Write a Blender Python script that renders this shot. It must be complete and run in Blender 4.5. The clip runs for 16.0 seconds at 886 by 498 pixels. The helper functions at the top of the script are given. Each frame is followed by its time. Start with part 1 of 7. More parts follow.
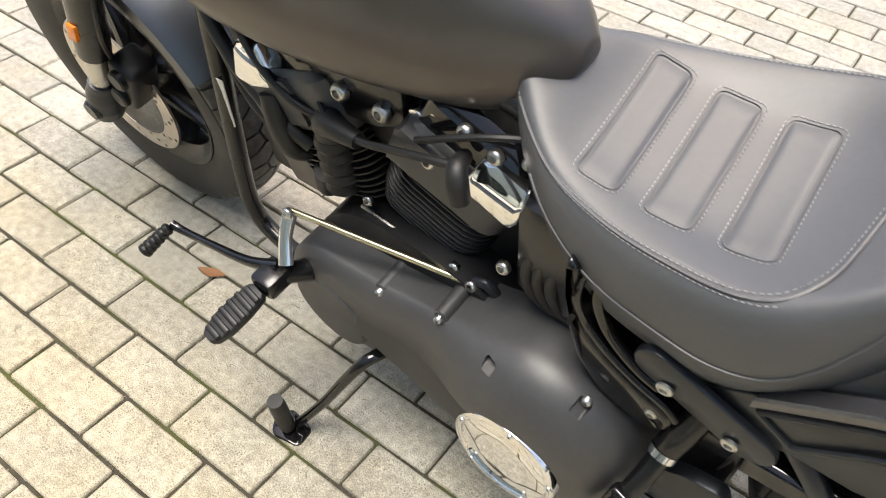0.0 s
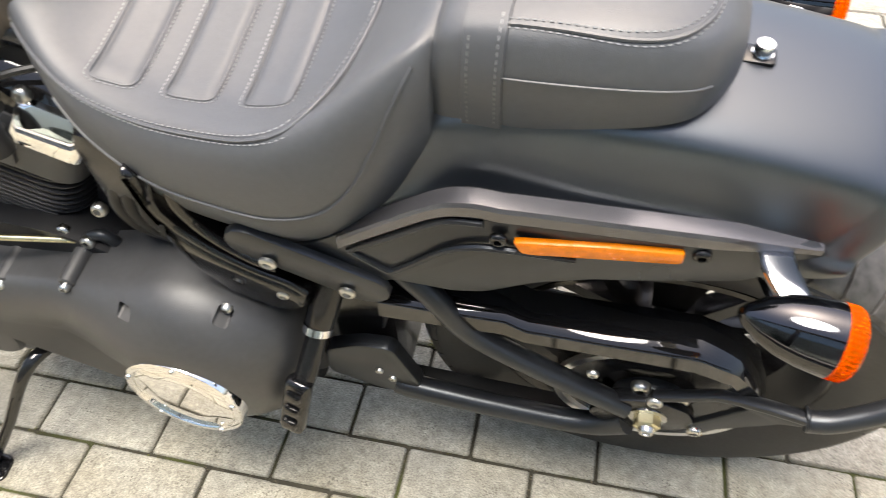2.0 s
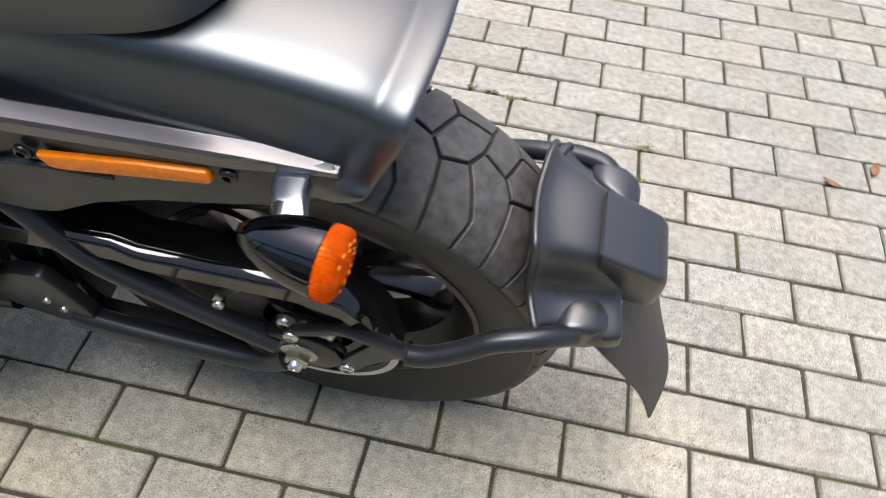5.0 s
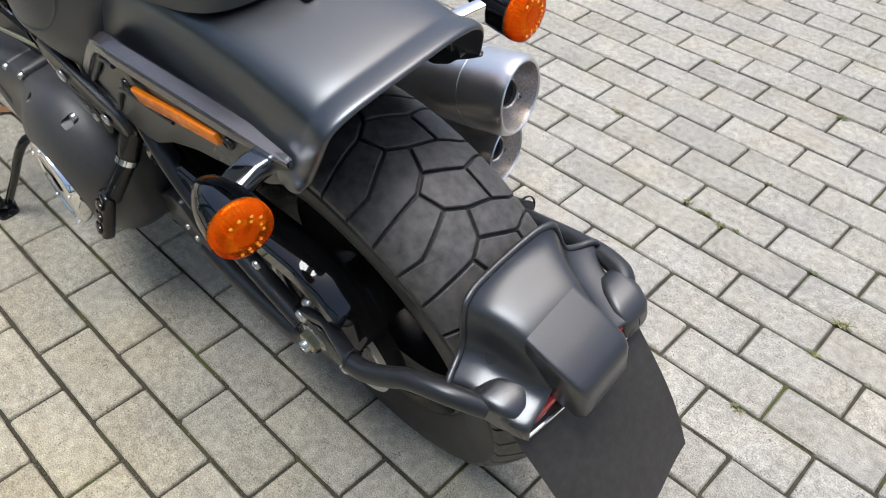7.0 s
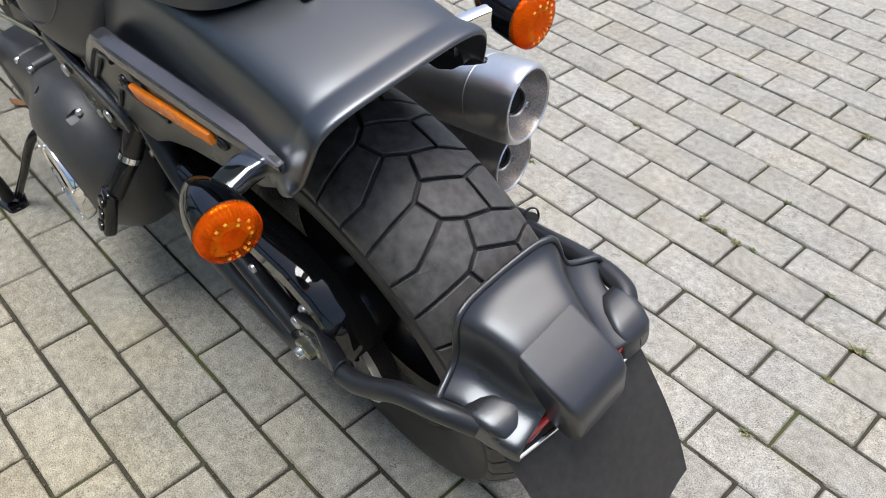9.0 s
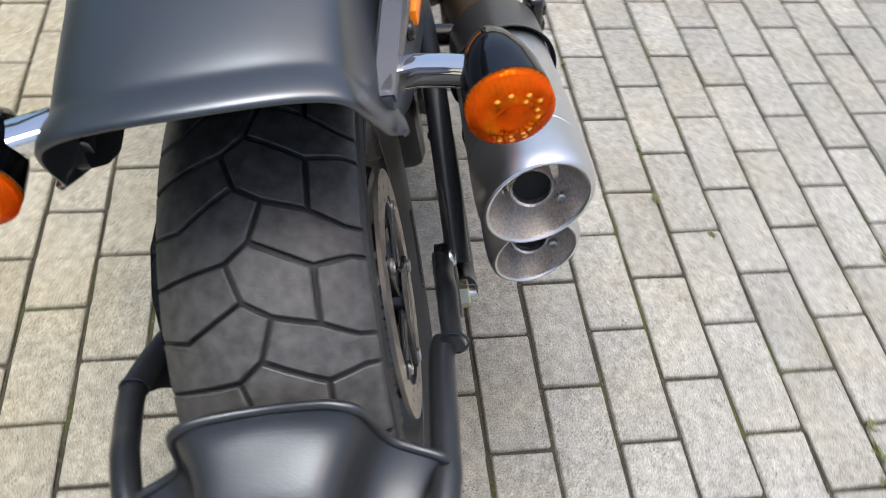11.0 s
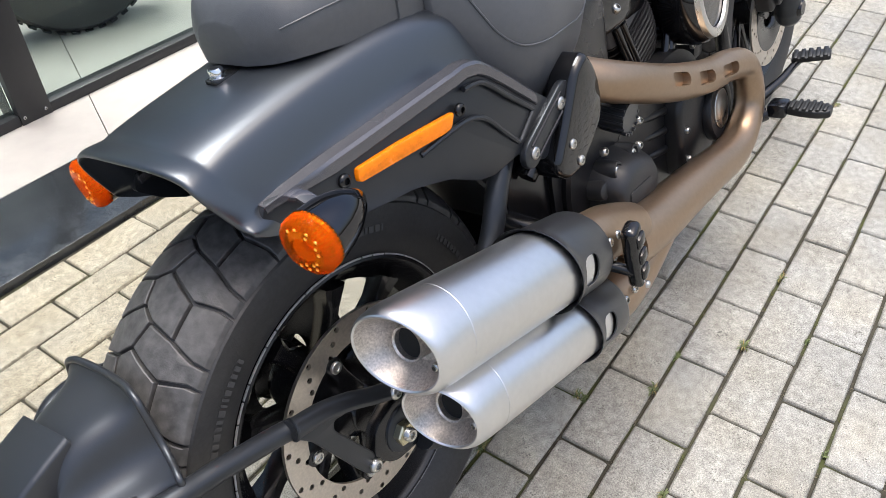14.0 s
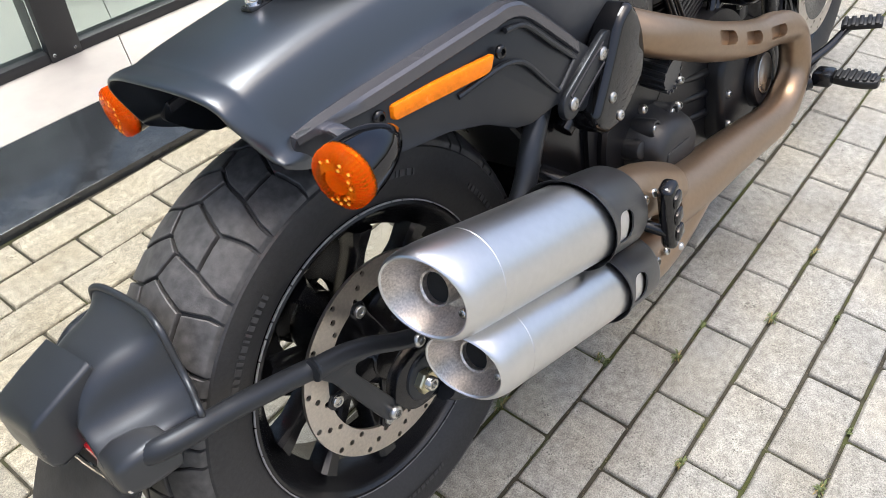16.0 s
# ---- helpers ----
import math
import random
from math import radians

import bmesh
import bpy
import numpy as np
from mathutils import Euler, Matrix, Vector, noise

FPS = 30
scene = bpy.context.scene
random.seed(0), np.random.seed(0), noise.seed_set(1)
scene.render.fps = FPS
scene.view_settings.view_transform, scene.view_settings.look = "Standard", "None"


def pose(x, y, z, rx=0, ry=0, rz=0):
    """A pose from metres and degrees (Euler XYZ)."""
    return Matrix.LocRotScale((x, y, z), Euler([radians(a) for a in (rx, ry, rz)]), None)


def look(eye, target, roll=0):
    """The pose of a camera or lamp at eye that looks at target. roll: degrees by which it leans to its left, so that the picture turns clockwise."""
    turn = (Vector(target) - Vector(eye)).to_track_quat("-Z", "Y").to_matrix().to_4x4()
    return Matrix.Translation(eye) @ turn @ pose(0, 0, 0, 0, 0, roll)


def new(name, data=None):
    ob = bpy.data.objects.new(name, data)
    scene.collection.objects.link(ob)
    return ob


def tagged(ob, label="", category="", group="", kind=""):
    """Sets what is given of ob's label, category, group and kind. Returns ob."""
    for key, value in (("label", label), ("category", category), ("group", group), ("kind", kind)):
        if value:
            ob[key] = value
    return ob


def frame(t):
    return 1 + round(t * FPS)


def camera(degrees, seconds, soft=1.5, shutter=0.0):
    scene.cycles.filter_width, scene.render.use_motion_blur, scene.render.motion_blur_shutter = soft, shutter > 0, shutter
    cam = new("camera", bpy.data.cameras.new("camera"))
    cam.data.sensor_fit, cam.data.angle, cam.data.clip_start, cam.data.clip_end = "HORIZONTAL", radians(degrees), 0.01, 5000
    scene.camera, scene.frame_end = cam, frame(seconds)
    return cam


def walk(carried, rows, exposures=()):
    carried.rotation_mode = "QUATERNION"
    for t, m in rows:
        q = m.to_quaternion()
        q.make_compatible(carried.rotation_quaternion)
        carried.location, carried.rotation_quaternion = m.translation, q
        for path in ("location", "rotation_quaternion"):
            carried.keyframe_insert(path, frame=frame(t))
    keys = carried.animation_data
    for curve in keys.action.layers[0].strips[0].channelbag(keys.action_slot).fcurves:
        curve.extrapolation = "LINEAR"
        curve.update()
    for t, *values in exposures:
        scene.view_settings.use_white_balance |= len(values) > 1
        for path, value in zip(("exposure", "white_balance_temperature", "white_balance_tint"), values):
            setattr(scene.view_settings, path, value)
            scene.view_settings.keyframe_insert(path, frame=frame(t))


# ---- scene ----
cam = camera(59.41, 16.0, soft=0.5, shutter=0.35)
# seconds, eye, heading, pitch and lean of the carried camera
ROWS = [
    (0.0, 0.3986, 0.7987, 1.1786, -146.61, -45.45, 4.84),
    (0.5, 0.3158, 0.7926, 1.1547, -146.04, -45.39, 2.54),
    (1.0, 0.2622, 0.7839, 1.1334, -150.48, -45.42, 1.00),
    (1.5, 0.2182, 0.7787, 1.1311, -159.46, -45.75, 0.74),
    (2.0, 0.1769, 0.7727, 1.1263, -168.68, -46.54, 1.22),
    (2.5, 0.1529, 0.7725, 1.1279, -174.65, -46.90, 2.13),
    (3.0, 0.1637, 0.7823, 1.1273, -177.89, -46.42, 2.47),
    (3.5, 0.1947, 0.8002, 1.1474, -179.38, -45.90, 1.62),
    (4.0, 0.1731, 0.8173, 1.1417, -182.20, -46.89, 1.68),
    (4.5, -0.0139, 0.7764, 1.0921, -181.99, -48.08, 5.25),
    (4.7, -0.0933, 0.7517, 1.0973, -179.20, -48.67, 6.13),
    (6.8, -0.5767, 0.5836, 1.1213, -136.94, -44.70, 2.18),
    (7.0, -0.5814, 0.5906, 1.1222, -136.15, -43.80, 1.46),
    (7.5, -0.5909, 0.6057, 1.1240, -135.50, -40.13, 0.99),
    (8.0, -0.5903, 0.6073, 1.1303, -135.29, -38.20, 1.44),
    (8.2, -0.5894, 0.6039, 1.1259, -135.48, -39.32, 1.68),
    (10.3, -0.5091, 0.3294, 1.1031, -124.87, -49.90, 5.82),
    (10.5, -0.4837, 0.2702, 1.1095, -120.90, -50.82, 6.61),
    (11.0, -0.4821, 0.0613, 1.0848, -102.26, -52.49, 7.70),
    (11.5, -0.4433, -0.1299, 1.1027, -81.92, -53.10, 5.24),
    (12.0, -0.3859, -0.2592, 1.1275, -66.63, -51.58, -0.11),
    (12.5, -0.4270, -0.3953, 1.1417, -57.11, -49.17, -2.20),
    (13.0, -0.4529, -0.4667, 1.1526, -53.21, -44.26, -2.90),
    (13.5, -0.4476, -0.4916, 1.1640, -52.70, -40.84, -2.88),
    (14.0, -0.4458, -0.4987, 1.1608, -52.80, -39.85, -2.51),
    (14.5, -0.4552, -0.4934, 1.1534, -52.52, -40.01, -2.26),
    (15.0, -0.4538, -0.4902, 1.1528, -52.16, -40.76, -1.76),
    (15.5, -0.4534, -0.4967, 1.1423, -51.09, -41.36, -1.60),
    (16.0, -0.4545, -0.4869, 1.1275, -50.87, -42.19, -0.87),
]


def aimed(x, y, z, yaw, pitch, roll):
    a, b = radians(yaw), radians(pitch)
    ahead = Vector((-math.sin(a) * math.cos(b), math.cos(a) * math.cos(b), math.sin(b)))
    eye = Vector((x, y, z))
    return look(eye, eye + ahead, roll)


EXPOSURES = ((0.0, 1.28, 6850, 10), (0.8, 1.52, 6600, 10), (1.6, 1.75, 6500, 10), (2.4, 1.47, 7200, 11), (3.5, 1.2, 7000, 11), (4.7, 0.95, 6450, 11), (7.0, 0.72, 6200, 10), (10.5, 0.66, 6150, 10), (12.0, 0.93, 6150, 10), (16.0, 0.98, 6200, 10))
walk(cam, [(r[0], aimed(*r[1:])) for r in ROWS], EXPOSURES)

# the bike leans to its left on the side stand
LEAN = 11.89
BIKE = Matrix.Translation((0.0224, -0.0002, -0.0076)) @ Matrix.Rotation(radians(0.852), 4, (0.2450, -0.0274, -0.9691)) @ pose(0, 0, 0, -LEAN, 0, 0) @ pose(0, 0, 0, 0, -0.209, 0) @ Matrix.Scale(0.9949, 4)

# ---- sky and sun ----
world = bpy.data.worlds.new("sky")
scene.world = world
world.use_nodes = True
wn = world.node_tree
wn.nodes.clear()
w_out = wn.nodes.new("ShaderNodeOutputWorld")
w_bg = wn.nodes.new("ShaderNodeBackground")
w_sky = wn.nodes.new("ShaderNodeTexSky")
w_sky.sky_type = "NISHITA"
w_sky.sun_disc = False
w_sky.sun_elevation = radians(76)
w_sky.sun_rotation = radians(172)
w_sky.air_density, w_sky.dust_density, w_sky.ozone_density = 1.0, 5.5, 0.7
w_hsv = wn.nodes.new("ShaderNodeHueSaturation")
w_hsv.inputs["Saturation"].default_value = 1.0
wn.links.new(w_sky.outputs[0], w_hsv.inputs["Color"])
wn.links.new(w_hsv.outputs[0], w_bg.inputs[0])
w_bg.inputs[1].default_value = 0.135
wn.links.new(w_bg.outputs[0], w_out.inputs[0])
sun_data = bpy.data.lights.new("sun", "SUN")
sun_data.energy, sun_data.angle, sun_data.color = 2.0, radians(28), (1.0, 0.965, 0.905)
sun = new("sun", sun_data)
sun.matrix_world = look((0, 0, 10), (-0.06, -0.24, 9.0))


# ---- materials ----
def material(name, color, rough=0.5, metal=0.0, vary=0.12, scale=30.0, bump=0.0, bump_scale=200.0, coat=0.0, spread=0.0, rough_vary=0.08, spec=0.5):
    """Base colour with variation at two scales, uneven roughness, fine relief and, for pieces, a shift by piece."""
    m = bpy.data.materials.new(name)
    m.use_nodes = True
    n, l = m.node_tree.nodes, m.node_tree.links
    b = n["Principled BSDF"]
    b.inputs["Metallic"].default_value = metal
    b.inputs["Coat Weight"].default_value = coat
    b.inputs["Coat Roughness"].default_value = 0.06
    b.inputs["Specular IOR Level"].default_value = spec
    tc = n.new("ShaderNodeTexCoord")
    fine, wide = n.new("ShaderNodeTexNoise"), n.new("ShaderNodeTexNoise")
    fine.inputs["Scale"].default_value, wide.inputs["Scale"].default_value = scale * 6, scale * 0.25
    fine.inputs["Detail"].default_value, wide.inputs["Detail"].default_value = 4, 5
    for x in (fine, wide):
        l.new(tc.outputs["Object"], x.inputs["Vector"])
    add = n.new("ShaderNodeMath")
    add.operation = "ADD"
    l.new(fine.outputs[0], add.inputs[0])
    l.new(wide.outputs[0], add.inputs[1])
    val = n.new("ShaderNodeMapRange")
    val.inputs["From Min"].default_value, val.inputs["From Max"].default_value = 0.6, 1.4
    val.inputs["To Min"].default_value, val.inputs["To Max"].default_value = 1 - vary, 1 + vary
    l.new(add.outputs[0], val.inputs["Value"])
    top = val.outputs[0]
    if spread:
        info = n.new("ShaderNodeObjectInfo")
        pick = n.new("ShaderNodeMapRange")
        pick.inputs["To Min"].default_value, pick.inputs["To Max"].default_value = 1 - spread, 1 + spread
        l.new(info.outputs["Random"], pick.inputs["Value"])
        mul = n.new("ShaderNodeMath")
        mul.operation = "MULTIPLY"
        l.new(top, mul.inputs[0])
        l.new(pick.outputs[0], mul.inputs[1])
        top = mul.outputs[0]
    hsv = n.new("ShaderNodeHueSaturation")
    hsv.inputs["Color"].default_value = (*color, 1)
    l.new(top, hsv.inputs["Value"])
    l.new(hsv.outputs[0], b.inputs["Base Color"])
    r = n.new("ShaderNodeMapRange")
    r.inputs["From Min"].default_value, r.inputs["From Max"].default_value = 0.3, 0.7
    r.inputs["To Min"].default_value, r.inputs["To Max"].default_value = max(rough - rough_vary, 0.02), min(rough + rough_vary, 1)
    l.new(wide.outputs[0], r.inputs["Value"])
    l.new(r.outputs[0], b.inputs["Roughness"])
    if bump:
        grain = n.new("ShaderNodeTexNoise")
        grain.inputs["Scale"].default_value, grain.inputs["Detail"].default_value = bump_scale, 3
        l.new(tc.outputs["Object"], grain.inputs["Vector"])
        bp = n.new("ShaderNodeBump")
        bp.inputs["Strength"].default_value, bp.inputs["Distance"].default_value = bump, 0.002
        l.new(grain.outputs[0], bp.inputs["Height"])
        l.new(bp.outputs[0], b.inputs["Normal"])
    return m


M_PAINT = material("satin black paint", (0.007, 0.0085, 0.011), 0.34, 0.0, 0.1, 4, spec=0.9, rough_vary=0.03)
M_TANK = material("satin dark tank paint", (0.11, 0.10, 0.093), 0.34, 0.8, 0.08, 4, spec=0.8, rough_vary=0.03)
M_STRUT = material("satin black bracket", (0.015, 0.016, 0.018), 0.34, 0.0, 0.1, 10, bump=0.03, bump_scale=500, spec=0.5)
M_GLOSS = material("gloss black", (0.006, 0.006, 0.0065), 0.06, 0.0, 0.1, 10, coat=0.15, rough_vary=0.02)
M_WRINKLE = material("wrinkle black casting", (0.034, 0.034, 0.035), 0.46, 0.0, 0.2, 20, spec=0.75, bump=0.12, bump_scale=900)
M_CASE = material("matte black gearbox casting", (0.018, 0.0182, 0.019), 0.44, 0.0, 0.2, 20, spec=0.5, bump=0.1, bump_scale=900)
M_ENGINE = material("black engine casting", (0.009, 0.009, 0.010), 0.36, 0.0, 0.2, 20, spec=0.4, bump=0.1, bump_scale=700)
M_DARK = material("black frame paint", (0.007, 0.007, 0.0078), 0.24, 0.0, 0.15, 12)
M_CHROME = material("chrome", (0.82, 0.82, 0.83), 0.05, 1.0, 0.02, 10, rough_vary=0.02)
M_STEEL = material("zinc plated steel", (0.56, 0.55, 0.52), 0.3, 1.0, 0.15, 60, rough_vary=0.1)
M_OLIVE = material("yellow zinc steel", (0.62, 0.57, 0.38), 0.32, 1.0, 0.12, 60)
M_DISC = material("ground disc steel", (0.58, 0.53, 0.47), 0.36, 1.0, 0.2, 40, bump=0.05, bump_scale=800)
M_MUFFLER = material("satin nickel muffler", (0.70, 0.70, 0.70), 0.34, 1.0, 0.05, 15, bump=0.02, bump_scale=900, rough_vary=0.05)
M_SOOT = material("sooty muffler mouth", (0.56, 0.52, 0.48), 0.36, 0.9, 0.55, 60, bump=0.1, bump_scale=600)
M_BRONZE = material("bronze ceramic pipe", (0.31, 0.222, 0.148), 0.34, 0.85, 0.1, 20, bump=0.03, bump_scale=700, rough_vary=0.05)
M_RUBBER = material("tyre rubber", (0.026, 0.0255, 0.025), 0.52, 0.0, 0.35, 35, bump=0.14, bump_scale=420, spec=0.4)
M_TREAD = material("worn tread rubber", (0.046, 0.044, 0.042), 0.46, 0.0, 1.0, 14, bump=0.15, bump_scale=450)
M_PEG = material("peg rubber", (0.006, 0.006, 0.006), 0.5, 0.0, 0.15, 40, bump=0.08)
M_VINYL = material("black seat vinyl", (0.056, 0.059, 0.064), 0.48, 0.0, 0.12, 25, spec=0.7, bump=0.12, bump_scale=850, rough_vary=0.05)
M_THREAD = material("grey seam thread", (0.25, 0.25, 0.255), 0.7, 0.0, 0.1, 40)
M_PLASTIC = material("black textured plastic", (0.016, 0.016, 0.017), 0.33, 0.0, 0.12, 25, spec=0.8, bump=0.08, bump_scale=700)
M_FLAP = material("dusty rubber flap", (0.029, 0.027, 0.025), 0.6, 0.0, 0.45, 14, bump=0.12, bump_scale=300)
M_LABEL = material("pale label", (0.62, 0.60, 0.55), 0.5, 0.0, 0.08, 40)
M_SIDEWALL = material("raised tyre print", (0.036, 0.0355, 0.035), 0.6, 0.0, 0.2, 40)
M_RIMTAPE = material("grey rim stripe", (0.20, 0.20, 0.20), 0.5, 0.0, 0.1, 40)
M_LENS = material("amber lens", (1.0, 0.24, 0.004), 0.10, 0.0, 0.1, 60, bump=0.15, bump_scale=260)
M_LENS_DARK = material("deep amber lens", (1.0, 0.26, 0.004), 0.15, 0.0, 0.2, 40)
# lighter amber that paints glints on the lens
M_GLINT = material("bright amber facet", (1.0, 0.58, 0.06), 0.1, 0.0, 0.1, 40, coat=0.5)
M_EDGE = material("semi-gloss black edge", (0.12, 0.119, 0.130), 0.26, 0.7, 0.06, 10, spec=1.0)
M_REFLECTOR = material("amber reflector", (0.84, 0.215, 0.003), 0.20, 0.0, 0.25, 500, spec=0.3, bump=0.15, bump_scale=900)
M_RED = material("red lens", (0.42, 0.008, 0.012), 0.1, 0.0, 0.05, 40, coat=0.5)
M_REFLECT = material("mirror lamp bowl", (0.94, 0.93, 0.90), 0.16, 1.0, 0.2, 60, bump=1.0, bump_scale=190)
for lens_m in (M_LENS, M_LENS_DARK):
    lb = lens_m.node_tree.nodes["Principled BSDF"]
    lb.inputs["Transmission Weight"].default_value = 0.84
    lb.inputs["IOR"].default_value = 1.10
    lb.inputs["Specular IOR Level"].default_value = 0.3
for sheen_m, w in ((M_PAINT, 0.25), (M_PLASTIC, 0.2)):
    sb = sheen_m.node_tree.nodes["Principled BSDF"]
    sb.inputs["Coat Weight"].default_value = w
    sb.inputs["Coat Roughness"].default_value = 0.28
M_PAINT.node_tree.nodes["Principled BSDF"].inputs["IOR"].default_value = 1.62
for tint_m in (M_PAINT, M_PLASTIC, M_STRUT):
    tint_m.node_tree.nodes["Principled BSDF"].inputs["Specular Tint"].default_value = (0.87, 0.93, 1.0, 1)
M_SHELL = material("dark chrome shell", (0.065, 0.065, 0.07), 0.06, 1.0, 0.05, 20, rough_vary=0.02)
# black for discs and strips that stand for the shade in holes
M_HOLE_SHADE = material("black bore", (0.004, 0.004, 0.004), 0.8, 0.0, 0.1, 40)

# ---- mesh helpers ----
def part(name, bm, mat, parent=None, label="", smooth=True, sharp=38.0):
    if smooth:
        bm.normal_update()
        lim = radians(sharp)
        for f in bm.faces:
            f.smooth = True
        for e in bm.edges:
            e.smooth = len(e.link_faces) == 2 and e.calc_face_angle(0.0) < lim
    me = bpy.data.meshes.new(name)
    bm.to_mesh(me)
    bm.free()
    me.materials.append(mat)
    ob = new(name, me)
    ob.parent = parent
    if label:
        ob["label"] = label
    return ob


def empty(name, parent=None):
    ob = new(name)
    ob.empty_display_size = 0.05
    ob.parent = parent
    return ob


def spline(pts, n=8):
    """A smooth line through the points, with n steps a span."""
    P = [Vector(p) for p in pts]
    out = []
    for i in range(len(P) - 1):
        a, b, c, d = P[max(i - 1, 0)], P[i], P[i + 1], P[min(i + 2, len(P) - 1)]
        for k in range(n):
            t = k / n
            out.append(0.5 * (2 * b + (c - a) * t + (2 * a - 5 * b + 4 * c - d) * t * t + (3 * b - a - 3 * c + d) * t ** 3))
    out.append(P[-1])
    return out


def rings(bm, loops, closed=True, cap=(True, True)):
    """Skins a row of loops of points with quads."""
    rows = [[bm.verts.new(p) for p in loop] for loop in loops]
    n = len(rows[0])
    for a, b in zip(rows, rows[1:]):
        for i in range(n if closed else n - 1):
            j = (i + 1) % n
            bm.faces.new((a[i], a[j], b[j], b[i]))
    if closed and cap[0]:
        bm.faces.new(rows[0][::-1])
    if closed and cap[1]:
        bm.faces.new(rows[-1])
    return rows


def tube(bm, pts, radius, seg=14, steps=8, flat=1.0, cap=True):
    """A round bar along a smooth line; radius a number or a list, one a point."""
    line = spline(pts, steps)
    if isinstance(radius, (int, float)):
        rad = [radius] * len(line)
    else:
        rad = []
        for i in range(len(line)):
            k = min(i / steps, len(radius) - 1.0001)
            j = int(k)
            rad.append(radius[j] + (radius[min(j + 1, len(radius) - 1)] - radius[j]) * (k - j))
    up = None
    loops = []
    for i, p in enumerate(line):
        d = (line[min(i + 1, len(line) - 1)] - line[max(i - 1, 0)]).normalized()
        if up is None:
            up = d.orthogonal().normalized()
        up = (up - d * up.dot(d)).normalized()
        side = d.cross(up)
        loops.append([p + rad[i] * (math.cos(a) * up + flat * math.sin(a) * side) for a in (2 * math.pi * k / seg for k in range(seg))])
    rings(bm, loops, True, (cap, cap))
    return bm


def lathe(bm, profile, origin, axis, seg=32, close=False):
    """Turns a profile of (distance along the axis, radius) round the axis."""
    o, d = Vector(origin), Vector(axis).normalized()
    u = d.orthogonal().normalized()
    v = d.cross(u)
    rows = []
    for s, r in profile:
        if r < 1e-6:
            rows.append([bm.verts.new(o + d * s)])
        else:
            rows.append([bm.verts.new(o + d * s + r * (math.cos(a) * u + math.sin(a) * v)) for a in (2 * math.pi * k / seg for k in range(seg))])
    pairs = list(zip(rows, rows[1:])) + ([(rows[-1], rows[0])] if close else [])
    for a, b in pairs:
        for i in range(seg):
            j = (i + 1) % seg
            if len(a) == 1 and len(b) == 1:
                continue
            if len(a) == 1:
                bm.faces.new((a[0], b[j], b[i]))
            elif len(b) == 1:
                bm.faces.new((a[i], a[j], b[0]))
            else:
                bm.faces.new((a[i], a[j], b[j], b[i]))
    return bm


def box(bm, lo, hi, bevel=0.0, m=None, seg=2):
    c = [(a + b) / 2 for a, b in zip(lo, hi)]
    s = [b - a for a, b in zip(lo, hi)]
    r = bmesh.ops.create_cube(bm, size=1.0)
    vs = r["verts"]
    bmesh.ops.scale(bm, vec=s, verts=vs)
    if bevel:
        es = list({e for v in vs for e in v.link_edges})
        res = bmesh.ops.bevel(bm, geom=es, offset=bevel, segments=seg, affect="EDGES", profile=0.5)
        vs = list({v for f in res["faces"] for v in f.verts} | {v for v in vs if v.is_valid})
    t = Matrix.Translation(c)
    bmesh.ops.transform(bm, matrix=(m @ t) if m else t, verts=vs)
    return bm


def slab(bm, outline, thick, place, bevel=0.003, seg=2):
    """A plate: an outline in (a, b), carried by place(a, b, c) with c from 0 (inner) to thick (outer), its outer rim rounded."""
    def shrink(pts, d):
        out = []
        n = len(pts)
        area = sum(pts[i][0] * pts[(i + 1) % n][1] - pts[(i + 1) % n][0] * pts[i][1] for i in range(n))
        sg = 1 if area > 0 else -1
        for i in range(n):
            p, q, r = Vector(pts[i - 1]), Vector(pts[i]), Vector(pts[(i + 1) % n])
            e1, e2 = (q - p).normalized(), (r - q).normalized()
            n1, n2 = Vector((-e1.y, e1.x)) * sg, Vector((-e2.y, e2.x)) * sg
            m = (n1 + n2)
            m = m / max(m.length_squared / 2, 0.5)
            out.append(q + m * d)
        return out
    loops = [[place(a, b, 0.0) for a, b in outline], [place(a, b, thick - bevel) for a, b in outline]]
    for k in range(1, seg + 1):
        t = k / seg * math.pi / 2
        loops.append([place(a, b, thick - bevel + bevel * math.sin(t)) for a, b in shrink(outline, bevel * (1 - math.cos(t)))])
    rings(bm, loops)
    return bm


def bolt(bm, at, axis, r=0.006, h=0.005, hexa=True):
    """A button-head screw with a hexagon socket."""
    a = Vector(axis).normalized()
    o = Vector(at)
    lathe(bm, [(0, r), (h * 0.55, r), (h * 0.85, r * 0.85), (h, r * 0.62), (h, r * 0.5)], o, a, 16)
    if hexa:
        lathe(bm, [(h, r * 0.5), (h * 0.4, r * 0.45), (h * 0.4, 0)], o, a, 6)
    return bm


def rounded(pts, r=0.01, n=4):
    """An outline with its corners rounded."""
    out = []
    k = len(pts)
    for i in range(k):
        p, q, s = Vector(pts[i - 1]), Vector(pts[i]), Vector(pts[(i + 1) % k])
        d1, d2 = (p - q), (s - q)
        c = min(r, d1.length * 0.45, d2.length * 0.45)
        a, b = q + d1.normalized() * c, q + d2.normalized() * c
        for j in range(n + 1):
            t = j / n
            out.append(tuple(a * (1 - t) ** 2 + q * 2 * t * (1 - t) + b * t * t))
    return out


def axis_m(origin, x_dir, z_dir):
    x = Vector(x_dir).normalized()
    z = Vector(z_dir)
    z = (z - x * z.dot(x)).normalized()
    y = z.cross(x)
    return Matrix.Translation(origin) @ Matrix((x, y, z)).transposed().to_4x4()



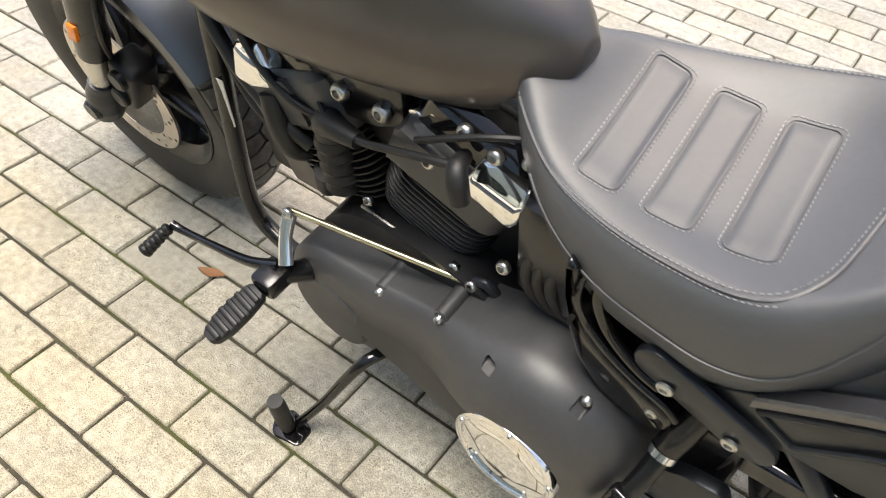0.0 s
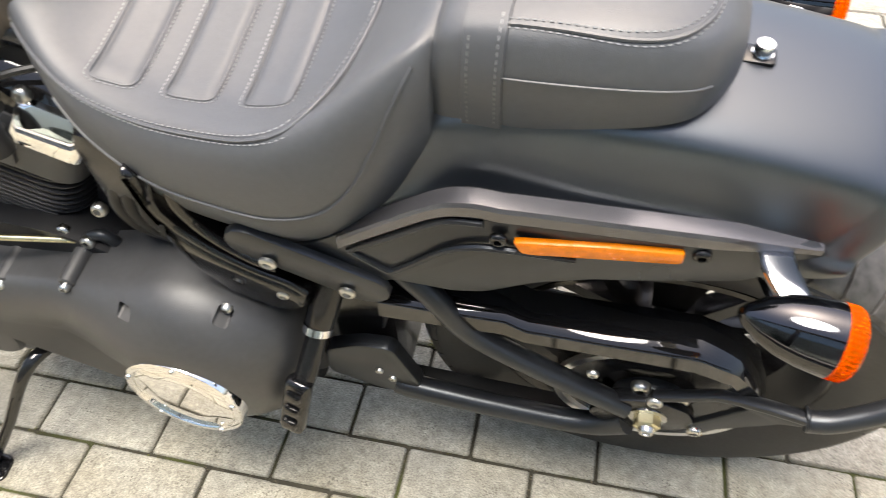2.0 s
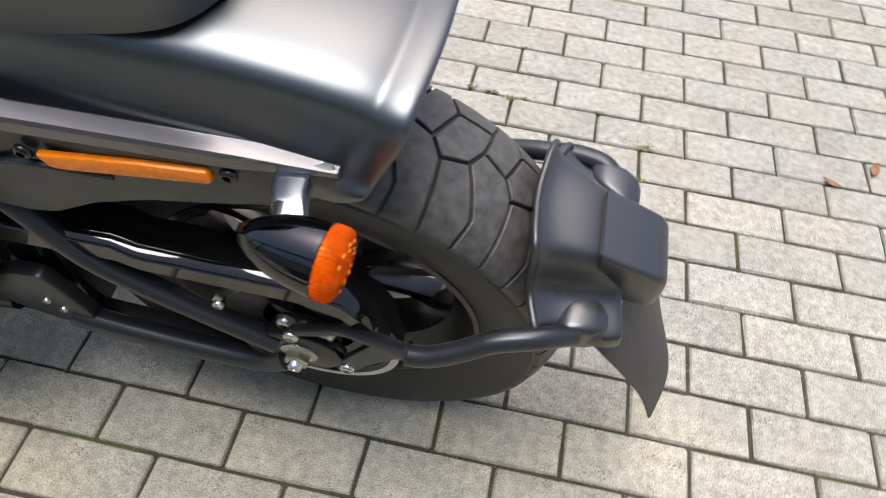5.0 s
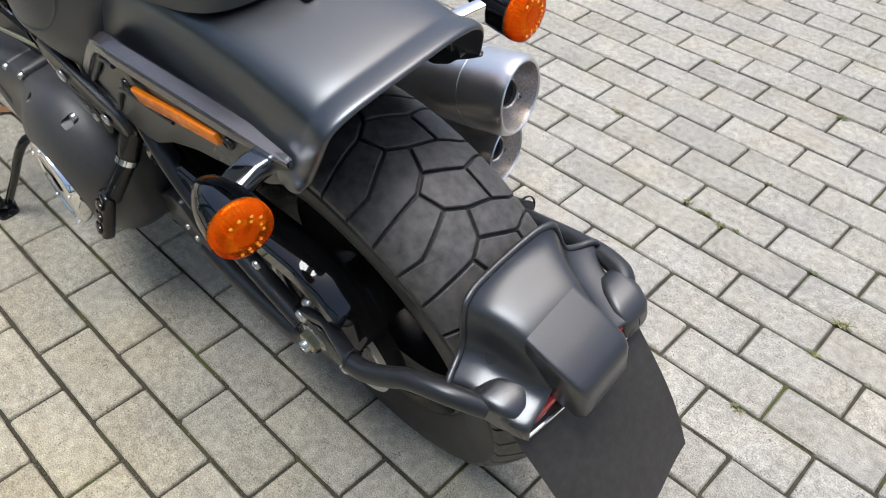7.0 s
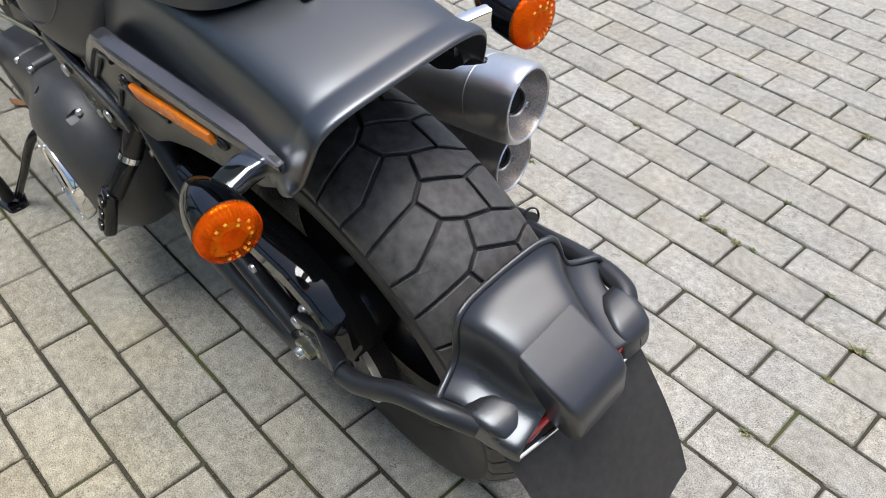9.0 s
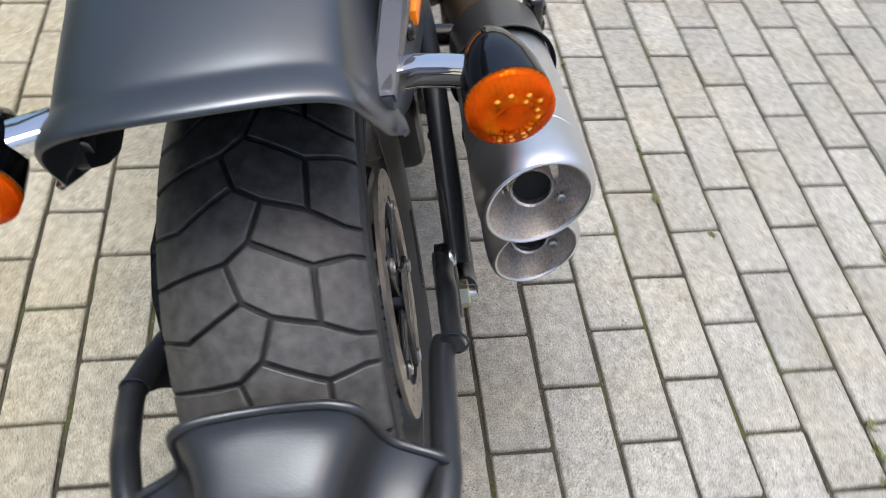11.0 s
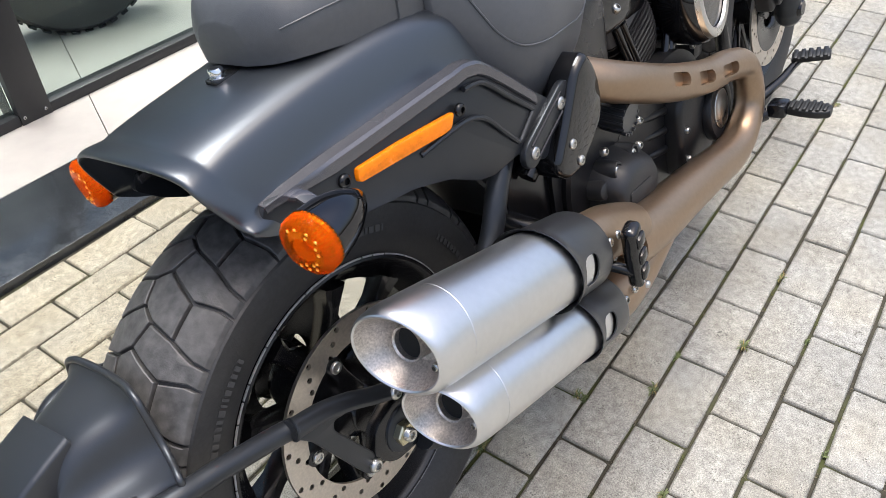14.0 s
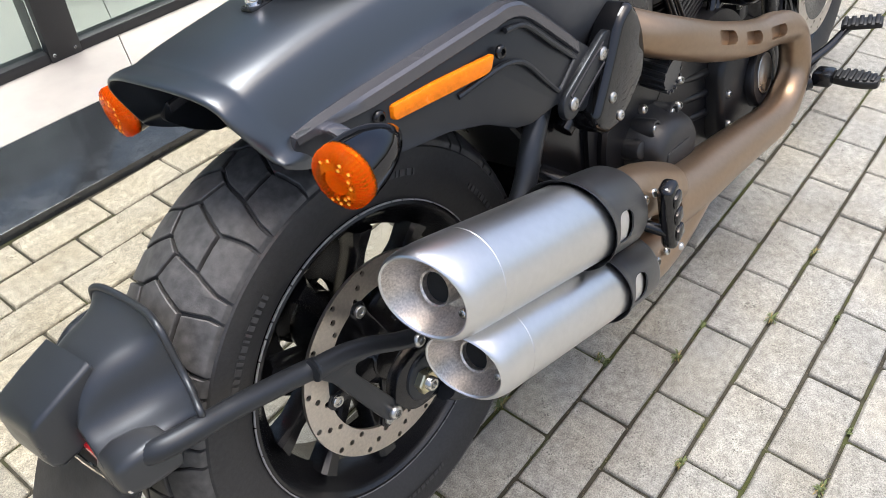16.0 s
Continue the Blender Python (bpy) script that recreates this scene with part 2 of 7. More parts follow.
def carve(ob, cut, sharp=38.0):
    """Takes the shape of a cutter out of a part."""
    tool_mesh = bpy.data.meshes.new("cutter")
    cut.to_mesh(tool_mesh)
    cut.free()
    block, tool = new("block", ob.data), new("cutter", tool_mesh)
    mod = block.modifiers.new("cut", "BOOLEAN")
    mod.operation, mod.object, mod.solver = "DIFFERENCE", tool, "EXACT"
    done = bpy.data.meshes.new_from_object(block.evaluated_get(bpy.context.evaluated_depsgraph_get()))
    bpy.data.objects.remove(block)
    bpy.data.objects.remove(tool)
    bpy.data.meshes.remove(tool_mesh)
    bm = bmesh.new()
    bm.from_mesh(done)
    bm.normal_update()
    for e in bm.edges:
        e.smooth = len(e.link_faces) == 2 and e.calc_face_angle(0.0) < radians(sharp)
    bm.to_mesh(done)
    bm.free()
    done.name = ob.name
    ob.data = done


# ---- the forecourt ----
M_JOINT = material("sandy joint with moss", (0.050, 0.046, 0.034), 0.95, 0.0, 0.45, 10, bump=0.6, bump_scale=200, spec=0.2)
M_GRANITE = material("polished black granite", (0.026, 0.029, 0.032), 0.15, 0.0, 0.6, 60, spec=0.8)
M_TILE = material("cream stone tile", (0.385, 0.356, 0.320), 0.45, 0.0, 0.08, 3, spec=0.4)
M_ALU = material("black aluminium frame", (0.020, 0.021, 0.022), 0.42, 0.0, 0.1, 10)
# colours of unseen shop parts, kept dark for the bike's reflections
M_CLAD = material("dark grey cladding", (0.055, 0.057, 0.061), 0.5, 0.0, 0.1, 3)
M_SHOPWALL = material("grey shop wall", (0.24, 0.245, 0.25), 0.7, 0.0, 0.06, 3)
M_GRIT = material("joint grit", (0.17, 0.145, 0.105), 0.9, 0.0, 0.6, 900, spec=0.2)
M_MOSS = material("joint moss", (0.115, 0.115, 0.040), 0.9, 0.0, 0.5, 300, spec=0.1)
M_WEED = material("weed leaf", (0.11, 0.135, 0.045), 0.6, 0.0, 0.35, 60)
M_LEAF = material("dry leaf", (0.22, 0.10, 0.04), 0.7, 0.0, 0.3, 60)


def speckle(m, dark, amount, size):
    """Dark grains and open pores, as in cast stone."""
    n, l = m.node_tree.nodes, m.node_tree.links
    b = n["Principled BSDF"]
    src = b.inputs["Base Color"].links[0].from_socket
    tc = n.new("ShaderNodeTexCoord")
    v = n.new("ShaderNodeTexVoronoi")
    v.inputs["Scale"].default_value = size
    l.new(tc.outputs["Object"], v.inputs["Vector"])
    clump = n.new("ShaderNodeTexNoise")
    clump.inputs["Scale"].default_value, clump.inputs["Detail"].default_value = size * 0.05, 3
    l.new(tc.outputs["Object"], clump.inputs["Vector"])
    lim = n.new("ShaderNodeMapRange")
    lim.inputs["From Min"].default_value, lim.inputs["From Max"].default_value = 0.38, 0.72
    lim.inputs["To Min"].default_value, lim.inputs["To Max"].default_value = 0.0, amount
    l.new(clump.outputs[0], lim.inputs["Value"])
    less = n.new("ShaderNodeMath")
    less.operation = "LESS_THAN"
    l.new(v.outputs["Distance"], less.inputs[0])
    l.new(lim.outputs[0], less.inputs[1])
    mix = n.new("ShaderNodeMix")
    mix.data_type = "RGBA"
    l.new(less.outputs[0], mix.inputs[0])
    l.new(src, mix.inputs[6])
    mix.inputs[7].default_value = (*dark, 1)
    l.new(mix.outputs[2], b.inputs["Base Color"])




def paver_material(name, per_piece):
    """Cast concrete: a tint by piece, wide stains, fine grit and open pores, all at true size."""
    m = bpy.data.materials.new(name)
    m.use_nodes = True
    n, l = m.node_tree.nodes, m.node_tree.links
    b = n["Principled BSDF"]
    b.inputs["Roughness"].default_value, b.inputs["Specular IOR Level"].default_value = 0.88, 0.25
    geo = n.new("ShaderNodeNewGeometry")

    def noise(scale, detail):
        x = n.new("ShaderNodeTexNoise")
        x.inputs["Scale"].default_value, x.inputs["Detail"].default_value = scale, detail
        l.new(geo.outputs["Position"], x.inputs["Vector"])
        return x.outputs[0]

    def ramp(src, a, b_, lo, hi):
        x = n.new("ShaderNodeMapRange")
        for key, v in (("From Min", a), ("From Max", b_), ("To Min", lo), ("To Max", hi)):
            x.inputs[key].default_value = v
        l.new(src, x.inputs["Value"])
        return x.outputs[0]

    def times(p, q):
        x = n.new("ShaderNodeMath")
        x.operation = "MULTIPLY"
        l.new(p, x.inputs[0])
        l.new(q, x.inputs[1])
        return x.outputs[0]

    def blend(fac, a, col):
        x = n.new("ShaderNodeMix")
        x.data_type = "RGBA"
        l.new(fac, x.inputs[0])
        if isinstance(a, tuple):
            x.inputs[6].default_value = (*a, 1)
        else:
            l.new(a, x.inputs[6])
        x.inputs[7].default_value = (*col, 1)
        return x.outputs[2]

    if per_piece:
        info = n.new("ShaderNodeObjectInfo")
        pick = info.outputs["Random"]
    else:
        pick = geo.outputs["Random Per Island"]
    tone = ramp(pick, 0, 1, 0.91, 1.09)
    wide = ramp(noise(9, 5), 0.3, 0.7, 0.90, 1.09)
    mid = ramp(noise(60, 4), 0.3, 0.7, 0.80, 1.20)
    grit = ramp(noise(420, 3), 0.3, 0.7, 0.60, 1.36)
    value = times(times(tone, wide), times(mid, grit))
    hue = blend(ramp(noise(5, 3), 0.40, 0.68, 0.0, 1.0), (0.292, 0.285, 0.258), (0.300, 0.283, 0.238))
    hsv = n.new("ShaderNodeHueSaturation")
    l.new(hue, hsv.inputs["Color"])
    l.new(value, hsv.inputs["Value"])
    pores = n.new("ShaderNodeTexVoronoi")
    pores.inputs["Scale"].default_value = 185
    l.new(geo.outputs["Position"], pores.inputs["Vector"])
    lim = ramp(noise(26, 4), 0.38, 0.74, 0.0, 0.40)
    less = n.new("ShaderNodeMath")
    less.operation = "LESS_THAN"
    l.new(pores.outputs["Distance"], less.inputs[0])
    l.new(lim, less.inputs[1])
    col = blend(less.outputs[0], hsv.outputs[0], (0.155, 0.146, 0.128))
    stain = ramp(noise(3.1, 6), 0.62, 0.74, 0.0, 0.25)
    col = blend(stain, col, (0.17, 0.155, 0.125))
    # sandy tint along the shop step, lifted in colour for light missing there
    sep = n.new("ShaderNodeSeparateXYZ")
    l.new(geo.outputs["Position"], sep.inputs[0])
    near_step = n.new("ShaderNodeMath")
    near_step.operation = "ADD"
    l.new(sep.outputs["Y"], near_step.inputs[0])
    l.new(ramp(noise(2.2, 4), 0.2, 0.8, -0.35, 0.35), near_step.inputs[1])
    sand = ramp(near_step.outputs[0], -0.1, 0.6, 0.0, 0.60)
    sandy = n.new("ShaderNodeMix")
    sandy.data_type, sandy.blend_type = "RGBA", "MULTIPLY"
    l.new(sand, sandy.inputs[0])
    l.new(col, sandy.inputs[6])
    # red and green above 1: warm light painted in with the sand tone
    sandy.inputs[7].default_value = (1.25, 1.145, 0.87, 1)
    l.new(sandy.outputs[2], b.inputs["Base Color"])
    height = n.new("ShaderNodeMath")
    height.operation = "SUBTRACT"
    l.new(grit, height.inputs[0])
    l.new(less.outputs[0], height.inputs[1])
    bp = n.new("ShaderNodeBump")
    bp.inputs["Strength"].default_value, bp.inputs["Distance"].default_value = 0.55, 0.0016
    l.new(height.outputs[0], bp.inputs["Height"])
    l.new(bp.outputs[0], b.inputs["Normal"])
    return m


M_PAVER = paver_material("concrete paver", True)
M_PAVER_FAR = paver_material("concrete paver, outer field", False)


def mossy(m, green):
    """Moss in patches over sand."""
    n, l = m.node_tree.nodes, m.node_tree.links
    b = n["Principled BSDF"]
    src = b.inputs["Base Color"].links[0].from_socket
    geo = n.new("ShaderNodeNewGeometry")
    x = n.new("ShaderNodeTexNoise")
    x.inputs["Scale"].default_value, x.inputs["Detail"].default_value = 6, 5
    l.new(geo.outputs["Position"], x.inputs["Vector"])
    r = n.new("ShaderNodeMapRange")
    r.inputs["From Min"].default_value, r.inputs["From Max"].default_value = 0.52, 0.62
    l.new(x.outputs[0], r.inputs["Value"])
    mix = n.new("ShaderNodeMix")
    mix.data_type = "RGBA"
    l.new(r.outputs[0], mix.inputs[0])
    l.new(src, mix.inputs[6])
    mix.inputs[7].default_value = (*green, 1)
    l.new(mix.outputs[2], b.inputs["Base Color"])


mossy(M_JOINT, (0.060, 0.066, 0.024))
speckle(M_GRANITE, (0.10, 0.11, 0.12), 0.2, 500)

TURN = 0.536
PITCH_U, PITCH_V = 0.99819, 1.00704
CA, SA = math.cos(radians(TURN)), math.sin(radians(TURN))


def laid(u, v, z=0.0):
    u, v = u * PITCH_U, v * PITCH_V
    return Vector((u * CA - v * SA, u * SA + v * CA, z))


bm = bmesh.new()
ring = [(-60, -60), (60, -60), (60, 60), (-60, 60)]
bm.faces.new([bm.verts.new((x, y, -0.007)) for x, y in ring])
ground = tagged(part("ground", bm, M_JOINT, smooth=False), "sand-filled joints under a grey concrete paver forecourt", "ground", kind="structure")

pavement = tagged(empty("pavement"), "light grey concrete pavers laid in running bond", "pavement", kind="structure")


def paver_mesh(seed):
    """One worn 200 x 100 mm paver with a softened rim."""
    rnd = random.Random(seed)
    bm = bmesh.new()
    L, B = 0.1942 / 2, 0.0942 / 2
    base = rounded([(-L, -B), (0, -B), (L, -B), (L, B), (0, B), (-L, B)], 0.004, 2)
    loops = []
    for z, d in ((-0.02, 0.0), (-0.0060, 0.0), (-0.0022, 0.0010), (0.0, 0.0036)):
        loops.append([(x * (1 - d / L) + rnd.uniform(-1, 1) * 0.0011, y * (1 - d / B) + rnd.uniform(-1, 1) * 0.0011, z + rnd.uniform(-1, 1) * 0.0004) for x, y in base])
    rings(bm, loops, True, (False, True))
    for f in bm.faces:
        f.smooth = len(f.verts) == 4
    me = bpy.data.meshes.new("paver")
    bm.to_mesh(me)
    bm.free()
    me.materials.append(M_PAVER)
    return me


PAVERS = [paver_mesh(s) for s in range(10)]
KERB_Y, TILE_Y, STEP_Z, GLASS_Y = 1.080, 1.402, 0.018, 1.685
rnd = random.Random(5)
near_cells, far_cells = [], []
for k in range(-42, 10):
    for i in range(-24, 30):
        u = 0.15 + 0.1 * (k % 2) + 0.2 * i + 0.1
        v = 0.16 + 0.1 * k + 0.05
        p = laid(u, v)
        if p.y - 0.047 > KERB_Y - 0.012:
            continue
        d = min((p - Vector((x, y, 0))).length for x, y in ((0.9, 0.45), (0.5, -0.35), (0.1, -0.6), (0.1, 0.25), (0.8, -0.5)))
        (near_cells if d < 0.62 else far_cells).append((d, u, v))
near_cells.sort()
far_cells += near_cells[300:]
for d, u, v in near_cells[:300]:
    ob = new("paver", rnd.choice(PAVERS))
    ob.matrix_world = Matrix.Translation(laid(u, v, rnd.uniform(-0.0012, 0.0012))) @ pose(0, 0, 0, rnd.uniform(-.4, .4), rnd.uniform(-.3, .3), TURN + rnd.uniform(-0.35, 0.35) + 180 * rnd.randint(0, 1))
    ob.parent = pavement
verts, faces = [], []
for d, u, v in far_cells:
    src = rnd.choice(PAVERS)
    m = Matrix.Translation(laid(u, v, rnd.uniform(-0.0012, 0.0012))) @ pose(0, 0, 0, rnd.uniform(-.4, .4), rnd.uniform(-.3, .3), TURN + rnd.uniform(-0.35, 0.35) + 180 * rnd.randint(0, 1))
    o = len(verts)
    verts += [tuple(m @ q.co) for q in src.vertices]
    faces += [[o + i for i in f.vertices] for f in src.polygons]
me = bpy.data.meshes.new("outer_pavers")
me.from_pydata(verts, [], faces)
me.materials.append(M_PAVER_FAR)
field = tagged(new("outer_pavers", me), "outer field of light grey concrete pavers", "pavers", kind="stuff")

# unseen paving added beyond the laid field, pale to brighten low reflections
bm = bmesh.new()
for x0, y0, x1, y1 in ((-60, -60, 60, -3.95), (-60, -3.95, -4.5, 1.079), (5.8, -3.95, 60, 1.079), (-60, 1.079, -6.002, 60), (8.002, 1.079, 60, 60), (-6.002, 4.2, 8.002, 60)):
    bm.faces.new([bm.verts.new((x, y, -0.0015)) for x, y in ((x0, y0), (x1, y0), (x1, y1), (x0, y1))])
tagged(part("outer_pavement", bm, M_PAVER_FAR, smooth=False), "unseen far part of the light grey paved forecourt", "pavement", kind="structure")

# ---- the shop front beside the bike ----
bm = bmesh.new()
box(bm, (-6, KERB_Y, -0.05), (8, TILE_Y - 0.002, STEP_Z), 0.0022, None, 2)
tagged(part("step_slab", bm, M_GRANITE), "low polished black granite slab before the shop", "step", kind="structure")
shop_floor = tagged(empty("shop_floor"), "cream stone tiles before and inside the shop", "floor", kind="structure")
# the tile joints run aslant to the slab
SLANT = Matrix(((1, 0.445, 0, -0.445 * TILE_Y), (0, 1, 0, 0), (0, 0, 1, 0), (0, 0, 0, 1)))
for j in range(2):
    for i in range(-6, 6):
        bm = bmesh.new()
        x0, x1 = 0.522 + 1.2 * i, 0.522 + 1.2 * (i + 1) - 0.0025
        y0, y1 = (TILE_Y, TILE_Y + 1.2) if j == 0 else (TILE_Y + 1.2025, TILE_Y + 2.6)
        box(bm, (x0, y0, STEP_Z - 0.012), (x1, y1, STEP_Z), 0.0012)
        bmesh.ops.transform(bm, matrix=SLANT, verts=bm.verts)
        part("floor_tile", bm, M_TILE, shop_floor)
bm = bmesh.new()
box(bm, (-6, TILE_Y, -0.05), (8, KERB_Y + 3.0, STEP_Z - 0.0135))
part("floor_bed", bm, M_JOINT, shop_floor)

m_glass = bpy.data.materials.new("shop glass")
m_glass.use_nodes = True
gb = m_glass.node_tree.nodes["Principled BSDF"]
gb.inputs["Base Color"].default_value = (0.78, 0.90, 0.85, 1)
gb.inputs["Roughness"].default_value = 0.01
gb.inputs["Transmission Weight"].default_value = 1.0
gb.inputs["IOR"].default_value = 1.25
window = tagged(empty("window_1"), "black framed shop window of clear glass on a tiled step", "window", kind="structure")
FZ = STEP_Z
for x in (0.475, -2.2, 2.9, -4.745, 5.445):
    bm = bmesh.new()
    box(bm, (x - 0.050, GLASS_Y, FZ), (x + 0.050, GLASS_Y + 0.11, 2.018), 0.003)
    post = part("window_post", bm, M_ALU, window)
    for o in (-0.037, 0.031):
        bm = bmesh.new()
        bolt(bm, (x + o, GLASS_Y, FZ + 0.022), (0, -1, 0), 0.005, 0.003, False)
        part("post_screw", bm, M_STEEL, post, "small plated post screw")
for a, b in ((0.526, 2.849), (-2.149, 0.424), (-4.694, -2.251), (2.951, 5.394)):
    bm = bmesh.new()
    box(bm, (a, GLASS_Y + 0.004, FZ), (b, GLASS_Y + 0.060, FZ + 0.032), 0.002)
    part("bottom_rail", bm, M_ALU, window)
    bm = bmesh.new()
    box(bm, (a, GLASS_Y + 0.026, FZ + 0.028), (b, GLASS_Y + 0.034, 2.016))
    pane = part("pane", bm, m_glass, window)
    pane.visible_shadow = False
# unseen head rail, set low so sky light passes over the shop
bm = bmesh.new()
box(bm, (-6, GLASS_Y + 0.0, 2.02), (8, GLASS_Y + 0.12, 2.10), 0.004)
tagged(part("trim", bm, M_ALU), "unseen black head rail of the glazed shop front", "trim", kind="structure")
# unseen fascia, added dark and low to shape light and reflections
bm = bmesh.new()
box(bm, (-6, GLASS_Y + 0.02, 2.102), (8, GLASS_Y + 0.16, 2.20), 0.01)
tagged(part("wall_north", bm, M_CLAD), "unseen dark grey fascia added over the shop window to shape reflections", "wall", kind="structure")
# unseen back wall, added to darken what the bike's left side reflects
bm = bmesh.new()
box(bm, (-6, KERB_Y + 2.95, FZ), (8, KERB_Y + 3.1, 2.40))
tagged(part("wall_inner", bm, M_SHOPWALL), "unseen grey back wall added to darken reflections of the glazed shop", "wall", kind="structure")

# a tyre of a vehicle stands behind the glass
M_SHOPTYRE = material("shop tyre rubber", (0.020, 0.020, 0.021), 0.6, 0.0, 0.2, 40, bump=0.2, bump_scale=120)
bm = bmesh.new()
o = Vector((0.965, 2.165, FZ + 0.30))
ax_t = Vector((-0.35, -0.94, 0.0)).normalized()
lathe(bm, [(-0.08, 0.19), (-0.095, 0.235), (-0.088, 0.275), (-0.06, 0.295), (0.0, 0.30), (0.06, 0.295), (0.088, 0.275), (0.095, 0.235), (0.08, 0.19)], o, ax_t, 64)
shop_tyre = tagged(part("vehicle_wheel", bm, M_SHOPTYRE, None), "dark tyre standing on the shop floor behind glass", "wheel")
bm = bmesh.new()
lathe(bm, [(-0.08, 0.0), (-0.07, 0.15), (-0.08, 0.195), (0.08, 0.195), (0.07, 0.15), (0.08, 0.0)], o, ax_t, 48)
part("rim", bm, M_ALU, shop_tyre, "black rim")
u_t = ax_t.cross(Vector((0, 0, 1)))
for k in range(40):
    a = 2 * math.pi * k / 40
    d = math.cos(a) * u_t + math.sin(a) * Vector((0, 0, 1))
    bm = bmesh.new()
    box(bm, (-0.07, -0.014, -0.004), (0.07, 0.014, 0.006), 0.003, axis_m(o + d * 0.297, ax_t, d))
    part("tread_block", bm, M_SHOPTYRE, shop_tyre)

# grit and moss caught in the joints
def crumbs(bm, pick, c, r):
    d = [Vector((pick.uniform(-1, 1), pick.uniform(-1, 1), pick.uniform(-0.6, 1))).normalized() * r * pick.uniform(0.6, 1.2) for _ in range(4)]
    vs = [bm.verts.new(c + q) for q in d]
    for f in ((0, 1, 2), (0, 3, 1), (1, 3, 2), (0, 2, 3)):
        bm.faces.new([vs[q] for q in f])


pick = random.Random(31)
grit_bm, moss_bm = bmesh.new(), bmesh.new()
for k in range(-16, 9):
    lo = -1.4
    while lo < 2.2:
        lo += pick.uniform(0.01, 0.09)
        mossy_here = pick.random() < 0.16
        for q in range(pick.randint(2, 11)):
            along_j = lo + pick.uniform(-0.02, 0.02)
            p = laid(along_j, 0.16 + 0.1 * k + pick.uniform(-0.0042, 0.0042), pick.uniform(-0.007, -0.0025))
            if p.y < KERB_Y - 0.03:
                if mossy_here:
                    for _ in range(3):
                        crumbs(moss_bm, pick, p + Vector((pick.uniform(-0.004, 0.004), pick.uniform(-0.003, 0.003), pick.uniform(0, 0.002))), pick.uniform(0.0010, 0.0026))
                else:
                    crumbs(grit_bm, pick, p, pick.uniform(0.0008, 0.0026))
    for i in range(-9, 12):
        u = 0.15 + 0.1 * (k % 2) + 0.2 * i
        for q in range(pick.randint(0, 14)):
            p = laid(u + pick.uniform(-0.003, 0.003), 0.16 + 0.1 * k + pick.uniform(0.0, 0.1), pick.uniform(-0.007, -0.0028))
            if p.y < KERB_Y - 0.03:
                crumbs(grit_bm, pick, p, pick.uniform(0.0008, 0.0024))
tagged(part("joint_grit", grit_bm, M_GRIT, smooth=False), "brown grit caught in the paver joints", "grit", kind="stuff")
tagged(part("joint_moss", moss_bm, M_MOSS, smooth=False), "olive moss in the paver joints", "moss", kind="stuff")

# weeds rooted in the joints
WEEDS = [(0.253, -0.038, 1.2), (0.45, -0.135, 0.8), (0.543, -0.233, 1.1), (0.645, -0.238, 0.8), (0.748, -0.337, 1.3), (0.985, -0.335, 1.1), (0.431, -0.536, 1.2), (0.339, -0.339, 0.9), (1.819, -0.235, 1.1),
         (0.827, -0.435, 0.6), (0.574, -0.538, 0.6), (-0.045, -0.757, 1.1), (-0.09, -0.748, 1.2), (-0.138, -0.739, 1.2), (-0.175, -0.747, 0.8), (0.229, -1.346, 1.1), (-0.14, -1.333, 1.3), (0.273, -0.937, 0.9),
         (-0.452, -0.652, 1.4), (-0.449, -0.546, 1.0), (-0.408, -0.337, 1.1), (-0.35, -0.746, 0.8), (-0.144, -0.946, 0.8), (0.341, -0.619, 0.8), (0.453, -0.121, 0.9), (0.345, -0.038, 1.0)]
M_STRAW = material("withered weed", (0.30, 0.23, 0.09), 0.7, 0.0, 0.3, 60)
pick = random.Random(11)
for wx, wy, size in WEEDS:
    def tuft(bm, count, long, wide, lift):
        for k in range(count):
            a = pick.uniform(0, 2 * math.pi)
            d = Vector((math.cos(a), math.sin(a) * 0.6, 0))
            w = Vector((-d.y, d.x, 0)).normalized() * wide * pick.uniform(0.6, 1.3)
            ln = long * size * pick.uniform(0.4, 1.1)
            o = Vector((wx + pick.uniform(-0.008, 0.008) * size, wy + pick.uniform(-0.003, 0.003), -0.006))
            up = lift * pick.uniform(0.5, 1.2)
            pts = [o, o + d * ln * 0.35 + Vector((0, 0, 0.006 + ln * up * 0.7)), o + d * ln * 0.75 + Vector((0, 0, 0.006 + ln * up)), o + d * ln + Vector((0, 0, 0.005 + ln * up * 0.8))]
            rows = []
            for p, f in zip(pts, (0.5, 1.0, 0.8, 0.1)):
                rows.append([bm.verts.new(p - w * f), bm.verts.new(p + Vector((0, 0, -0.0006))), bm.verts.new(p + w * f)])
            for r0, r1 in zip(rows, rows[1:]):
                for q in range(2):
                    bm.faces.new((r0[q], r0[q + 1], r1[q + 1], r1[q]))
    bm = bmesh.new()
    tuft(bm, 16, 0.016, 0.0016, 0.30)
    weed = tagged(part("weed", bm, M_WEED), "small green weed rooted in a paver joint", "weed", "weeds in the joints")
    if size > 0.85:
        bm = bmesh.new()
        tuft(bm, 7, 0.020, 0.0009, 0.25)
        part("withered_blades", bm, M_STRAW, weed, "withered straw blades")

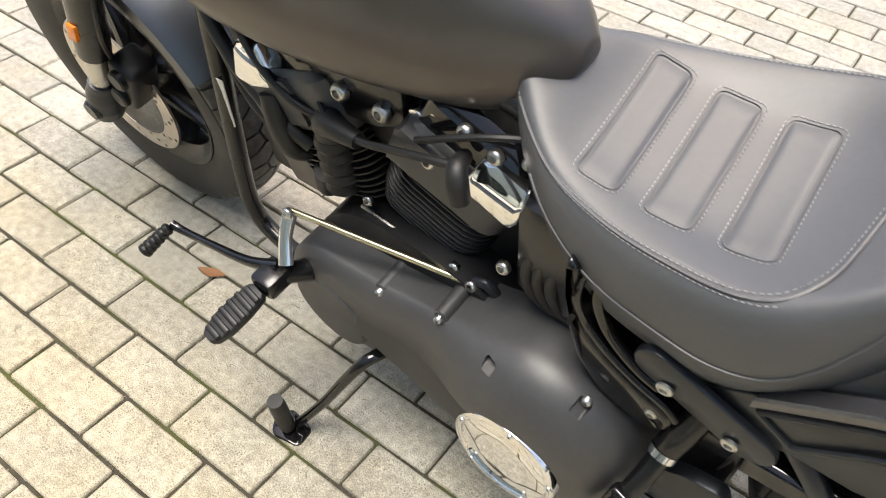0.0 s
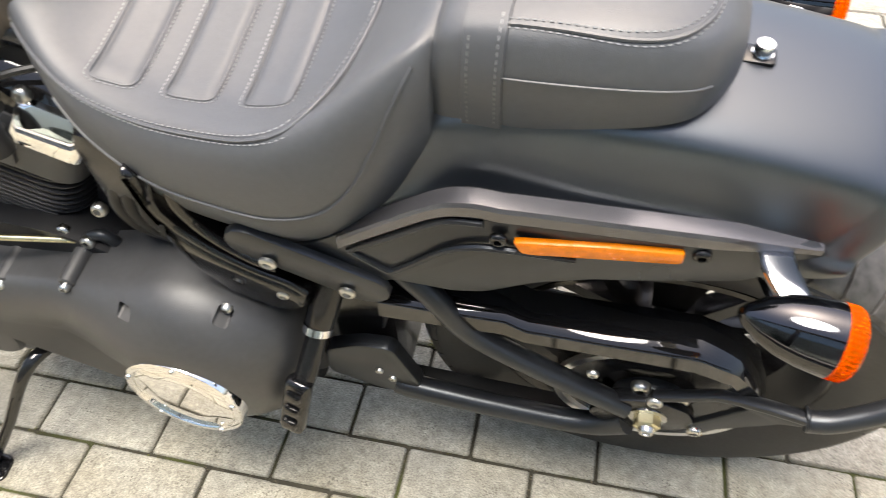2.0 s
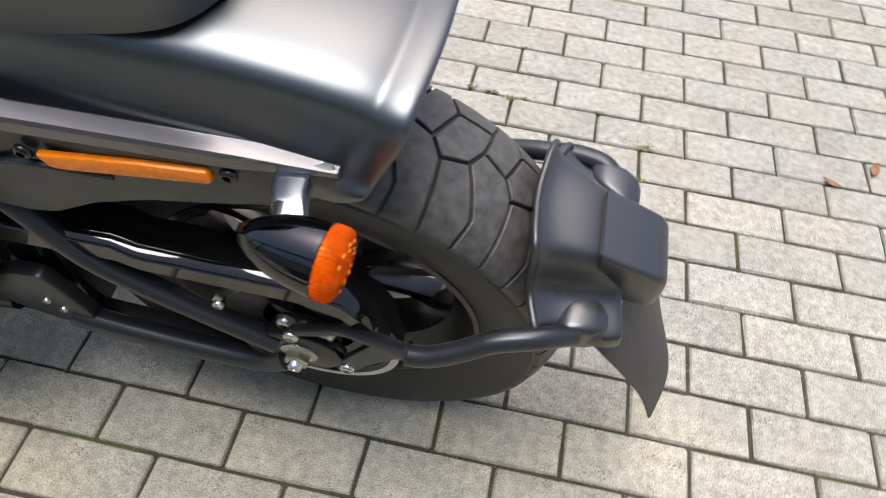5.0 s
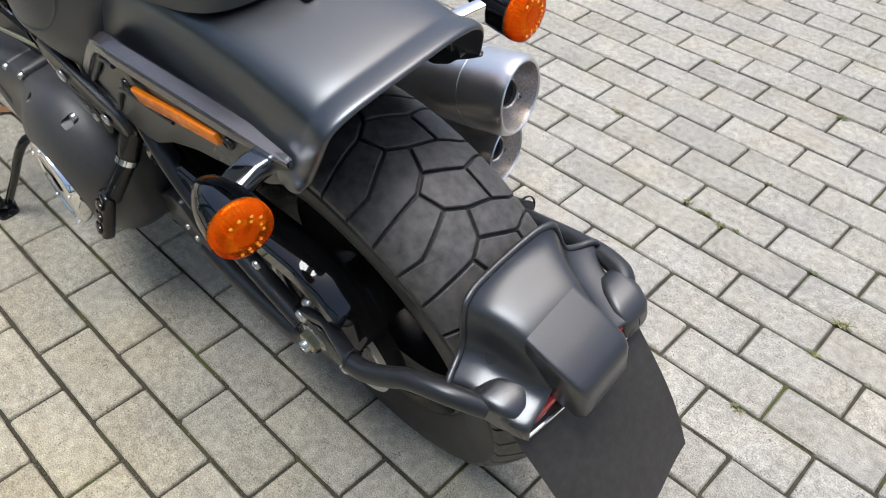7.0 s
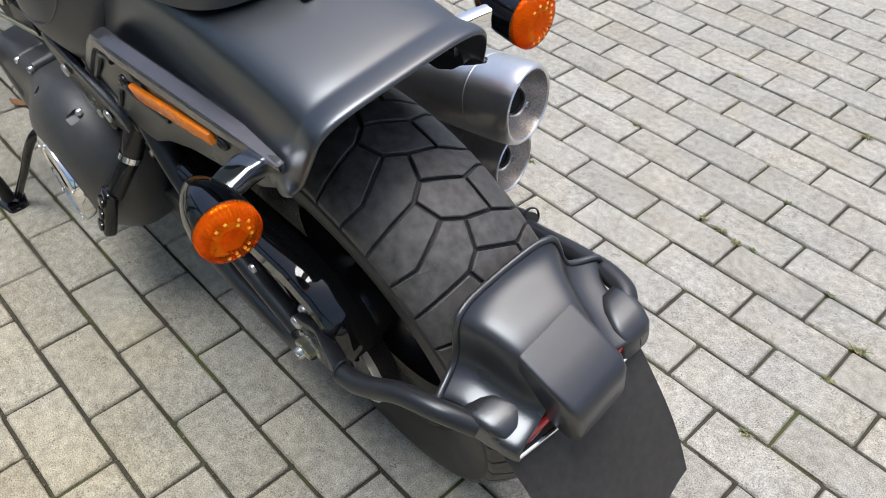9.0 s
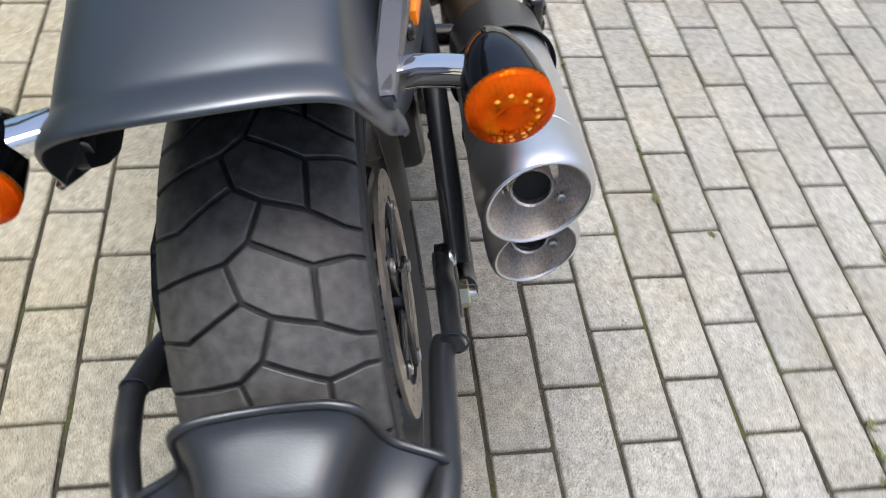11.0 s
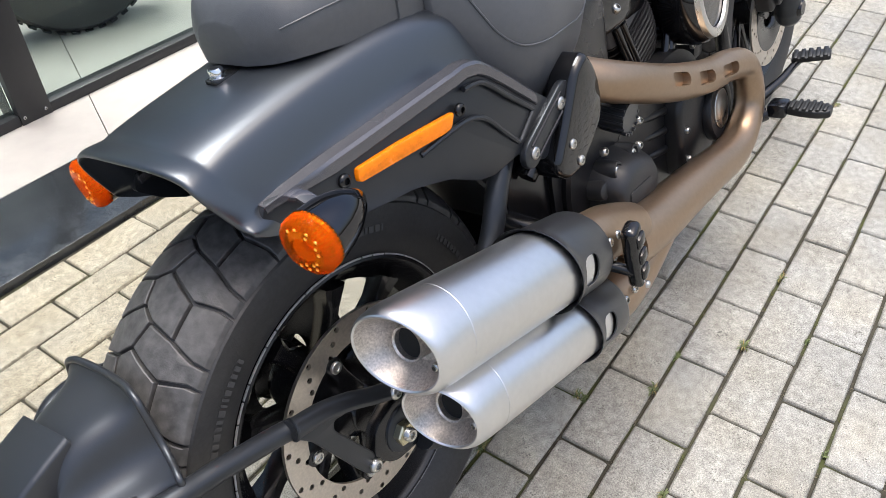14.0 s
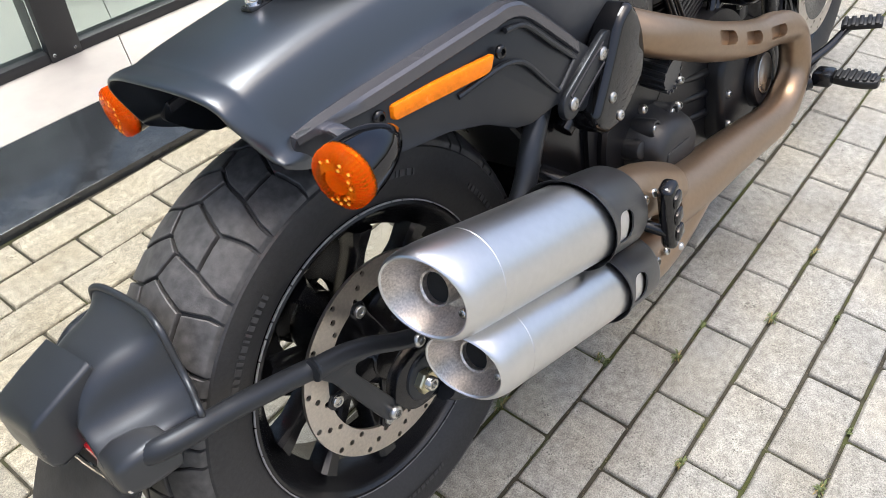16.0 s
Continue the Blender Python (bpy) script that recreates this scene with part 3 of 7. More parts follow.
# dry leaves
for lx, ly, turn, big in ((1.351, 0.188, 20, 1.2), (-0.959, -0.726, 70, 1.0), (-0.857, -0.653, -30, 0.8)):
    bm = bmesh.new()
    rows = []
    for t, w in ((-1, 0.05), (-0.6, 0.55), (-0.1, 1.0), (0.4, 0.8), (0.8, 0.35), (1, 0.04)):
        rows.append([bm.verts.new(Vector((t * 0.026 * big, q * w * 0.010 * big, 0.003 + 0.003 * abs(q) + 0.003 * t * t))) for q in (-1, 0, 1)])
    for r0, r1 in zip(rows, rows[1:]):
        for q in range(2):
            bm.faces.new((r0[q], r0[q + 1], r1[q + 1], r1[q]))
    leaf = tagged(part("dry_leaf", bm, M_LEAF), "curled red-brown dry leaf lying on the pavers", "leaf", "dry leaves on the pavers")
    leaf.matrix_world = pose(lx, ly, 0.0, 0, 0, turn)

# ---- the motorcycle: x ahead, y to its left, z up from the tyre's contact ----
bike = tagged(empty("motorcycle"), "black cruiser motorcycle leaning on its side stand", "motorcycle")
bike.matrix_world = BIKE
AXLE_Z = 0.328


def add(name, mat, fn, parent=None, label="", sharp=38.0):
    bm = bmesh.new()
    fn(bm)
    return part(name, bm, mat, parent or bike, label, sharp=sharp)


def screws(name, mat, items, parent=None, label="", r=0.006, h=0.005):
    """A screw each as a part of its own."""
    for at, axis in items:
        add(name, mat, lambda bm: bolt(bm, at, axis, r, h), parent, label)


# rear wheel
rear_wheel = empty("rear_wheel", bike)
WY = 0.006


def crown(y, r0, rc=0.125):
    return r0 - (rc - math.sqrt(max(rc * rc - y * y, 1e-6)))


def tyre(name, cx, cz, cy, r0, half, bead, parent, seg=120):
    prof = [(-half * 0.70, bead), (-half * 0.93, bead + 0.03), (-half, bead + 0.062)]
    ys = [-half * 0.985 + half * 1.97 * k / 14 for k in range(15)]
    prof += [(y, crown(y, r0 - 0.0065, 0.125 * half / 0.09)) for y in ys]
    prof += [(half, bead + 0.062), (half * 0.93, bead + 0.03), (half * 0.70, bead)]
    return add(name, M_RUBBER, lambda bm: lathe(bm, prof, (cx, cy, cz), (0, 1, 0), seg), parent, "black tyre with worn block tread")


def blocks(bm, cells, periods, r0, half, cx, cz, cy, gap=0.0023, depth=0.0065, start=0.0, flip=1):
    P = 360.0 / periods
    rc = 0.125 * half / 0.09
    for k in range(periods):
        for cell in cells:
            poly = [Vector((radians(a) * r0, y * 0.001 * half / 0.09)) for a, y in cell]
            n = len(poly)
            mid = sum(poly, Vector((0, 0))) / n
            area = sum(poly[i].x * poly[(i + 1) % n].y - poly[(i + 1) % n].x * poly[i].y for i in range(n))
            sg = 1 if area > 0 else -1

            def inset(d):
                out = []
                for i in range(n):
                    p, q, s = poly[i - 1], poly[i], poly[(i + 1) % n]
                    e1, e2 = (q - p).normalized(), (s - q).normalized()
                    m = (Vector((-e1.y, e1.x)) + Vector((-e2.y, e2.x))) * sg
                    out.append(q + m / max(m.length_squared / 2, 0.55) * d)
                return out

            def dense(pts):
                out = []
                for i in range(n):
                    a, b = pts[i], pts[(i + 1) % n]
                    out += [a, a.lerp(b, 1 / 3), a.lerp(b, 2 / 3)]
                return out

            def at(p, dr):
                th = p.x / r0 + radians(start + P * k)
                y = max(-half * 0.985, min(half * 0.985, p.y))
                r = crown(y, r0, rc) + dr
                return (cx - flip * math.sin(th) * r, cy + y, cz + math.cos(th) * r)

            base, rim, top = dense(inset(gap * 0.8)), dense(inset(gap)), dense(inset(gap + 0.0012))
            inner = [mid.lerp(p, 0.5) for p in top]
            rows = [[bm.verts.new(at(p, dr)) for p in row] for row, dr in ((base, -depth - 0.001), (rim, -0.0009), (top, 0.0), (inner, 0.0))]
            c = bm.verts.new(at(mid, 0.0))
            m = len(base)
            for a, b in zip(rows, rows[1:]):
                for i in range(m):
                    j = (i + 1) % m
                    bm.faces.new((a[i], a[j], b[j], b[i]))
            for i in range(m):
                bm.faces.new((rows[-1][i], rows[-1][(i + 1) % m], c))
    bmesh.ops.recalc_face_normals(bm, faces=bm.faces)


CELLS = [
    [(15.3, -6), (21.0, 6), (25.2, -41), (24.2, -69), (24.6, -88), (20.0, -88), (19.5, -67), (17.0, -41)],
    [(21.0, 6), (23.5, 26), (29.1, 16), (31.6, -6), (33.4, -41), (25.2, -41)],
    [(23.5, 26), (29.1, 16), (33.8, 66), (33.2, 88), (25.2, 88), (24.4, 66)],
    [(29.1, 16), (31.6, -6), (37.3, 6), (39.9, 26), (40.8, 66), (41.6, 88), (33.2, 88), (33.8, 66)],
    [(24.2, -69), (25.2, -41), (33.4, -41), (35.9, -67), (36.4, -88), (24.6, -88)],
]
# the worn pattern sits a little to the right
CELLS = [[(a, y if abs(y) > 80 else y - 7) for a, y in c] for c in CELLS]
rear_tyre = tyre("tyre", 0, AXLE_Z, WY, 0.328, 0.09, 0.207, rear_wheel)
add("tread", M_TREAD, lambda bm: blocks(bm, CELLS, 22, 0.328, 0.09, 0, AXLE_Z, WY, start=2.4), rear_tyre, "worn rubber tread blocks", 30)
add("rim_barrel", M_DARK, lambda bm: lathe(bm, [(-0.066, 0.214), (-0.070, 0.214), (-0.072, 0.208), (-0.064, 0.199), (-0.045, 0.192), (-0.03, 0.172), (0.03, 0.172), (0.045, 0.192), (0.064, 0.199), (0.072, 0.208), (0.070, 0.214), (0.066, 0.214)], (0, WY, AXLE_Z), (0, 1, 0), 96), rear_wheel, "black cast rim")


def bar_arc(bm, r_in, r_out, a0, a1, y, cx, cz, dy, steps=4):
    """A raised bar along a ring on a tyre's side."""
    sg = 1 if dy > 0 else -1
    rows = []
    for k in range(steps + 1):
        a = radians(a0 + (a1 - a0) * k / steps)
        s, c = math.sin(a), math.cos(a)
        rows.append([(cx - s * r_in, y, cz + c * r_in), (cx - s * r_in, y + dy, cz + c * r_in), (cx - s * r_out, y + dy * 0.6, cz + c * r_out), (cx - s * r_out, y - dy, cz + c * r_out)])
    rings(bm, rows)


def side_print(bm, a, w):
    bar_arc(bm, 0.250, 0.2585, a, a + w, WY - 0.0882, 0, AXLE_Z, -0.0008, 2)


rnd = random.Random(3)
for run in (34, 96, 160, 215, 280, 335):
    a = run
    for k in range(13):
        w = rnd.uniform(0.7, 1.9)
        add("raised_print", M_SIDEWALL, lambda bm: side_print(bm, a, w), rear_tyre, "raised bar on the tyre wall")
        a += w + 0.75


def rim_stripe(bm):
    rnd = random.Random(8)
    a = 0.0
    while a < 360:
        w = rnd.uniform(4, 15)
        bar_arc(bm, 0.2125, 0.2145, a, a + w, WY - 0.0715, 0, AXLE_Z, -0.001, 6)
        a += w + 0.6


add("rim_stripe", M_RIMTAPE, rim_stripe, rear_wheel, "thin grey stripe on the rim edge")


def spoke(bm, ang, spread, r0, r1, cx, cz, cy):
    a = radians(ang)
    b = radians(ang + spread)
    p0 = Vector((cx - math.sin(a) * r0, cy - 0.028, cz + math.cos(a) * r0))
    p1 = Vector((cx - math.sin(b) * r1, cy - 0.044, cz + math.cos(b) * r1))
    loops = []
    d = (p1 - p0).normalized()
    side = d.cross(Vector((0, 1, 0))).normalized()
    for t, w, e in ((0, 0.016, 0.024), (0.3, 0.011, 0.020), (0.75, 0.010, 0.018), (1.0, 0.017, 0.020)):
        q = p0.lerp(p1, t)
        loops.append([q + side * sx * w + Vector((0, sy * e + 0.02 * (1 - t), 0)) for sx, sy in ((-1, -0.4), (-0.6, -0.7), (0.6, -0.7), (1, -0.4), (1, 1), (-1, 1))])
    rings(bm, loops)


for k in range(5):
    for s in (-13, 13):
        add("spoke", M_DARK, lambda bm: spoke(bm, 72 * k + 8 + s * 0.45, s, 0.04, 0.180, 0, AXLE_Z, WY), rear_wheel)
add("hub", M_DARK, lambda bm: lathe(bm, [(-0.085, 0), (-0.085, 0.03), (-0.07, 0.042), (-0.04, 0.052), (0.05, 0.052), (0.075, 0.045), (0.085, 0.03), (0.085, 0)], (0, WY, AXLE_Z), (0, 1, 0), 40), rear_wheel)


def drilled_disc(bm, cx, cy, cz, r_in, r_out, thick, n_ang, pattern, n_ring=3, hole=0.0042):
    """A flat ring with real round holes through it."""
    dr = (r_out - r_in) / n_ring
    cache = {}

    def v(i2, j2, s):
        key = (i2 % (2 * n_ang), j2, s)
        if key not in cache:
            a, r = 2 * math.pi * i2 / (2 * n_ang), r_in + dr * j2 / 2
            cache[key] = bm.verts.new((cx - math.sin(a) * r, cy + s * thick / 2, cz + math.cos(a) * r))
        return cache[key]

    for i in range(n_ang):
        for j in range(n_ring):
            ring8 = [(2 * i, 2 * j), (2 * i + 1, 2 * j), (2 * i + 2, 2 * j), (2 * i + 2, 2 * j + 1), (2 * i + 2, 2 * j + 2), (2 * i + 1, 2 * j + 2), (2 * i, 2 * j + 2), (2 * i, 2 * j + 1)]
            holed = pattern(i, j)
            loops = {}
            for s in (-1, 1):
                outer = [v(a, b, s) for a, b in ring8]
                if holed:
                    a0, r = 2 * math.pi * (2 * i + 1) / (2 * n_ang), r_in + dr * (j + 0.5)
                    c = Vector((cx - math.sin(a0) * r, cy + s * thick / 2, cz + math.cos(a0) * r))
                    tang, rad = Vector((-math.cos(a0), 0, -math.sin(a0))), Vector((-math.sin(a0), 0, math.cos(a0)))
                    inner = [bm.verts.new(c + hole * (math.cos(t) * tang + math.sin(t) * rad)) for t in (math.radians(225 + 45 * q) for q in range(8))]
                    loops[s] = inner
                    for q in range(8):
                        bm.faces.new((outer[q], outer[(q + 1) % 8], inner[(q + 1) % 8], inner[q]))
                else:
                    bm.faces.new(outer)
            if holed:
                for q in range(8):
                    bm.faces.new((loops[-1][q], loops[-1][(q + 1) % 8], loops[1][(q + 1) % 8], loops[1][q]))
    for j2, _ in ((0, 0), (2 * n_ring, 0)):
        for i2 in range(2 * n_ang):
            bm.faces.new((v(i2, j2, -1), v(i2 + 1, j2, -1), v(i2 + 1, j2, 1), v(i2, j2, 1)))
    bmesh.ops.recalc_face_normals(bm, faces=bm.faces)


rear_disc = add("brake_disc", M_DISC, lambda bm: drilled_disc(bm, 0, -0.073, AXLE_Z + 0.006, 0.108, 0.146, 0.005, 60, lambda i, j: (i % 4 == 0 and j == 2) or (i % 4 == 1 and j == 1) or (i % 4 == 2 and j == 0)), rear_wheel, "drilled ground-steel brake disc", 30)


def carrier_arm(bm, ang):
    a = radians(ang)
    c = Vector((-math.sin(a), 0, math.cos(a)))
    tn = Vector((math.cos(a), 0, math.sin(a)))
    o = Vector((0, -0.073, AXLE_Z + 0.006))
    slab(bm, rounded([(0.03, -0.016), (0.085, -0.010), (0.108, -0.013), (0.116, 0.0), (0.108, 0.013), (0.085, 0.010), (0.03, 0.016)], 0.006), 0.006, lambda p, q, h: o + c * p + tn * q + Vector((0, 0.003 - h - 0.001, 0)), 0.0015)


for ang in (17, 89, 161, 233, 305):
    add("disc_arm", M_DARK, lambda bm: carrier_arm(bm, ang), rear_disc)
    a = radians(ang)
    add("disc_rivet", M_STEEL, lambda bm: lathe(bm, [(0, 0.0085), (0.003, 0.0085), (0.004, 0.0075), (0.004, 0.005), (0.002, 0.0045), (0.002, 0)], (-math.sin(a) * 0.1, -0.0775, AXLE_Z + 0.006 + math.cos(a) * 0.1), (0, -1, 0), 18), rear_disc, "steel disc rivet")

# rear fender: loft of half sections, mirrored
FEND = [  # x, crown z, half width, side bottom z
    (0.43, 0.690, 0.134, 0.600), (0.36, 0.742, 0.137, 0.640), (0.28, 0.792, 0.138, 0.672), (0.20, 0.808, 0.136, 0.690), (0.10, 0.806, 0.129, 0.690), (0.01, 0.796, 0.125, 0.682),
    (-0.06, 0.787, 0.125, 0.668), (-0.100, 0.780, 0.1255, 0.662), (-0.110, 0.7762, 0.1265, 0.663), (-0.116, 0.7765, 0.129, 0.666), (-0.128, 0.7766, 0.132, 0.671), (-0.138, 0.7755, 0.133, 0.680), (-0.142, 0.7730, 0.1325, 0.684)]


def fender_section(x, zt, w, zb, rear):
    half = [(0.0, 0.0), (0.035, -0.0012), (0.064, -0.0045), (0.084, -0.0100), (0.0955, -0.0165), (0.1010, -0.0235), (0.1055, -0.038), (0.1105, -0.058), (0.115, -0.078)]
    pts = [(y * w / 0.125, zt + dz) for y, dz in half]
    z1 = pts[-1][1]
    for k in range(1, 6):
        t = k / 5
        pts.append((w * (0.92 + 0.08 * math.sin(min(t * 1.6, 1) * math.pi / 2)), z1 + (zb - z1) * t))
    out = []
    for y, z in pts:
        back = x + rear * (0.010 * (abs(y) / 0.104) ** 2 + 0.46 * max(0.0, zt - 0.028 - z))
        out.append((back, y, z))
    return [(a, -b, c) for a, b, c in out[::-1]] + out[1:]


def fender(bm):
    rows = []
    for i, (x, zt, w, zb) in enumerate(FEND):
        rear = max(0.0, min(1.0, (0.10 - x) / 0.2))
        rows.append(fender_section(x, zt, w, zb, rear))
    inner = []
    for i, (x, zt, w, zb) in reversed(list(enumerate(FEND))):
        rear = max(0.0, min(1.0, (0.10 - x) / 0.2))
        sec = fender_section(x, zt - 0.004, w - 0.004, zb, rear)
        inner.append(sec)
    rings(bm, rows + inner + [rows[0]], False)
    bmesh.ops.remove_doubles(bm, verts=bm.verts, dist=0.0001)
    bmesh.ops.recalc_face_normals(bm, faces=bm.faces)


fender_ob = add("rear_fender", M_PAINT, fender, None, "satin black steel rear fender", 50)
sub = fender_ob.modifiers.new("smooth", "SUBSURF")
sub.levels = sub.render_levels = 2


# fender struts, mirrored left and right
TOP = [(-0.074, 0.704), (0.014, 0.711), (0.12, 0.722), (0.205, 0.731), (0.235, 0.730), (0.262, 0.717), (0.328, 0.664), (0.379, 0.626), (0.43, 0.585), (0.405, 0.545), (0.365, 0.532), (0.338, 0.548)]
LOW = [(0.309, 0.571), (0.245, 0.571), (0.215, 0.580), (0.166, 0.608), (0.11, 0.624), (0.053, 0.629), (-0.02, 0.640), (-0.055, 0.660), (-0.084, 0.686)]
for s in (1, -1):
    LINK_OUT = 0.010 if s > 0 else 0.0

    def strut_y(x):
        # the struts spread towards the front, the right one a little more
        x = max(min(x, 0.20), -0.09)
        return 0.1295 + 0.125 * x if s > 0 else 0.1345 + 0.15 * x

    strut = add("fender_strut", M_STRUT, lambda bm: slab(bm, rounded(TOP + LOW, 0.006, 3), 0.012, lambda a, b, c: Vector((a, s * (strut_y(a) - 0.010 + c), b)), 0.003), None, "satin black fender strut")

    def cap_strip(bm):
        loops = []
        for p in spline([(-0.074, 0.7055, 0), (0.014, 0.7135, 0), (0.12, 0.7245, 0), (0.2, 0.7325, 0), (0.232, 0.732, 0), (0.264, 0.7185, 0), (0.33, 0.664, 0), (0.36, 0.638, 0)], 5):
            x, z = p.x, p.y
            y = strut_y(x)
            k = max(0.12, min(1.0, (x + 0.074) / 0.09))
            z -= 0.004 * (1 - k)
            loops.append([(x, s * (y - 0.016), z - 0.010), (x, s * (y - 0.016), z), (x, s * (y - 0.013), z + 0.0025), (x, s * (y + 0.003), z + 0.001), (x, s * (y + 0.003 + 0.0025 * k), z - 0.003), (x, s * (y + 0.003 + 0.0025 * k), z - 0.004 - 0.012 * k), (x, s * (y + 0.002), z - 0.006 - 0.013 * k), (x, s * (y - 0.002), z - 0.006 - 0.013 * k)])
        rings(bm, loops)
        bmesh.ops.recalc_face_normals(bm, faces=bm.faces)

    add("strut_cap", M_EDGE, cap_strip, strut, "satin black upper edge", 24)

    def rib(bm):
        line = [(0.130, 0.660), (0.19, 0.668), (0.225, 0.664), (0.252, 0.648), (0.280, 0.618), (0.304, 0.593), (0.309, 0.591), (0.315, 0.592), (0.345, 0.613), (0.349, 0.6175), (0.346, 0.6215), (0.300, 0.660), (0.264, 0.691), (0.245, 0.702), (0.215, 0.706)]
        tube(bm, [(x, s * (strut_y(x) + 0.0026), z) for x, z in line], 0.0038, 8, 5)

    add("pressed_rib", M_STRUT, rib, strut)

    def arm(bm):
        # the flat link between the strut and the frame
        a, b = (Vector((0.335, 0.553)), Vector((0.452, 0.622))) if s > 0 else (Vector((0.326, 0.562)), Vector((0.420, 0.608)))
        d = (b - a).normalized()
        n = Vector((-d.y, d.x))
        out = []
        for c, off in ((b, 0), (a, math.pi)):
            w = 0.024 if s > 0 else 0.021
            for k in range(7):
                t = off - math.pi / 2 + math.pi * k / 6
                out.append(tuple(c + d * w * math.cos(t) + n * w * math.sin(t)))
        slab(bm, out, 0.010, lambda p, q, c: Vector((p, s * (strut_y(p) + 0.001 + LINK_OUT * min(1.0, max(0.0, (p - 0.33) / 0.06)) + c), q)), 0.003)

    link = add("frame_link", M_STRUT, arm, strut, "satin black link plate")
    link_at = ((0.357, 0.551), (0.435, 0.594)) if s > 0 else ((0.328, 0.563), (0.406, 0.602))
    if s < 0:
        for o in (-0.013, 0.013):
            add("pressed_rib", M_GLOSS, lambda bm: tube(bm, [(x - o * 0.51, -strut_y(x) - 0.0112, z + o * 0.86) for x, z in ((0.330, 0.564), (0.37, 0.584), (0.416, 0.606))], 0.0022, 6, 2), link)
    screws("link_screw", M_STEEL, [((x, s * (strut_y(x) + 0.0105 + LINK_OUT * min(1.0, (x - 0.33) / 0.06)), z), (0, s, 0)) for x, z in link_at], strut, "plated button screw", 0.0095, 0.005)
    screws("strut_screw", M_DARK, [((0.201, s * (strut_y(0.201) + 0.0015), 0.686), (0, s, 0)), ((0.022, s * (strut_y(0.022) + 0.0015), 0.683), (0, s, 0))], strut, "black button screw", 0.0085, 0.006)
    refl = [(0.188, 0.690), (0.180, 0.672), (0.170, 0.670), (0.040, 0.672), (0.036, 0.676), (0.038, 0.690), (0.10, 0.692)]
    add("side_reflector", M_REFLECTOR, lambda bm: slab(bm, rounded(refl, 0.004, 2), 0.007, lambda a, b, c: Vector((a, s * (strut_y(a) + 0.0015 + c), b)), 0.003), strut, "amber side reflector")

    # turn signal
    sig = empty("turn_signal", bike)
    sig["label"] = "chrome bullet turn signal with amber lens"
    c0 = Vector((-0.100, 0.199, 0.686)) if s > 0 else Vector((-0.101, -0.209, 0.690))
    ax = Vector((-1, s * 0.10, -0.06)).normalized()
    shell = [(-0.093, 0.0), (-0.092, 0.004), (-0.087, 0.010), (-0.075, 0.0185), (-0.058, 0.026), (-0.040, 0.0305), (-0.022, 0.0325), (-0.016, 0.033), (-0.015, 0.0315)]
    add("shell", M_SHELL, lambda bm: lathe(bm, shell, c0, ax, 40), sig, "dark chrome bullet shell")
    lens = [(-0.017, 0.0322), (-0.004, 0.0322), (-0.001, 0.031), (0.002, 0.027), (0.0035, 0.020), (0.0042, 0.0145), (0.0015, 0.0135), (0.0015, 0.0)]
    lens_ob = add("lens", M_LENS, lambda bm: lathe(bm, lens, c0, ax, 40), sig, "amber ribbed lens")

    add("lamp_bowl", M_REFLECT, lambda bm: lathe(bm, [(-0.016, 0.0300), (-0.012, 0.0292), (-0.010, 0.026), (-0.014, 0.020), (-0.016, 0.015), (-0.012, 0.011), (-0.008, 0.006), (-0.007, 0.0)], c0, ax, 20), sig, "mirror bowl behind the lens")

    def lens_ribs(bm):
        u = ax.orthogonal().normalized()
        v = ax.cross(u)
        for k in range(44):
            a = 2 * math.pi * k / 44
            d = math.cos(a) * u + math.sin(a) * v
            t = ax.cross(d)
            rings(bm, [[c0 + ax * h + d * (r + e) + t * w for e, w in ((-0.001, -0.0012), (0.0007, 0), (-0.001, 0.0012))] for h, r in ((-0.016, 0.0322), (-0.004, 0.0322), (0.000, 0.030), (0.0028, 0.024))])

    add("lens_ribs", M_LENS, lens_ribs, lens_ob)
    add("lens_eye", M_LENS_DARK, lambda bm: lathe(bm, [(0.0012, 0.0132), (0.0032, 0.012), (0.0040, 0.006), (0.0042, 0.0)], c0, ax, 28), lens_ob, "deep amber lens centre")

    def glints(bm):
        # raised prism discs ring the lens centre, coloured bright as painted glints
        u = ax.orthogonal().normalized()
        v = ax.cross(u)
        pick = random.Random(21)
        for ring_r, count in ((0.0175, 11), (0.0230, 13)):
            for k in range(count):
                a = 2 * math.pi * (k + pick.uniform(-0.3, 0.3)) / count
                if pick.random() < 0.45:
                    continue
                q = c0 + ax * (0.0036 if ring_r < 0.02 else 0.0028) + ring_r * (math.cos(a) * u + math.sin(a) * v)
                lathe(bm, [(-0.001, 0.0023), (0.0002, 0.0019), (0.0007, 0.0)], q, ax, 6)

    add("lens_facets", M_GLINT, glints, lens_ob, "raised amber discs painted as lens glints")
    add("stalk", M_CHROME, lambda bm: rings(bm, [[Vector((x0 + dx * (0.85 if s > 0 else 0.5), s * y, z0 + dz)) for dx, dz in rounded([(-0.020, -0.011), (0.020, -0.011), (0.020, 0.011), (-0.020, 0.011)], 0.008, 3)] for y, x0, z0 in ((0.120, -0.036, 0.688), (0.145, -0.039, 0.692), (0.165, -0.046, 0.694), (0.182, -0.054, 0.696))]), sig, "chrome signal stalk")

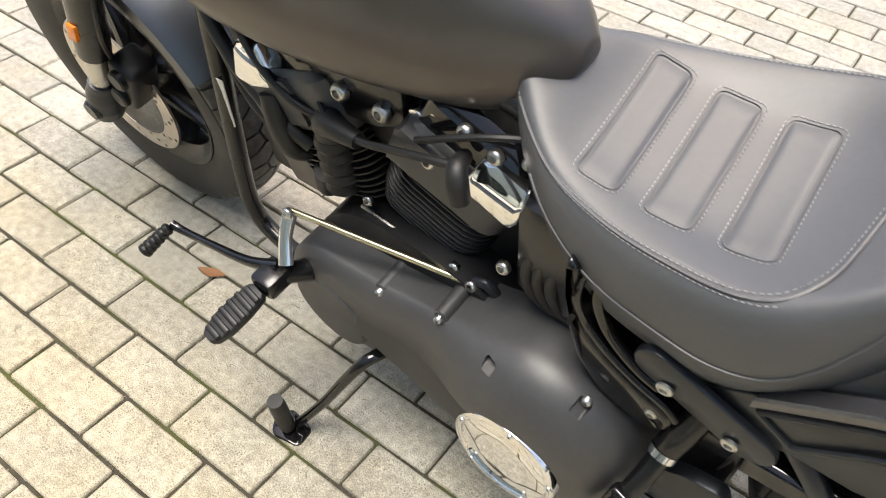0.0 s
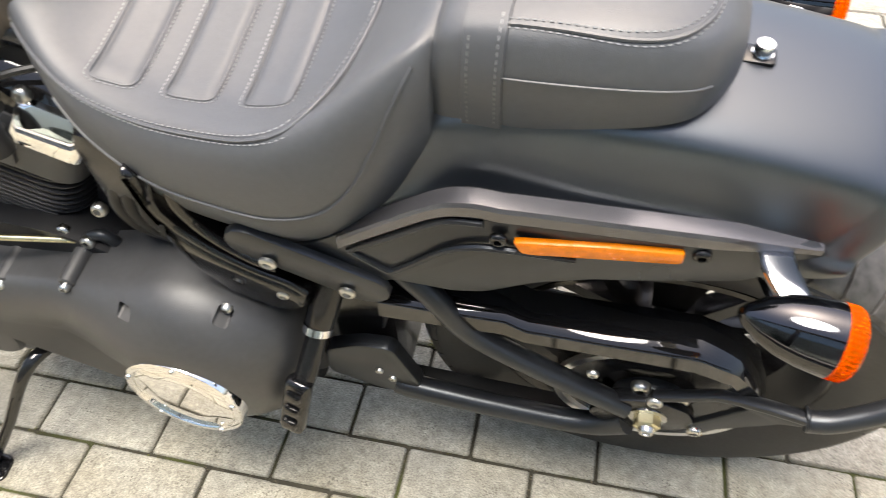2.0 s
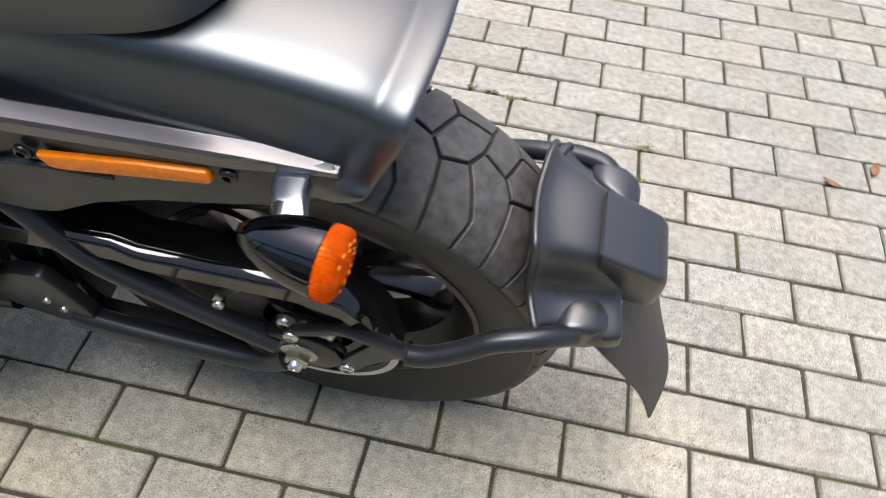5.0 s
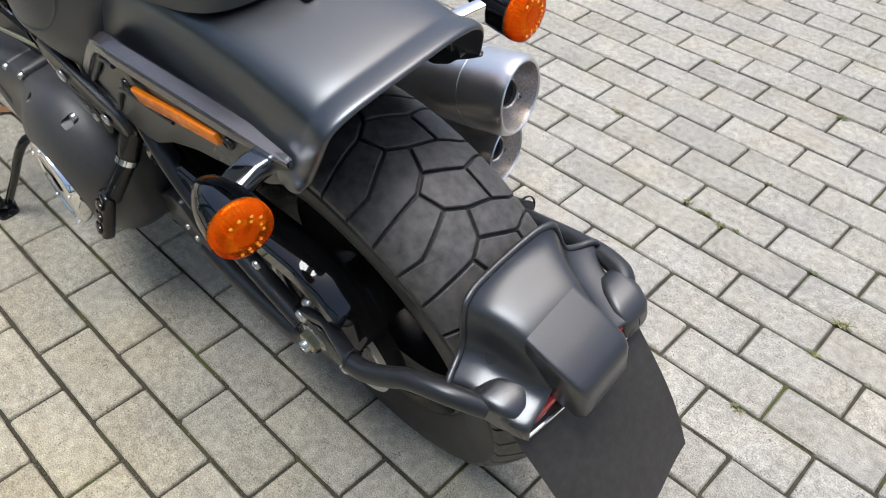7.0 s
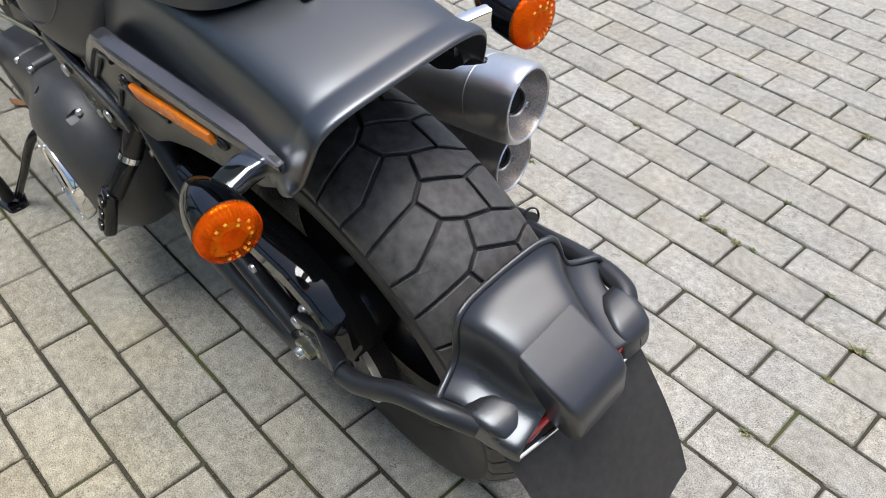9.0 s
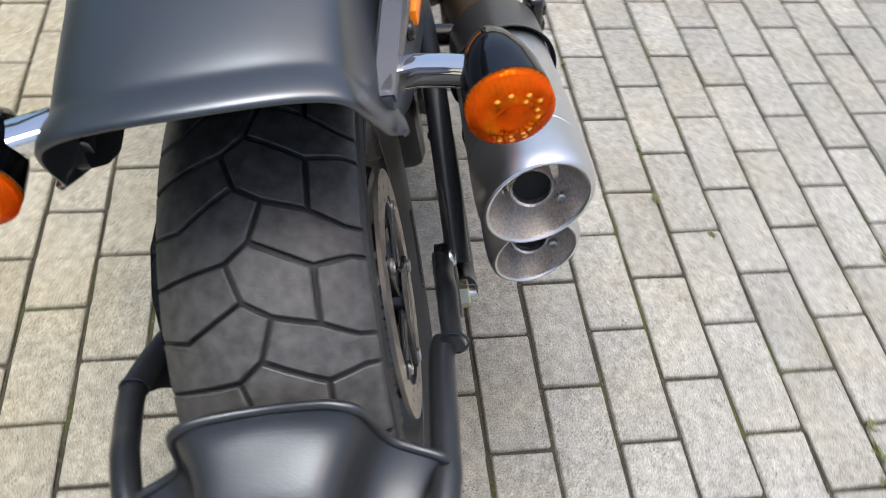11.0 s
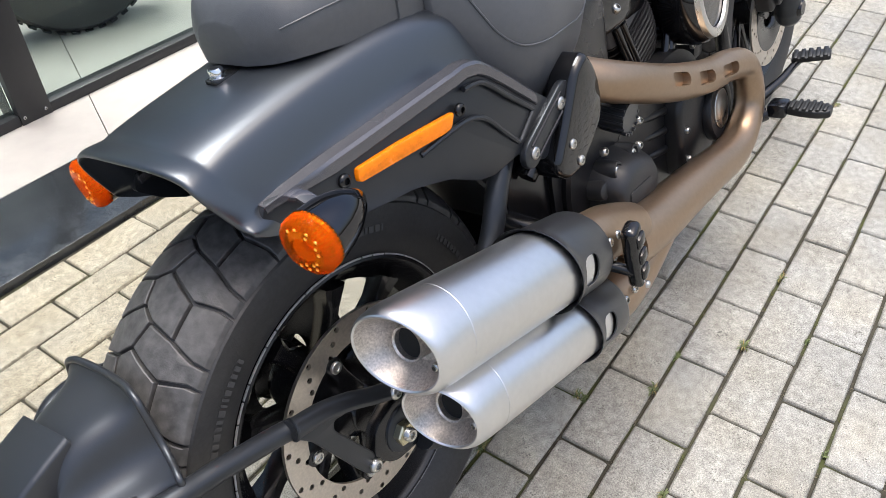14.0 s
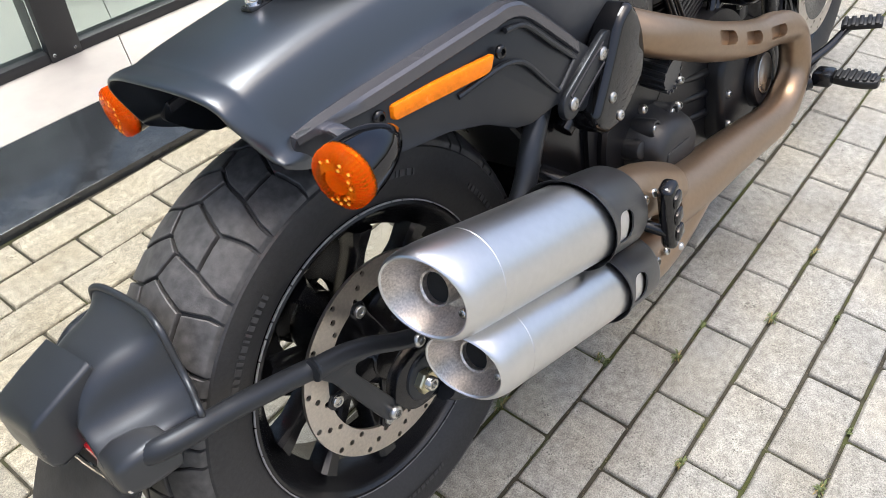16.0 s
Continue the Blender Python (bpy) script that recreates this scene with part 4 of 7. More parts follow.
# thumb nut behind the pillion
nut = add("seat_nut", M_CHROME, lambda bm: lathe(bm, [(0, 0.0095), (0.002, 0.0095), (0.002, 0.006), (0.005, 0.0085), (0.010, 0.0085), (0.012, 0.0075), (0.012, 0)], (0.008, -0.001, 0.797), (0, 0, 1), 20), None, "knurled chrome seat nut")
add("seat_tab", M_DARK, lambda bm: slab(bm, rounded([(-0.010, -0.011), (0.03, -0.011), (0.03, 0.011), (-0.010, 0.011)], 0.006), 0.004, lambda a, b, c: Vector((a + 0.006, b, 0.794 + c)), 0.001))

# ---- seats ----
SY = 0.008  # the seat sits a little to the left of the wheel's plane
RIDER = [
    (0.700, [(0.0, 0.800), (0.025, 0.799), (0.042, 0.792), (0.050, 0.778), (0.052, 0.762), (0.050, 0.745), (0.046, 0.735)]),
    (0.660, [(0.0, 0.783), (0.045, 0.783), (0.072, 0.779), (0.086, 0.768), (0.092, 0.748), (0.092, 0.722), (0.086, 0.705)]),
    (0.610, [(0.0, 0.756), (0.065, 0.758), (0.098, 0.762), (0.116, 0.756), (0.126, 0.735), (0.127, 0.702), (0.120, 0.678)]),
    (0.540, [(0.0, 0.744), (0.075, 0.746), (0.115, 0.756), (0.137, 0.755), (0.150, 0.732), (0.153, 0.690), (0.142, 0.638)]),
    (0.470, [(0.0, 0.743), (0.080, 0.746), (0.126, 0.762), (0.149, 0.764), (0.165, 0.738), (0.168, 0.682), (0.141, 0.608)]),
    (0.410, [(0.0, 0.751), (0.080, 0.756), (0.130, 0.774), (0.154, 0.778), (0.171, 0.750), (0.174, 0.680), (0.138, 0.595)]),
    (0.360, [(0.0, 0.778), (0.075, 0.784), (0.120, 0.797), (0.143, 0.800), (0.161, 0.772), (0.166, 0.700), (0.136, 0.622)]),
    (0.315, [(0.0, 0.820), (0.065, 0.824), (0.098, 0.831), (0.118, 0.829), (0.135, 0.800), (0.141, 0.735), (0.127, 0.675)]),
    (0.283, [(0.0, 0.846), (0.055, 0.848), (0.083, 0.850), (0.098, 0.846), (0.112, 0.818), (0.117, 0.760), (0.108, 0.715)]),
    (0.270, [(0.0, 0.850), (0.050, 0.851), (0.076, 0.851), (0.089, 0.843), (0.101, 0.815), (0.105, 0.765), (0.099, 0.722)]),
]
PILLION = [
    (0.272, [(0.0, 0.852), (0.05, 0.852), (0.078, 0.848), (0.088, 0.838), (0.093, 0.820), (0.090, 0.770)]),
    (0.255, [(0.0, 0.872), (0.058, 0.872), (0.084, 0.866), (0.095, 0.852), (0.100, 0.826), (0.096, 0.772)]),
    (0.190, [(0.0, 0.882), (0.060, 0.882), (0.087, 0.877), (0.099, 0.860), (0.105, 0.832), (0.100, 0.783)]),
    (0.120, [(0.0, 0.884), (0.055, 0.884), (0.082, 0.879), (0.095, 0.862), (0.102, 0.835), (0.097, 0.795)]),
    (0.072, [(0.0, 0.878), (0.048, 0.878), (0.070, 0.873), (0.083, 0.857), (0.090, 0.833), (0.085, 0.800)]),
    (0.048, [(0.0, 0.868), (0.036, 0.866), (0.052, 0.861), (0.062, 0.848), (0.068, 0.827), (0.063, 0.800)]),
    (0.032, [(0.0, 0.850), (0.020, 0.846), (0.030, 0.842), (0.036, 0.832), (0.038, 0.818), (0.034, 0.802)]),
]


def fine_sections(table, nx=5, ny=4):
    """The table smoothed both ways: rows of x with their half sections."""
    cols = []
    n = len(table[0][1])
    lines = [spline([(x, *sec[k]) for x, sec in table], nx) for k in range(n)]
    rows = []
    for i in range(len(lines[0])):
        rows.append((lines[0][i].x, [(p.y, p.z) for p in spline([(0, lines[k][i].y, lines[k][i].z) for k in range(n)], ny)]))
    return rows


RIDER_F, PILLION_F = fine_sections(RIDER), fine_sections(PILLION)


def seat_body(bm, rows, cy):
    loops = []
    for x, sec in rows:
        left = [(x, cy + y, z) for y, z in sec]
        right = [(x, cy - y, z) for y, z in sec[1:]]
        loops.append(left[::-1] + right)
    rings(bm, loops)
    bmesh.ops.recalc_face_normals(bm, faces=bm.faces)


def seat_top(rows, x, y):
    """The height of a seat at a place of the plan."""
    y = abs(y)
    for (xa, a), (xb, b) in zip(rows, rows[1:]):
        if xb <= x <= xa:
            t = (xa - x) / max(xa - xb, 1e-6)
            zs = []
            for sec in (a, b):
                z = sec[0][1]
                for (y0, z0), (y1, z1) in zip(sec, sec[1:]):
                    if y0 <= y <= y1 and y1 > y0:
                        z = z0 + (z1 - z0) * (y - y0) / (y1 - y0)
                        break
                zs.append(z)
            return zs[0] + (zs[1] - zs[0]) * t
    return rows[0][1][0][1]


def seat_side(rows, x, z):
    """The half width of a seat at a height of its side."""
    def width(sec):
        for (y0, z0), (y1, z1) in zip(sec[::-1], sec[-2::-1]):
            if z0 <= z <= z1:
                return y0 + (y1 - y0) * (z - z0) / max(z1 - z0, 1e-6)
        return sec[-1][0]

    for (xa, a), (xb, b) in zip(rows, rows[1:]):
        if xb <= x <= xa:
            return width(a) + (width(b) - width(a)) * (xa - x) / max(xa - xb, 1e-6)
    return width(rows[-1][1])


def along(rows, index, side, cy, out=0.0, frm=0, to=None):
    """A line on a seat at one index of its half sections."""
    pts = []
    for x, sec in rows[frm:to]:
        y, z = sec[index]
        pts.append(Vector((x, cy + side * (y + out), z + out * 0.5)))
    return pts


def stitches(bm, line, step=0.0062, length=0.0042, r=0.00065, lift=Vector((0, 0, 0.0004))):
    """Short threads laid end to end along a line."""
    dist, nxt = 0.0, 0.0
    for a, b in zip(line, line[1:]):
        seg = (b - a).length
        while nxt < dist + seg:
            p = a.lerp(b, (nxt - dist) / max(seg, 1e-9))
            d = (b - a).normalized()
            u = d.orthogonal().normalized()
            v = d.cross(u)
            rings(bm, [[p + lift + d * s + rr * (math.cos(t) * u + math.sin(t) * v) for t in (0, 2.1, 4.2)] for s, rr in ((-length / 2, r * 0.4), (-length / 4, r), (length / 4, r), (length / 2, r * 0.4))])
            nxt += step
        dist += seg


rider_seat = add("rider_seat", M_VINYL, lambda bm: seat_body(bm, RIDER_F, SY), None, "black stitched vinyl rider seat", 60)
pillion_seat = add("pillion_seat", M_VINYL, lambda bm: seat_body(bm, PILLION_F, SY), None, "black vinyl pillion seat with a strap", 60)
for s in (1, -1):
    def turned(*pts):
        return [Vector((x, SY + s * (y - SY), z + 0.0006)) for x, y, z in pts]

    # the welt turns in at the back of the saddle and runs across it
    welt = along(RIDER_F, 12, s, SY, 0.0004, 2, 26) + spline(turned((0.397, 0.1605, 0.7815), (0.381, 0.1550, 0.7890), (0.367, 0.140, 0.7960), (0.357, 0.115, 0.797), (0.351, 0.076, 0.7915), (0.346, 0.03, 0.7915), (0.345, SY, 0.792)), 4)
    add("welt", M_VINYL, lambda bm: tube(bm, welt, 0.0022, 6, 1), rider_seat)
    near = [p + Vector((0.004, -s * 0.004, 0.001)) for p in welt]
    far = [p + Vector((-0.004, s * 0.0035, -0.0008)) for p in welt]
    add("stitching", M_THREAD, lambda bm: (stitches(bm, near), stitches(bm, far)), rider_seat, "grey seam stitching")
    low = []
    for p in spline([(0.645, 0.728, 0), (0.605, 0.704, 0), (0.561, 0.685, 0), (0.523, 0.682, 0), (0.482, 0.687, 0), (0.442, 0.691, 0), (0.403, 0.694, 0), (0.362, 0.703, 0), (0.334, 0.728, 0), (0.315, 0.765, 0), (0.297, 0.810, 0), (0.283, 0.838, 0)], 8):
        low.append(Vector((p.x, SY + s * (seat_side(RIDER_F, p.x, p.y) + 0.0008), p.y)))
    add("skirt_seam", M_VINYL, lambda bm: tube(bm, low, 0.0016, 6, 1), rider_seat)
    ps = [p for p in along(PILLION_F, 15, s, SY, 0.0004, 6, None) if p.x > 0.052]
    add("skirt_seam", M_VINYL, lambda bm: tube(bm, ps, 0.0013, 6, 1), pillion_seat)
# the pillion's welt runs round its back
plan = [(0.226, 0.0835), (0.15, 0.0865), (0.11, 0.083), (0.083, 0.071), (0.066, 0.048), (0.0595, 0.022), (0.0585, 0.0)]
plan = plan + [(x, -y) for x, y in plan[-2::-1]]


def pillion_line(inset):
    return [p + Vector((0, 0, seat_top(PILLION_F, p.x, p.y - SY) + 0.0006)) for p in spline([(x + inset * 0.8, SY + y * (1 - inset * 11), 0) for x, y in plan], 8)]


add("welt", M_VINYL, lambda bm: tube(bm, pillion_line(0.0), 0.0020, 6, 1), pillion_seat)
add("stitching", M_THREAD, lambda bm: stitches(bm, pillion_line(0.005)), pillion_seat, "grey seam stitching")
add("stitching", M_THREAD, lambda bm: stitches(bm, pillion_line(-0.003)), pillion_seat, "grey seam stitching")

# raised ribs of the seat: x at the front and back edge, on the left and on the right
PANELS = [(0.5985, 0.5565, 0.612, 0.569), (0.5255, 0.4795, 0.538, 0.490), (0.4475, 0.402, 0.4615, 0.4115)]
for fl, bl, fr, br in PANELS:
    def pad(bm):
        nu, nv = 12, 18
        grid = []
        for i in range(nu + 1):
            row = []
            for j in range(nv + 1):
                u, v = i / nu, j / nv
                y = SY + 0.098 - 0.185 * v
                x = (fl + (fr - fl) * v) * (1 - u) + (bl + (br - bl) * v) * u
                e = min(u, 1 - u) * abs(fl - bl) * 1.0, min(v, 1 - v) * 0.18
                edge = min(min(e) / 0.0075, 1.0)
                corner = 1.0
                h = 0.0036 * math.sin(edge * math.pi / 2) - 0.0010
                row.append(bm.verts.new((x, y, seat_top(RIDER_F, x, y - SY) + h)))
            grid.append(row)
        for i in range(nu):
            for j in range(nv):
                bm.faces.new((grid[i][j], grid[i + 1][j], grid[i + 1][j + 1], grid[i][j + 1]))
        bmesh.ops.recalc_face_normals(bm, faces=bm.faces)

    rib_ob = add("seat_rib", M_VINYL, pad, rider_seat, "", 75)

    def outline(off):
        out = []
        c = [(fl + off, 0.098 + off), (bl - off, 0.098 + off), (br - off, -0.087 - off), (fr + off, -0.087 - off)]
        for x, y in rounded(c, 0.012, 4) + rounded(c, 0.012, 4)[:1]:
            out.append((x, y))
        line = []
        for (x0, y0), (x1, y1) in zip(out, out[1:]):
            for k in range(6):
                x, y = x0 + (x1 - x0) * k / 6, y0 + (y1 - y0) * k / 6
                line.append(Vector((x, SY + y, seat_top(RIDER_F, x, y) + 0.0004)))
        return line + line[:1]

    add("stitching", M_THREAD, lambda bm: stitches(bm, outline(0.0045)), rib_ob, "grey stitching")
    add("rib_piping", M_VINYL, lambda bm: tube(bm, outline(0.0010), 0.0011, 6, 1), rib_ob)


def strap(bm):
    loops = []
    for x, lift in ((0.246, -0.001), (0.245, 0.0025), (0.212, 0.0030), (0.211, -0.001)):
        best = min(PILLION_F, key=lambda r: abs(r[0] - x))
        sec = best[1]
        left = [(x, SY + y + lift * (1 if y > 0.05 else 0.4), z + lift * (1 if y < 0.09 else 0.3)) for y, z in sec]
        loops.append(left[::-1] + [(a, 2 * SY - b, c) for a, b, c in left[1:]])
    rings(bm, loops, False)
    bmesh.ops.recalc_face_normals(bm, faces=bm.faces)


strap_ob = add("strap", M_VINYL, strap, pillion_seat, "black vinyl grab strap", 60)
for x in (0.240, 0.217):
    sec = min(PILLION_F, key=lambda r: abs(r[0] - x))[1]
    line = [Vector((x, SY + y + 0.0028, z + 0.002)) for y, z in sec[6:]]
    add("stitching", M_THREAD, lambda bm: stitches(bm, line), strap_ob)

# ---- tank ----
TANKS = [(0.650, 0.785, 0.815, 0.018), (0.672, 0.752, 0.845, 0.045), (0.72, 0.722, 0.878, 0.078), (0.78, 0.714, 0.910, 0.104), (0.88, 0.711, 0.942, 0.132), (1.0, 0.712, 0.965, 0.150), (1.12, 0.722, 0.975, 0.152), (1.20, 0.750, 0.965, 0.12), (1.25, 0.790, 0.930, 0.06)]


def tank(bm):
    loops = []
    for a, b in zip(spline([(x, lo, hi) for x, lo, hi, w in TANKS], 5), spline([(x, w, 0) for x, lo, hi, w in TANKS], 5)):
        x, lo, hi, w = a.x, a.y, a.z, b.y
        zc = lo + (hi - lo) * 0.28
        loop = []
        for k in range(32):
            t = 2 * math.pi * k / 32
            c, q = math.cos(t), math.sin(t)
            y = w * math.copysign(abs(c) ** 0.8, c)
            z = zc + ((hi - zc) * abs(q) ** 0.95 if q > 0 else (lo - zc) * abs(q) ** 0.75)
            loop.append((x, y, z))
        loops.append(loop)
    rings(bm, loops)
    bmesh.ops.recalc_face_normals(bm, faces=bm.faces)


add("fuel_tank", M_TANK, tank, None, "satin dark grey teardrop fuel tank", 60)

# ---- frame, covers and left side ----
for s in (1, -1):
    add("frame_rail", M_DARK, lambda bm: tube(bm, [(0.36, s * 0.13, 0.50), (0.42, s * 0.135, 0.55), (0.50, s * 0.12, 0.66), (0.62, s * 0.07, 0.735), (0.80, s * 0.045, 0.76), (1.10, s * 0.03, 0.80)], 0.017, 12), None, "black steel frame rail")
    add("down_tube", M_DARK, lambda bm: tube(bm, [(1.205, s * 0.045, 0.82), (1.226, s * 0.060, 0.65), (1.249, s * 0.073, 0.46), (1.270, s * 0.085, 0.28), (1.270, s * 0.090, 0.20), (1.235, s * 0.092, 0.145), (1.10, s * 0.10, 0.13), (0.70, s * 0.115, 0.13), (0.46, s * 0.12, 0.19)], 0.0165, 12), None, "black frame down tube")
add("tube_label", M_LABEL, lambda bm: slab(bm, rounded([(-0.055, -0.012), (0.055, -0.012), (0.055, 0.012), (-0.055, 0.012)], 0.003), 0.0015, lambda a, b, c: Vector((1.241 - a * 0.13, 0.087 + c, 0.476 + a)) + Vector((b, -abs(b) * 0.5, 0)), 0.0005), None, "pale blank label on the frame tube")

COVER_C = ((0.575, 0.347, 0.148), (0.928, 0.312, 0.108))


def capsule(n=26):
    (x0, z0, r0), (x1, z1, r1) = COVER_C
    d = math.atan2(z1 - z0, x1 - x0)
    k = math.acos((r0 - r1) / math.hypot(x1 - x0, z1 - z0))
    out = []
    for i in range(n):
        t = d + k + (2 * math.pi - 2 * k) * i / (n - 1)
        out.append((x0 + r0 * math.cos(t), z0 + r0 * math.sin(t), 0))
    for i in range(1, 9):
        t = i / 9
        a, b = Vector(out[n - 1][:2]), Vector((x1 + r1 * math.cos(d - k), z1 + r1 * math.sin(d - k)))
        q = a.lerp(b, t)
        out.append((q.x, q.y, 0))
    for i in range(n):
        t = d - k + 2 * k * i / (n - 1)
        out.append((x1 + r1 * math.cos(t), z1 + r1 * math.sin(t), 1))
    a, b = Vector(out[-1][:2]), Vector(out[0][:2])
    for i in range(1, 9):
        q = a.lerp(b, i / 9)
        out.append((q.x, q.y - 0.016 * math.sin(math.pi * i / 9), 0))
    return out


def primary(bm):
    out = capsule()
    (x0, z0, r0), (x1, z1, r1) = COVER_C
    loops = [[(x, 0.10, z) for x, z, _ in out]]
    for f, g in ((1.0, -0.12), (1.0, 0.0), (0.985, 0.16), (0.95, 0.34), (0.88, 0.56), (0.78, 0.76), (0.66, 0.91), (0.52, 1.0), (0.3, 1.03)):
        loop = []
        for x, z, _ in out:
            t = max(0.0, min(1.0, (x - x0) / (x1 - x0)))
            c = Vector((x0 + (x1 - x0) * t, z0 + (z1 - z0) * t))
            p = c + (Vector((x, z)) - c) * f
            q = max(0.0, min(1.0, (p.x - 0.62) / 0.15))
            t2 = q * q * (3 - 2 * q)
            top = 0.248 - 0.041 * t2
            loop.append((p.x, 0.176 + (top - 0.176) * g, p.y))
        loops.append(loop)
    rings(bm, loops)
    bmesh.ops.recalc_face_normals(bm, faces=bm.faces)


primary_ob = add("primary_cover", M_WRINKLE, primary, None, "matte black primary drive cover", 50)
dax = Vector((0.04, 0.97, 0.12)).normalized()
dc = Vector((0.577, 0.2555, 0.342))
add("derby_rim", M_CHROME, lambda bm: lathe(bm, [(-0.030, 0.080), (0.000, 0.080), (0.003, 0.079), (0.0045, 0.076), (0.0045, 0.071), (0.003, 0.0695), (0.001, 0.069)], dc, dax, 64), primary_ob, "polished chrome clutch cover rim")
add("derby_plate", M_CHROME, lambda bm: lathe(bm, [(0.001, 0.0695), (0.003, 0.067), (0.0042, 0.04), (0.0047, 0.0)], dc, dax, 64), primary_ob, "mirror chrome clutch cover")
for k in range(5):
    u = dax.orthogonal().normalized()
    v = dax.cross(u)
    a = 2 * math.pi * k / 5 + 0.4
    add("derby_screw", M_CHROME, lambda bm: bolt(bm, dc + dax * 0.0040 + 0.0735 * (math.cos(a) * u + math.sin(a) * v), dax, 0.004, 0.003), primary_ob)
cuts = bmesh.new()
for x, z, pocket in ((0.835, 0.420, 0), (0.728, 0.453, 0), (0.632, 0.472, 1), (0.510, 0.478, 1), (0.461, 0.393, 0), (0.952, 0.389, 0)):
    c = Vector((x, 0.184, z))
    away = (Vector((x, 0, z)) - Vector((0.62 if x > 0.56 else 0.575, 0, 0.345))).normalized()
    if pocket:
        m = axis_m(c - away * 0.003, away.cross(Vector((0, 1, 0))), (0, 1, 0))
        box(cuts, (-0.0095, -0.006, -0.003), (0.0095, 0.005, 0.08), 0.003, m)
    else:
        add("screw_boss", M_WRINKLE, lambda bm: lathe(bm, [(-0.07, 0.0125), (-0.002, 0.0115), (0.0, 0.0095), (0.0, 0.0)], c, (0, 1, 0), 20), primary_ob)
    add("cover_screw", M_STEEL, lambda bm: bolt(bm, c + Vector((0, -0.004 if pocket else 0.0, 0)), (0, 1, 0), 0.0068, 0.009), primary_ob, "plated cap screw")
carve(primary_ob, cuts, 50)
add("front_boss", M_WRINKLE, lambda bm: lathe(bm, [(-0.03, 0.076), (0.0, 0.075), (0.005, 0.070), (0.006, 0.0)], (0.938, 0.206, 0.300), (0.05, 1, 0.02), 40), primary_ob)

# side cover under the seat: gloss black with a chrome-like lower lip
SIDE = [(0.553, 0.690), (0.555, 0.645), (0.546, 0.605), (0.530, 0.583), (0.506, 0.560), (0.471, 0.538), (0.436, 0.523), (0.416, 0.504), (0.417, 0.478), (0.435, 0.465), (0.458, 0.461), (0.509, 0.482), (0.544, 0.532), (0.562, 0.597), (0.568, 0.660), (0.568, 0.700)]
cover = add("side_cover", M_GLOSS, lambda bm: slab(bm, rounded(SIDE, 0.010, 4), 0.032, lambda a, b, c: Vector((a, 0.134 + c, b)), 0.009, 4), None, "gloss black frame side cover", 50)
add("cover_screw", M_STEEL, lambda bm: bolt(bm, (0.441, 0.165, 0.504), (0, 1, 0), 0.0075, 0.004), cover, "plated button screw")
add("cover_edge", M_GLOSS, lambda bm: tube(bm, [(x - 0.002, 0.160 - 0.9 * max(0.0, z - 0.66), z + 0.006) for x, z in [(0.553, 0.725)] + SIDE[0:8]], 0.0055, 10, 5), cover)
add("cover_rail", M_GLOSS, lambda bm: tube(bm, [(0.528, 0.118, 0.715), (0.530, 0.140, 0.688), (0.534, 0.151, 0.650), (0.523, 0.152, 0.610), (0.500, 0.153, 0.580), (0.470, 0.154, 0.558), (0.445, 0.153, 0.545)], 0.0075, 12), cover, "gloss black frame rail")
# black strip laid on the cover, painted as the shade in a slot
add("cover_slot", M_HOLE_SHADE, lambda bm: slab(bm, rounded([(-0.012, -0.003), (0.012, -0.003), (0.012, 0.003), (-0.012, 0.003)], 0.003, 3), 0.0015, lambda a, b, c: Vector((0.553 - a * 0.2, 0.166 + c, 0.602 + a)) + Vector((b, 0, 0)), 0.0004), cover)
add("frame_block", M_DARK, lambda bm: box(bm, (0.330, -0.112, 0.175), (0.50, 0.115, 0.56), 0.02), None, "black frame casting")
add("battery_tray", M_DARK, lambda bm: box(bm, (0.42, -0.13, 0.50), (0.66, 0.13, 0.69), 0.03), None, "black battery box under the seat")

# hoses behind the cover
for k, off in enumerate((0.0, 0.018, 0.034)):
    add("hose", M_PEG, lambda bm: tube(bm, [(0.575 + off, 0.10 + off * 0.4, 0.64), (0.60 + off, 0.125, 0.585), (0.592 + off, 0.125, 0.535), (0.56 + off, 0.11, 0.49)], 0.0085, 10), None, "black rubber hose")

# passenger peg, left
peg_l = add("peg_bracket", M_DARK, lambda bm: tube(bm, [(0.395, 0.125, 0.50), (0.405, 0.15, 0.46), (0.412, 0.165, 0.432)], [0.02, 0.019, 0.017], 12), None, "black passenger peg bracket")
add("peg_collar", M_CHROME, lambda bm: lathe(bm, [(0, 0.0185), (0.010, 0.0185), (0.010, 0.0)], (0.411, 0.163, 0.437), (0.10, 0.62, -0.70), 20), peg_l)
add("peg_stem", M_DARK, lambda bm: tube(bm, [(0.412, 0.168, 0.428), (0.418, 0.195, 0.40), (0.424, 0.215, 0.378)], 0.014, 12), peg_l)


def fold_peg(bm):
    m = axis_m((0.432, 0.236, 0.350), Vector((0.10, 0.28, -0.62)), (0.15, 0.8, 0.3))
    box(bm, (-0.045, -0.017, -0.011), (0.045, 0.017, 0.011), 0.008, m, 3)
    for k in range(3):
        box(bm, (-0.03 + 0.024 * k, -0.011, 0.008), (-0.014 + 0.024 * k, 0.011, 0.016), 0.004, m)


add("folding_peg", M_GLOSS, fold_peg, peg_l, "folded black passenger peg")

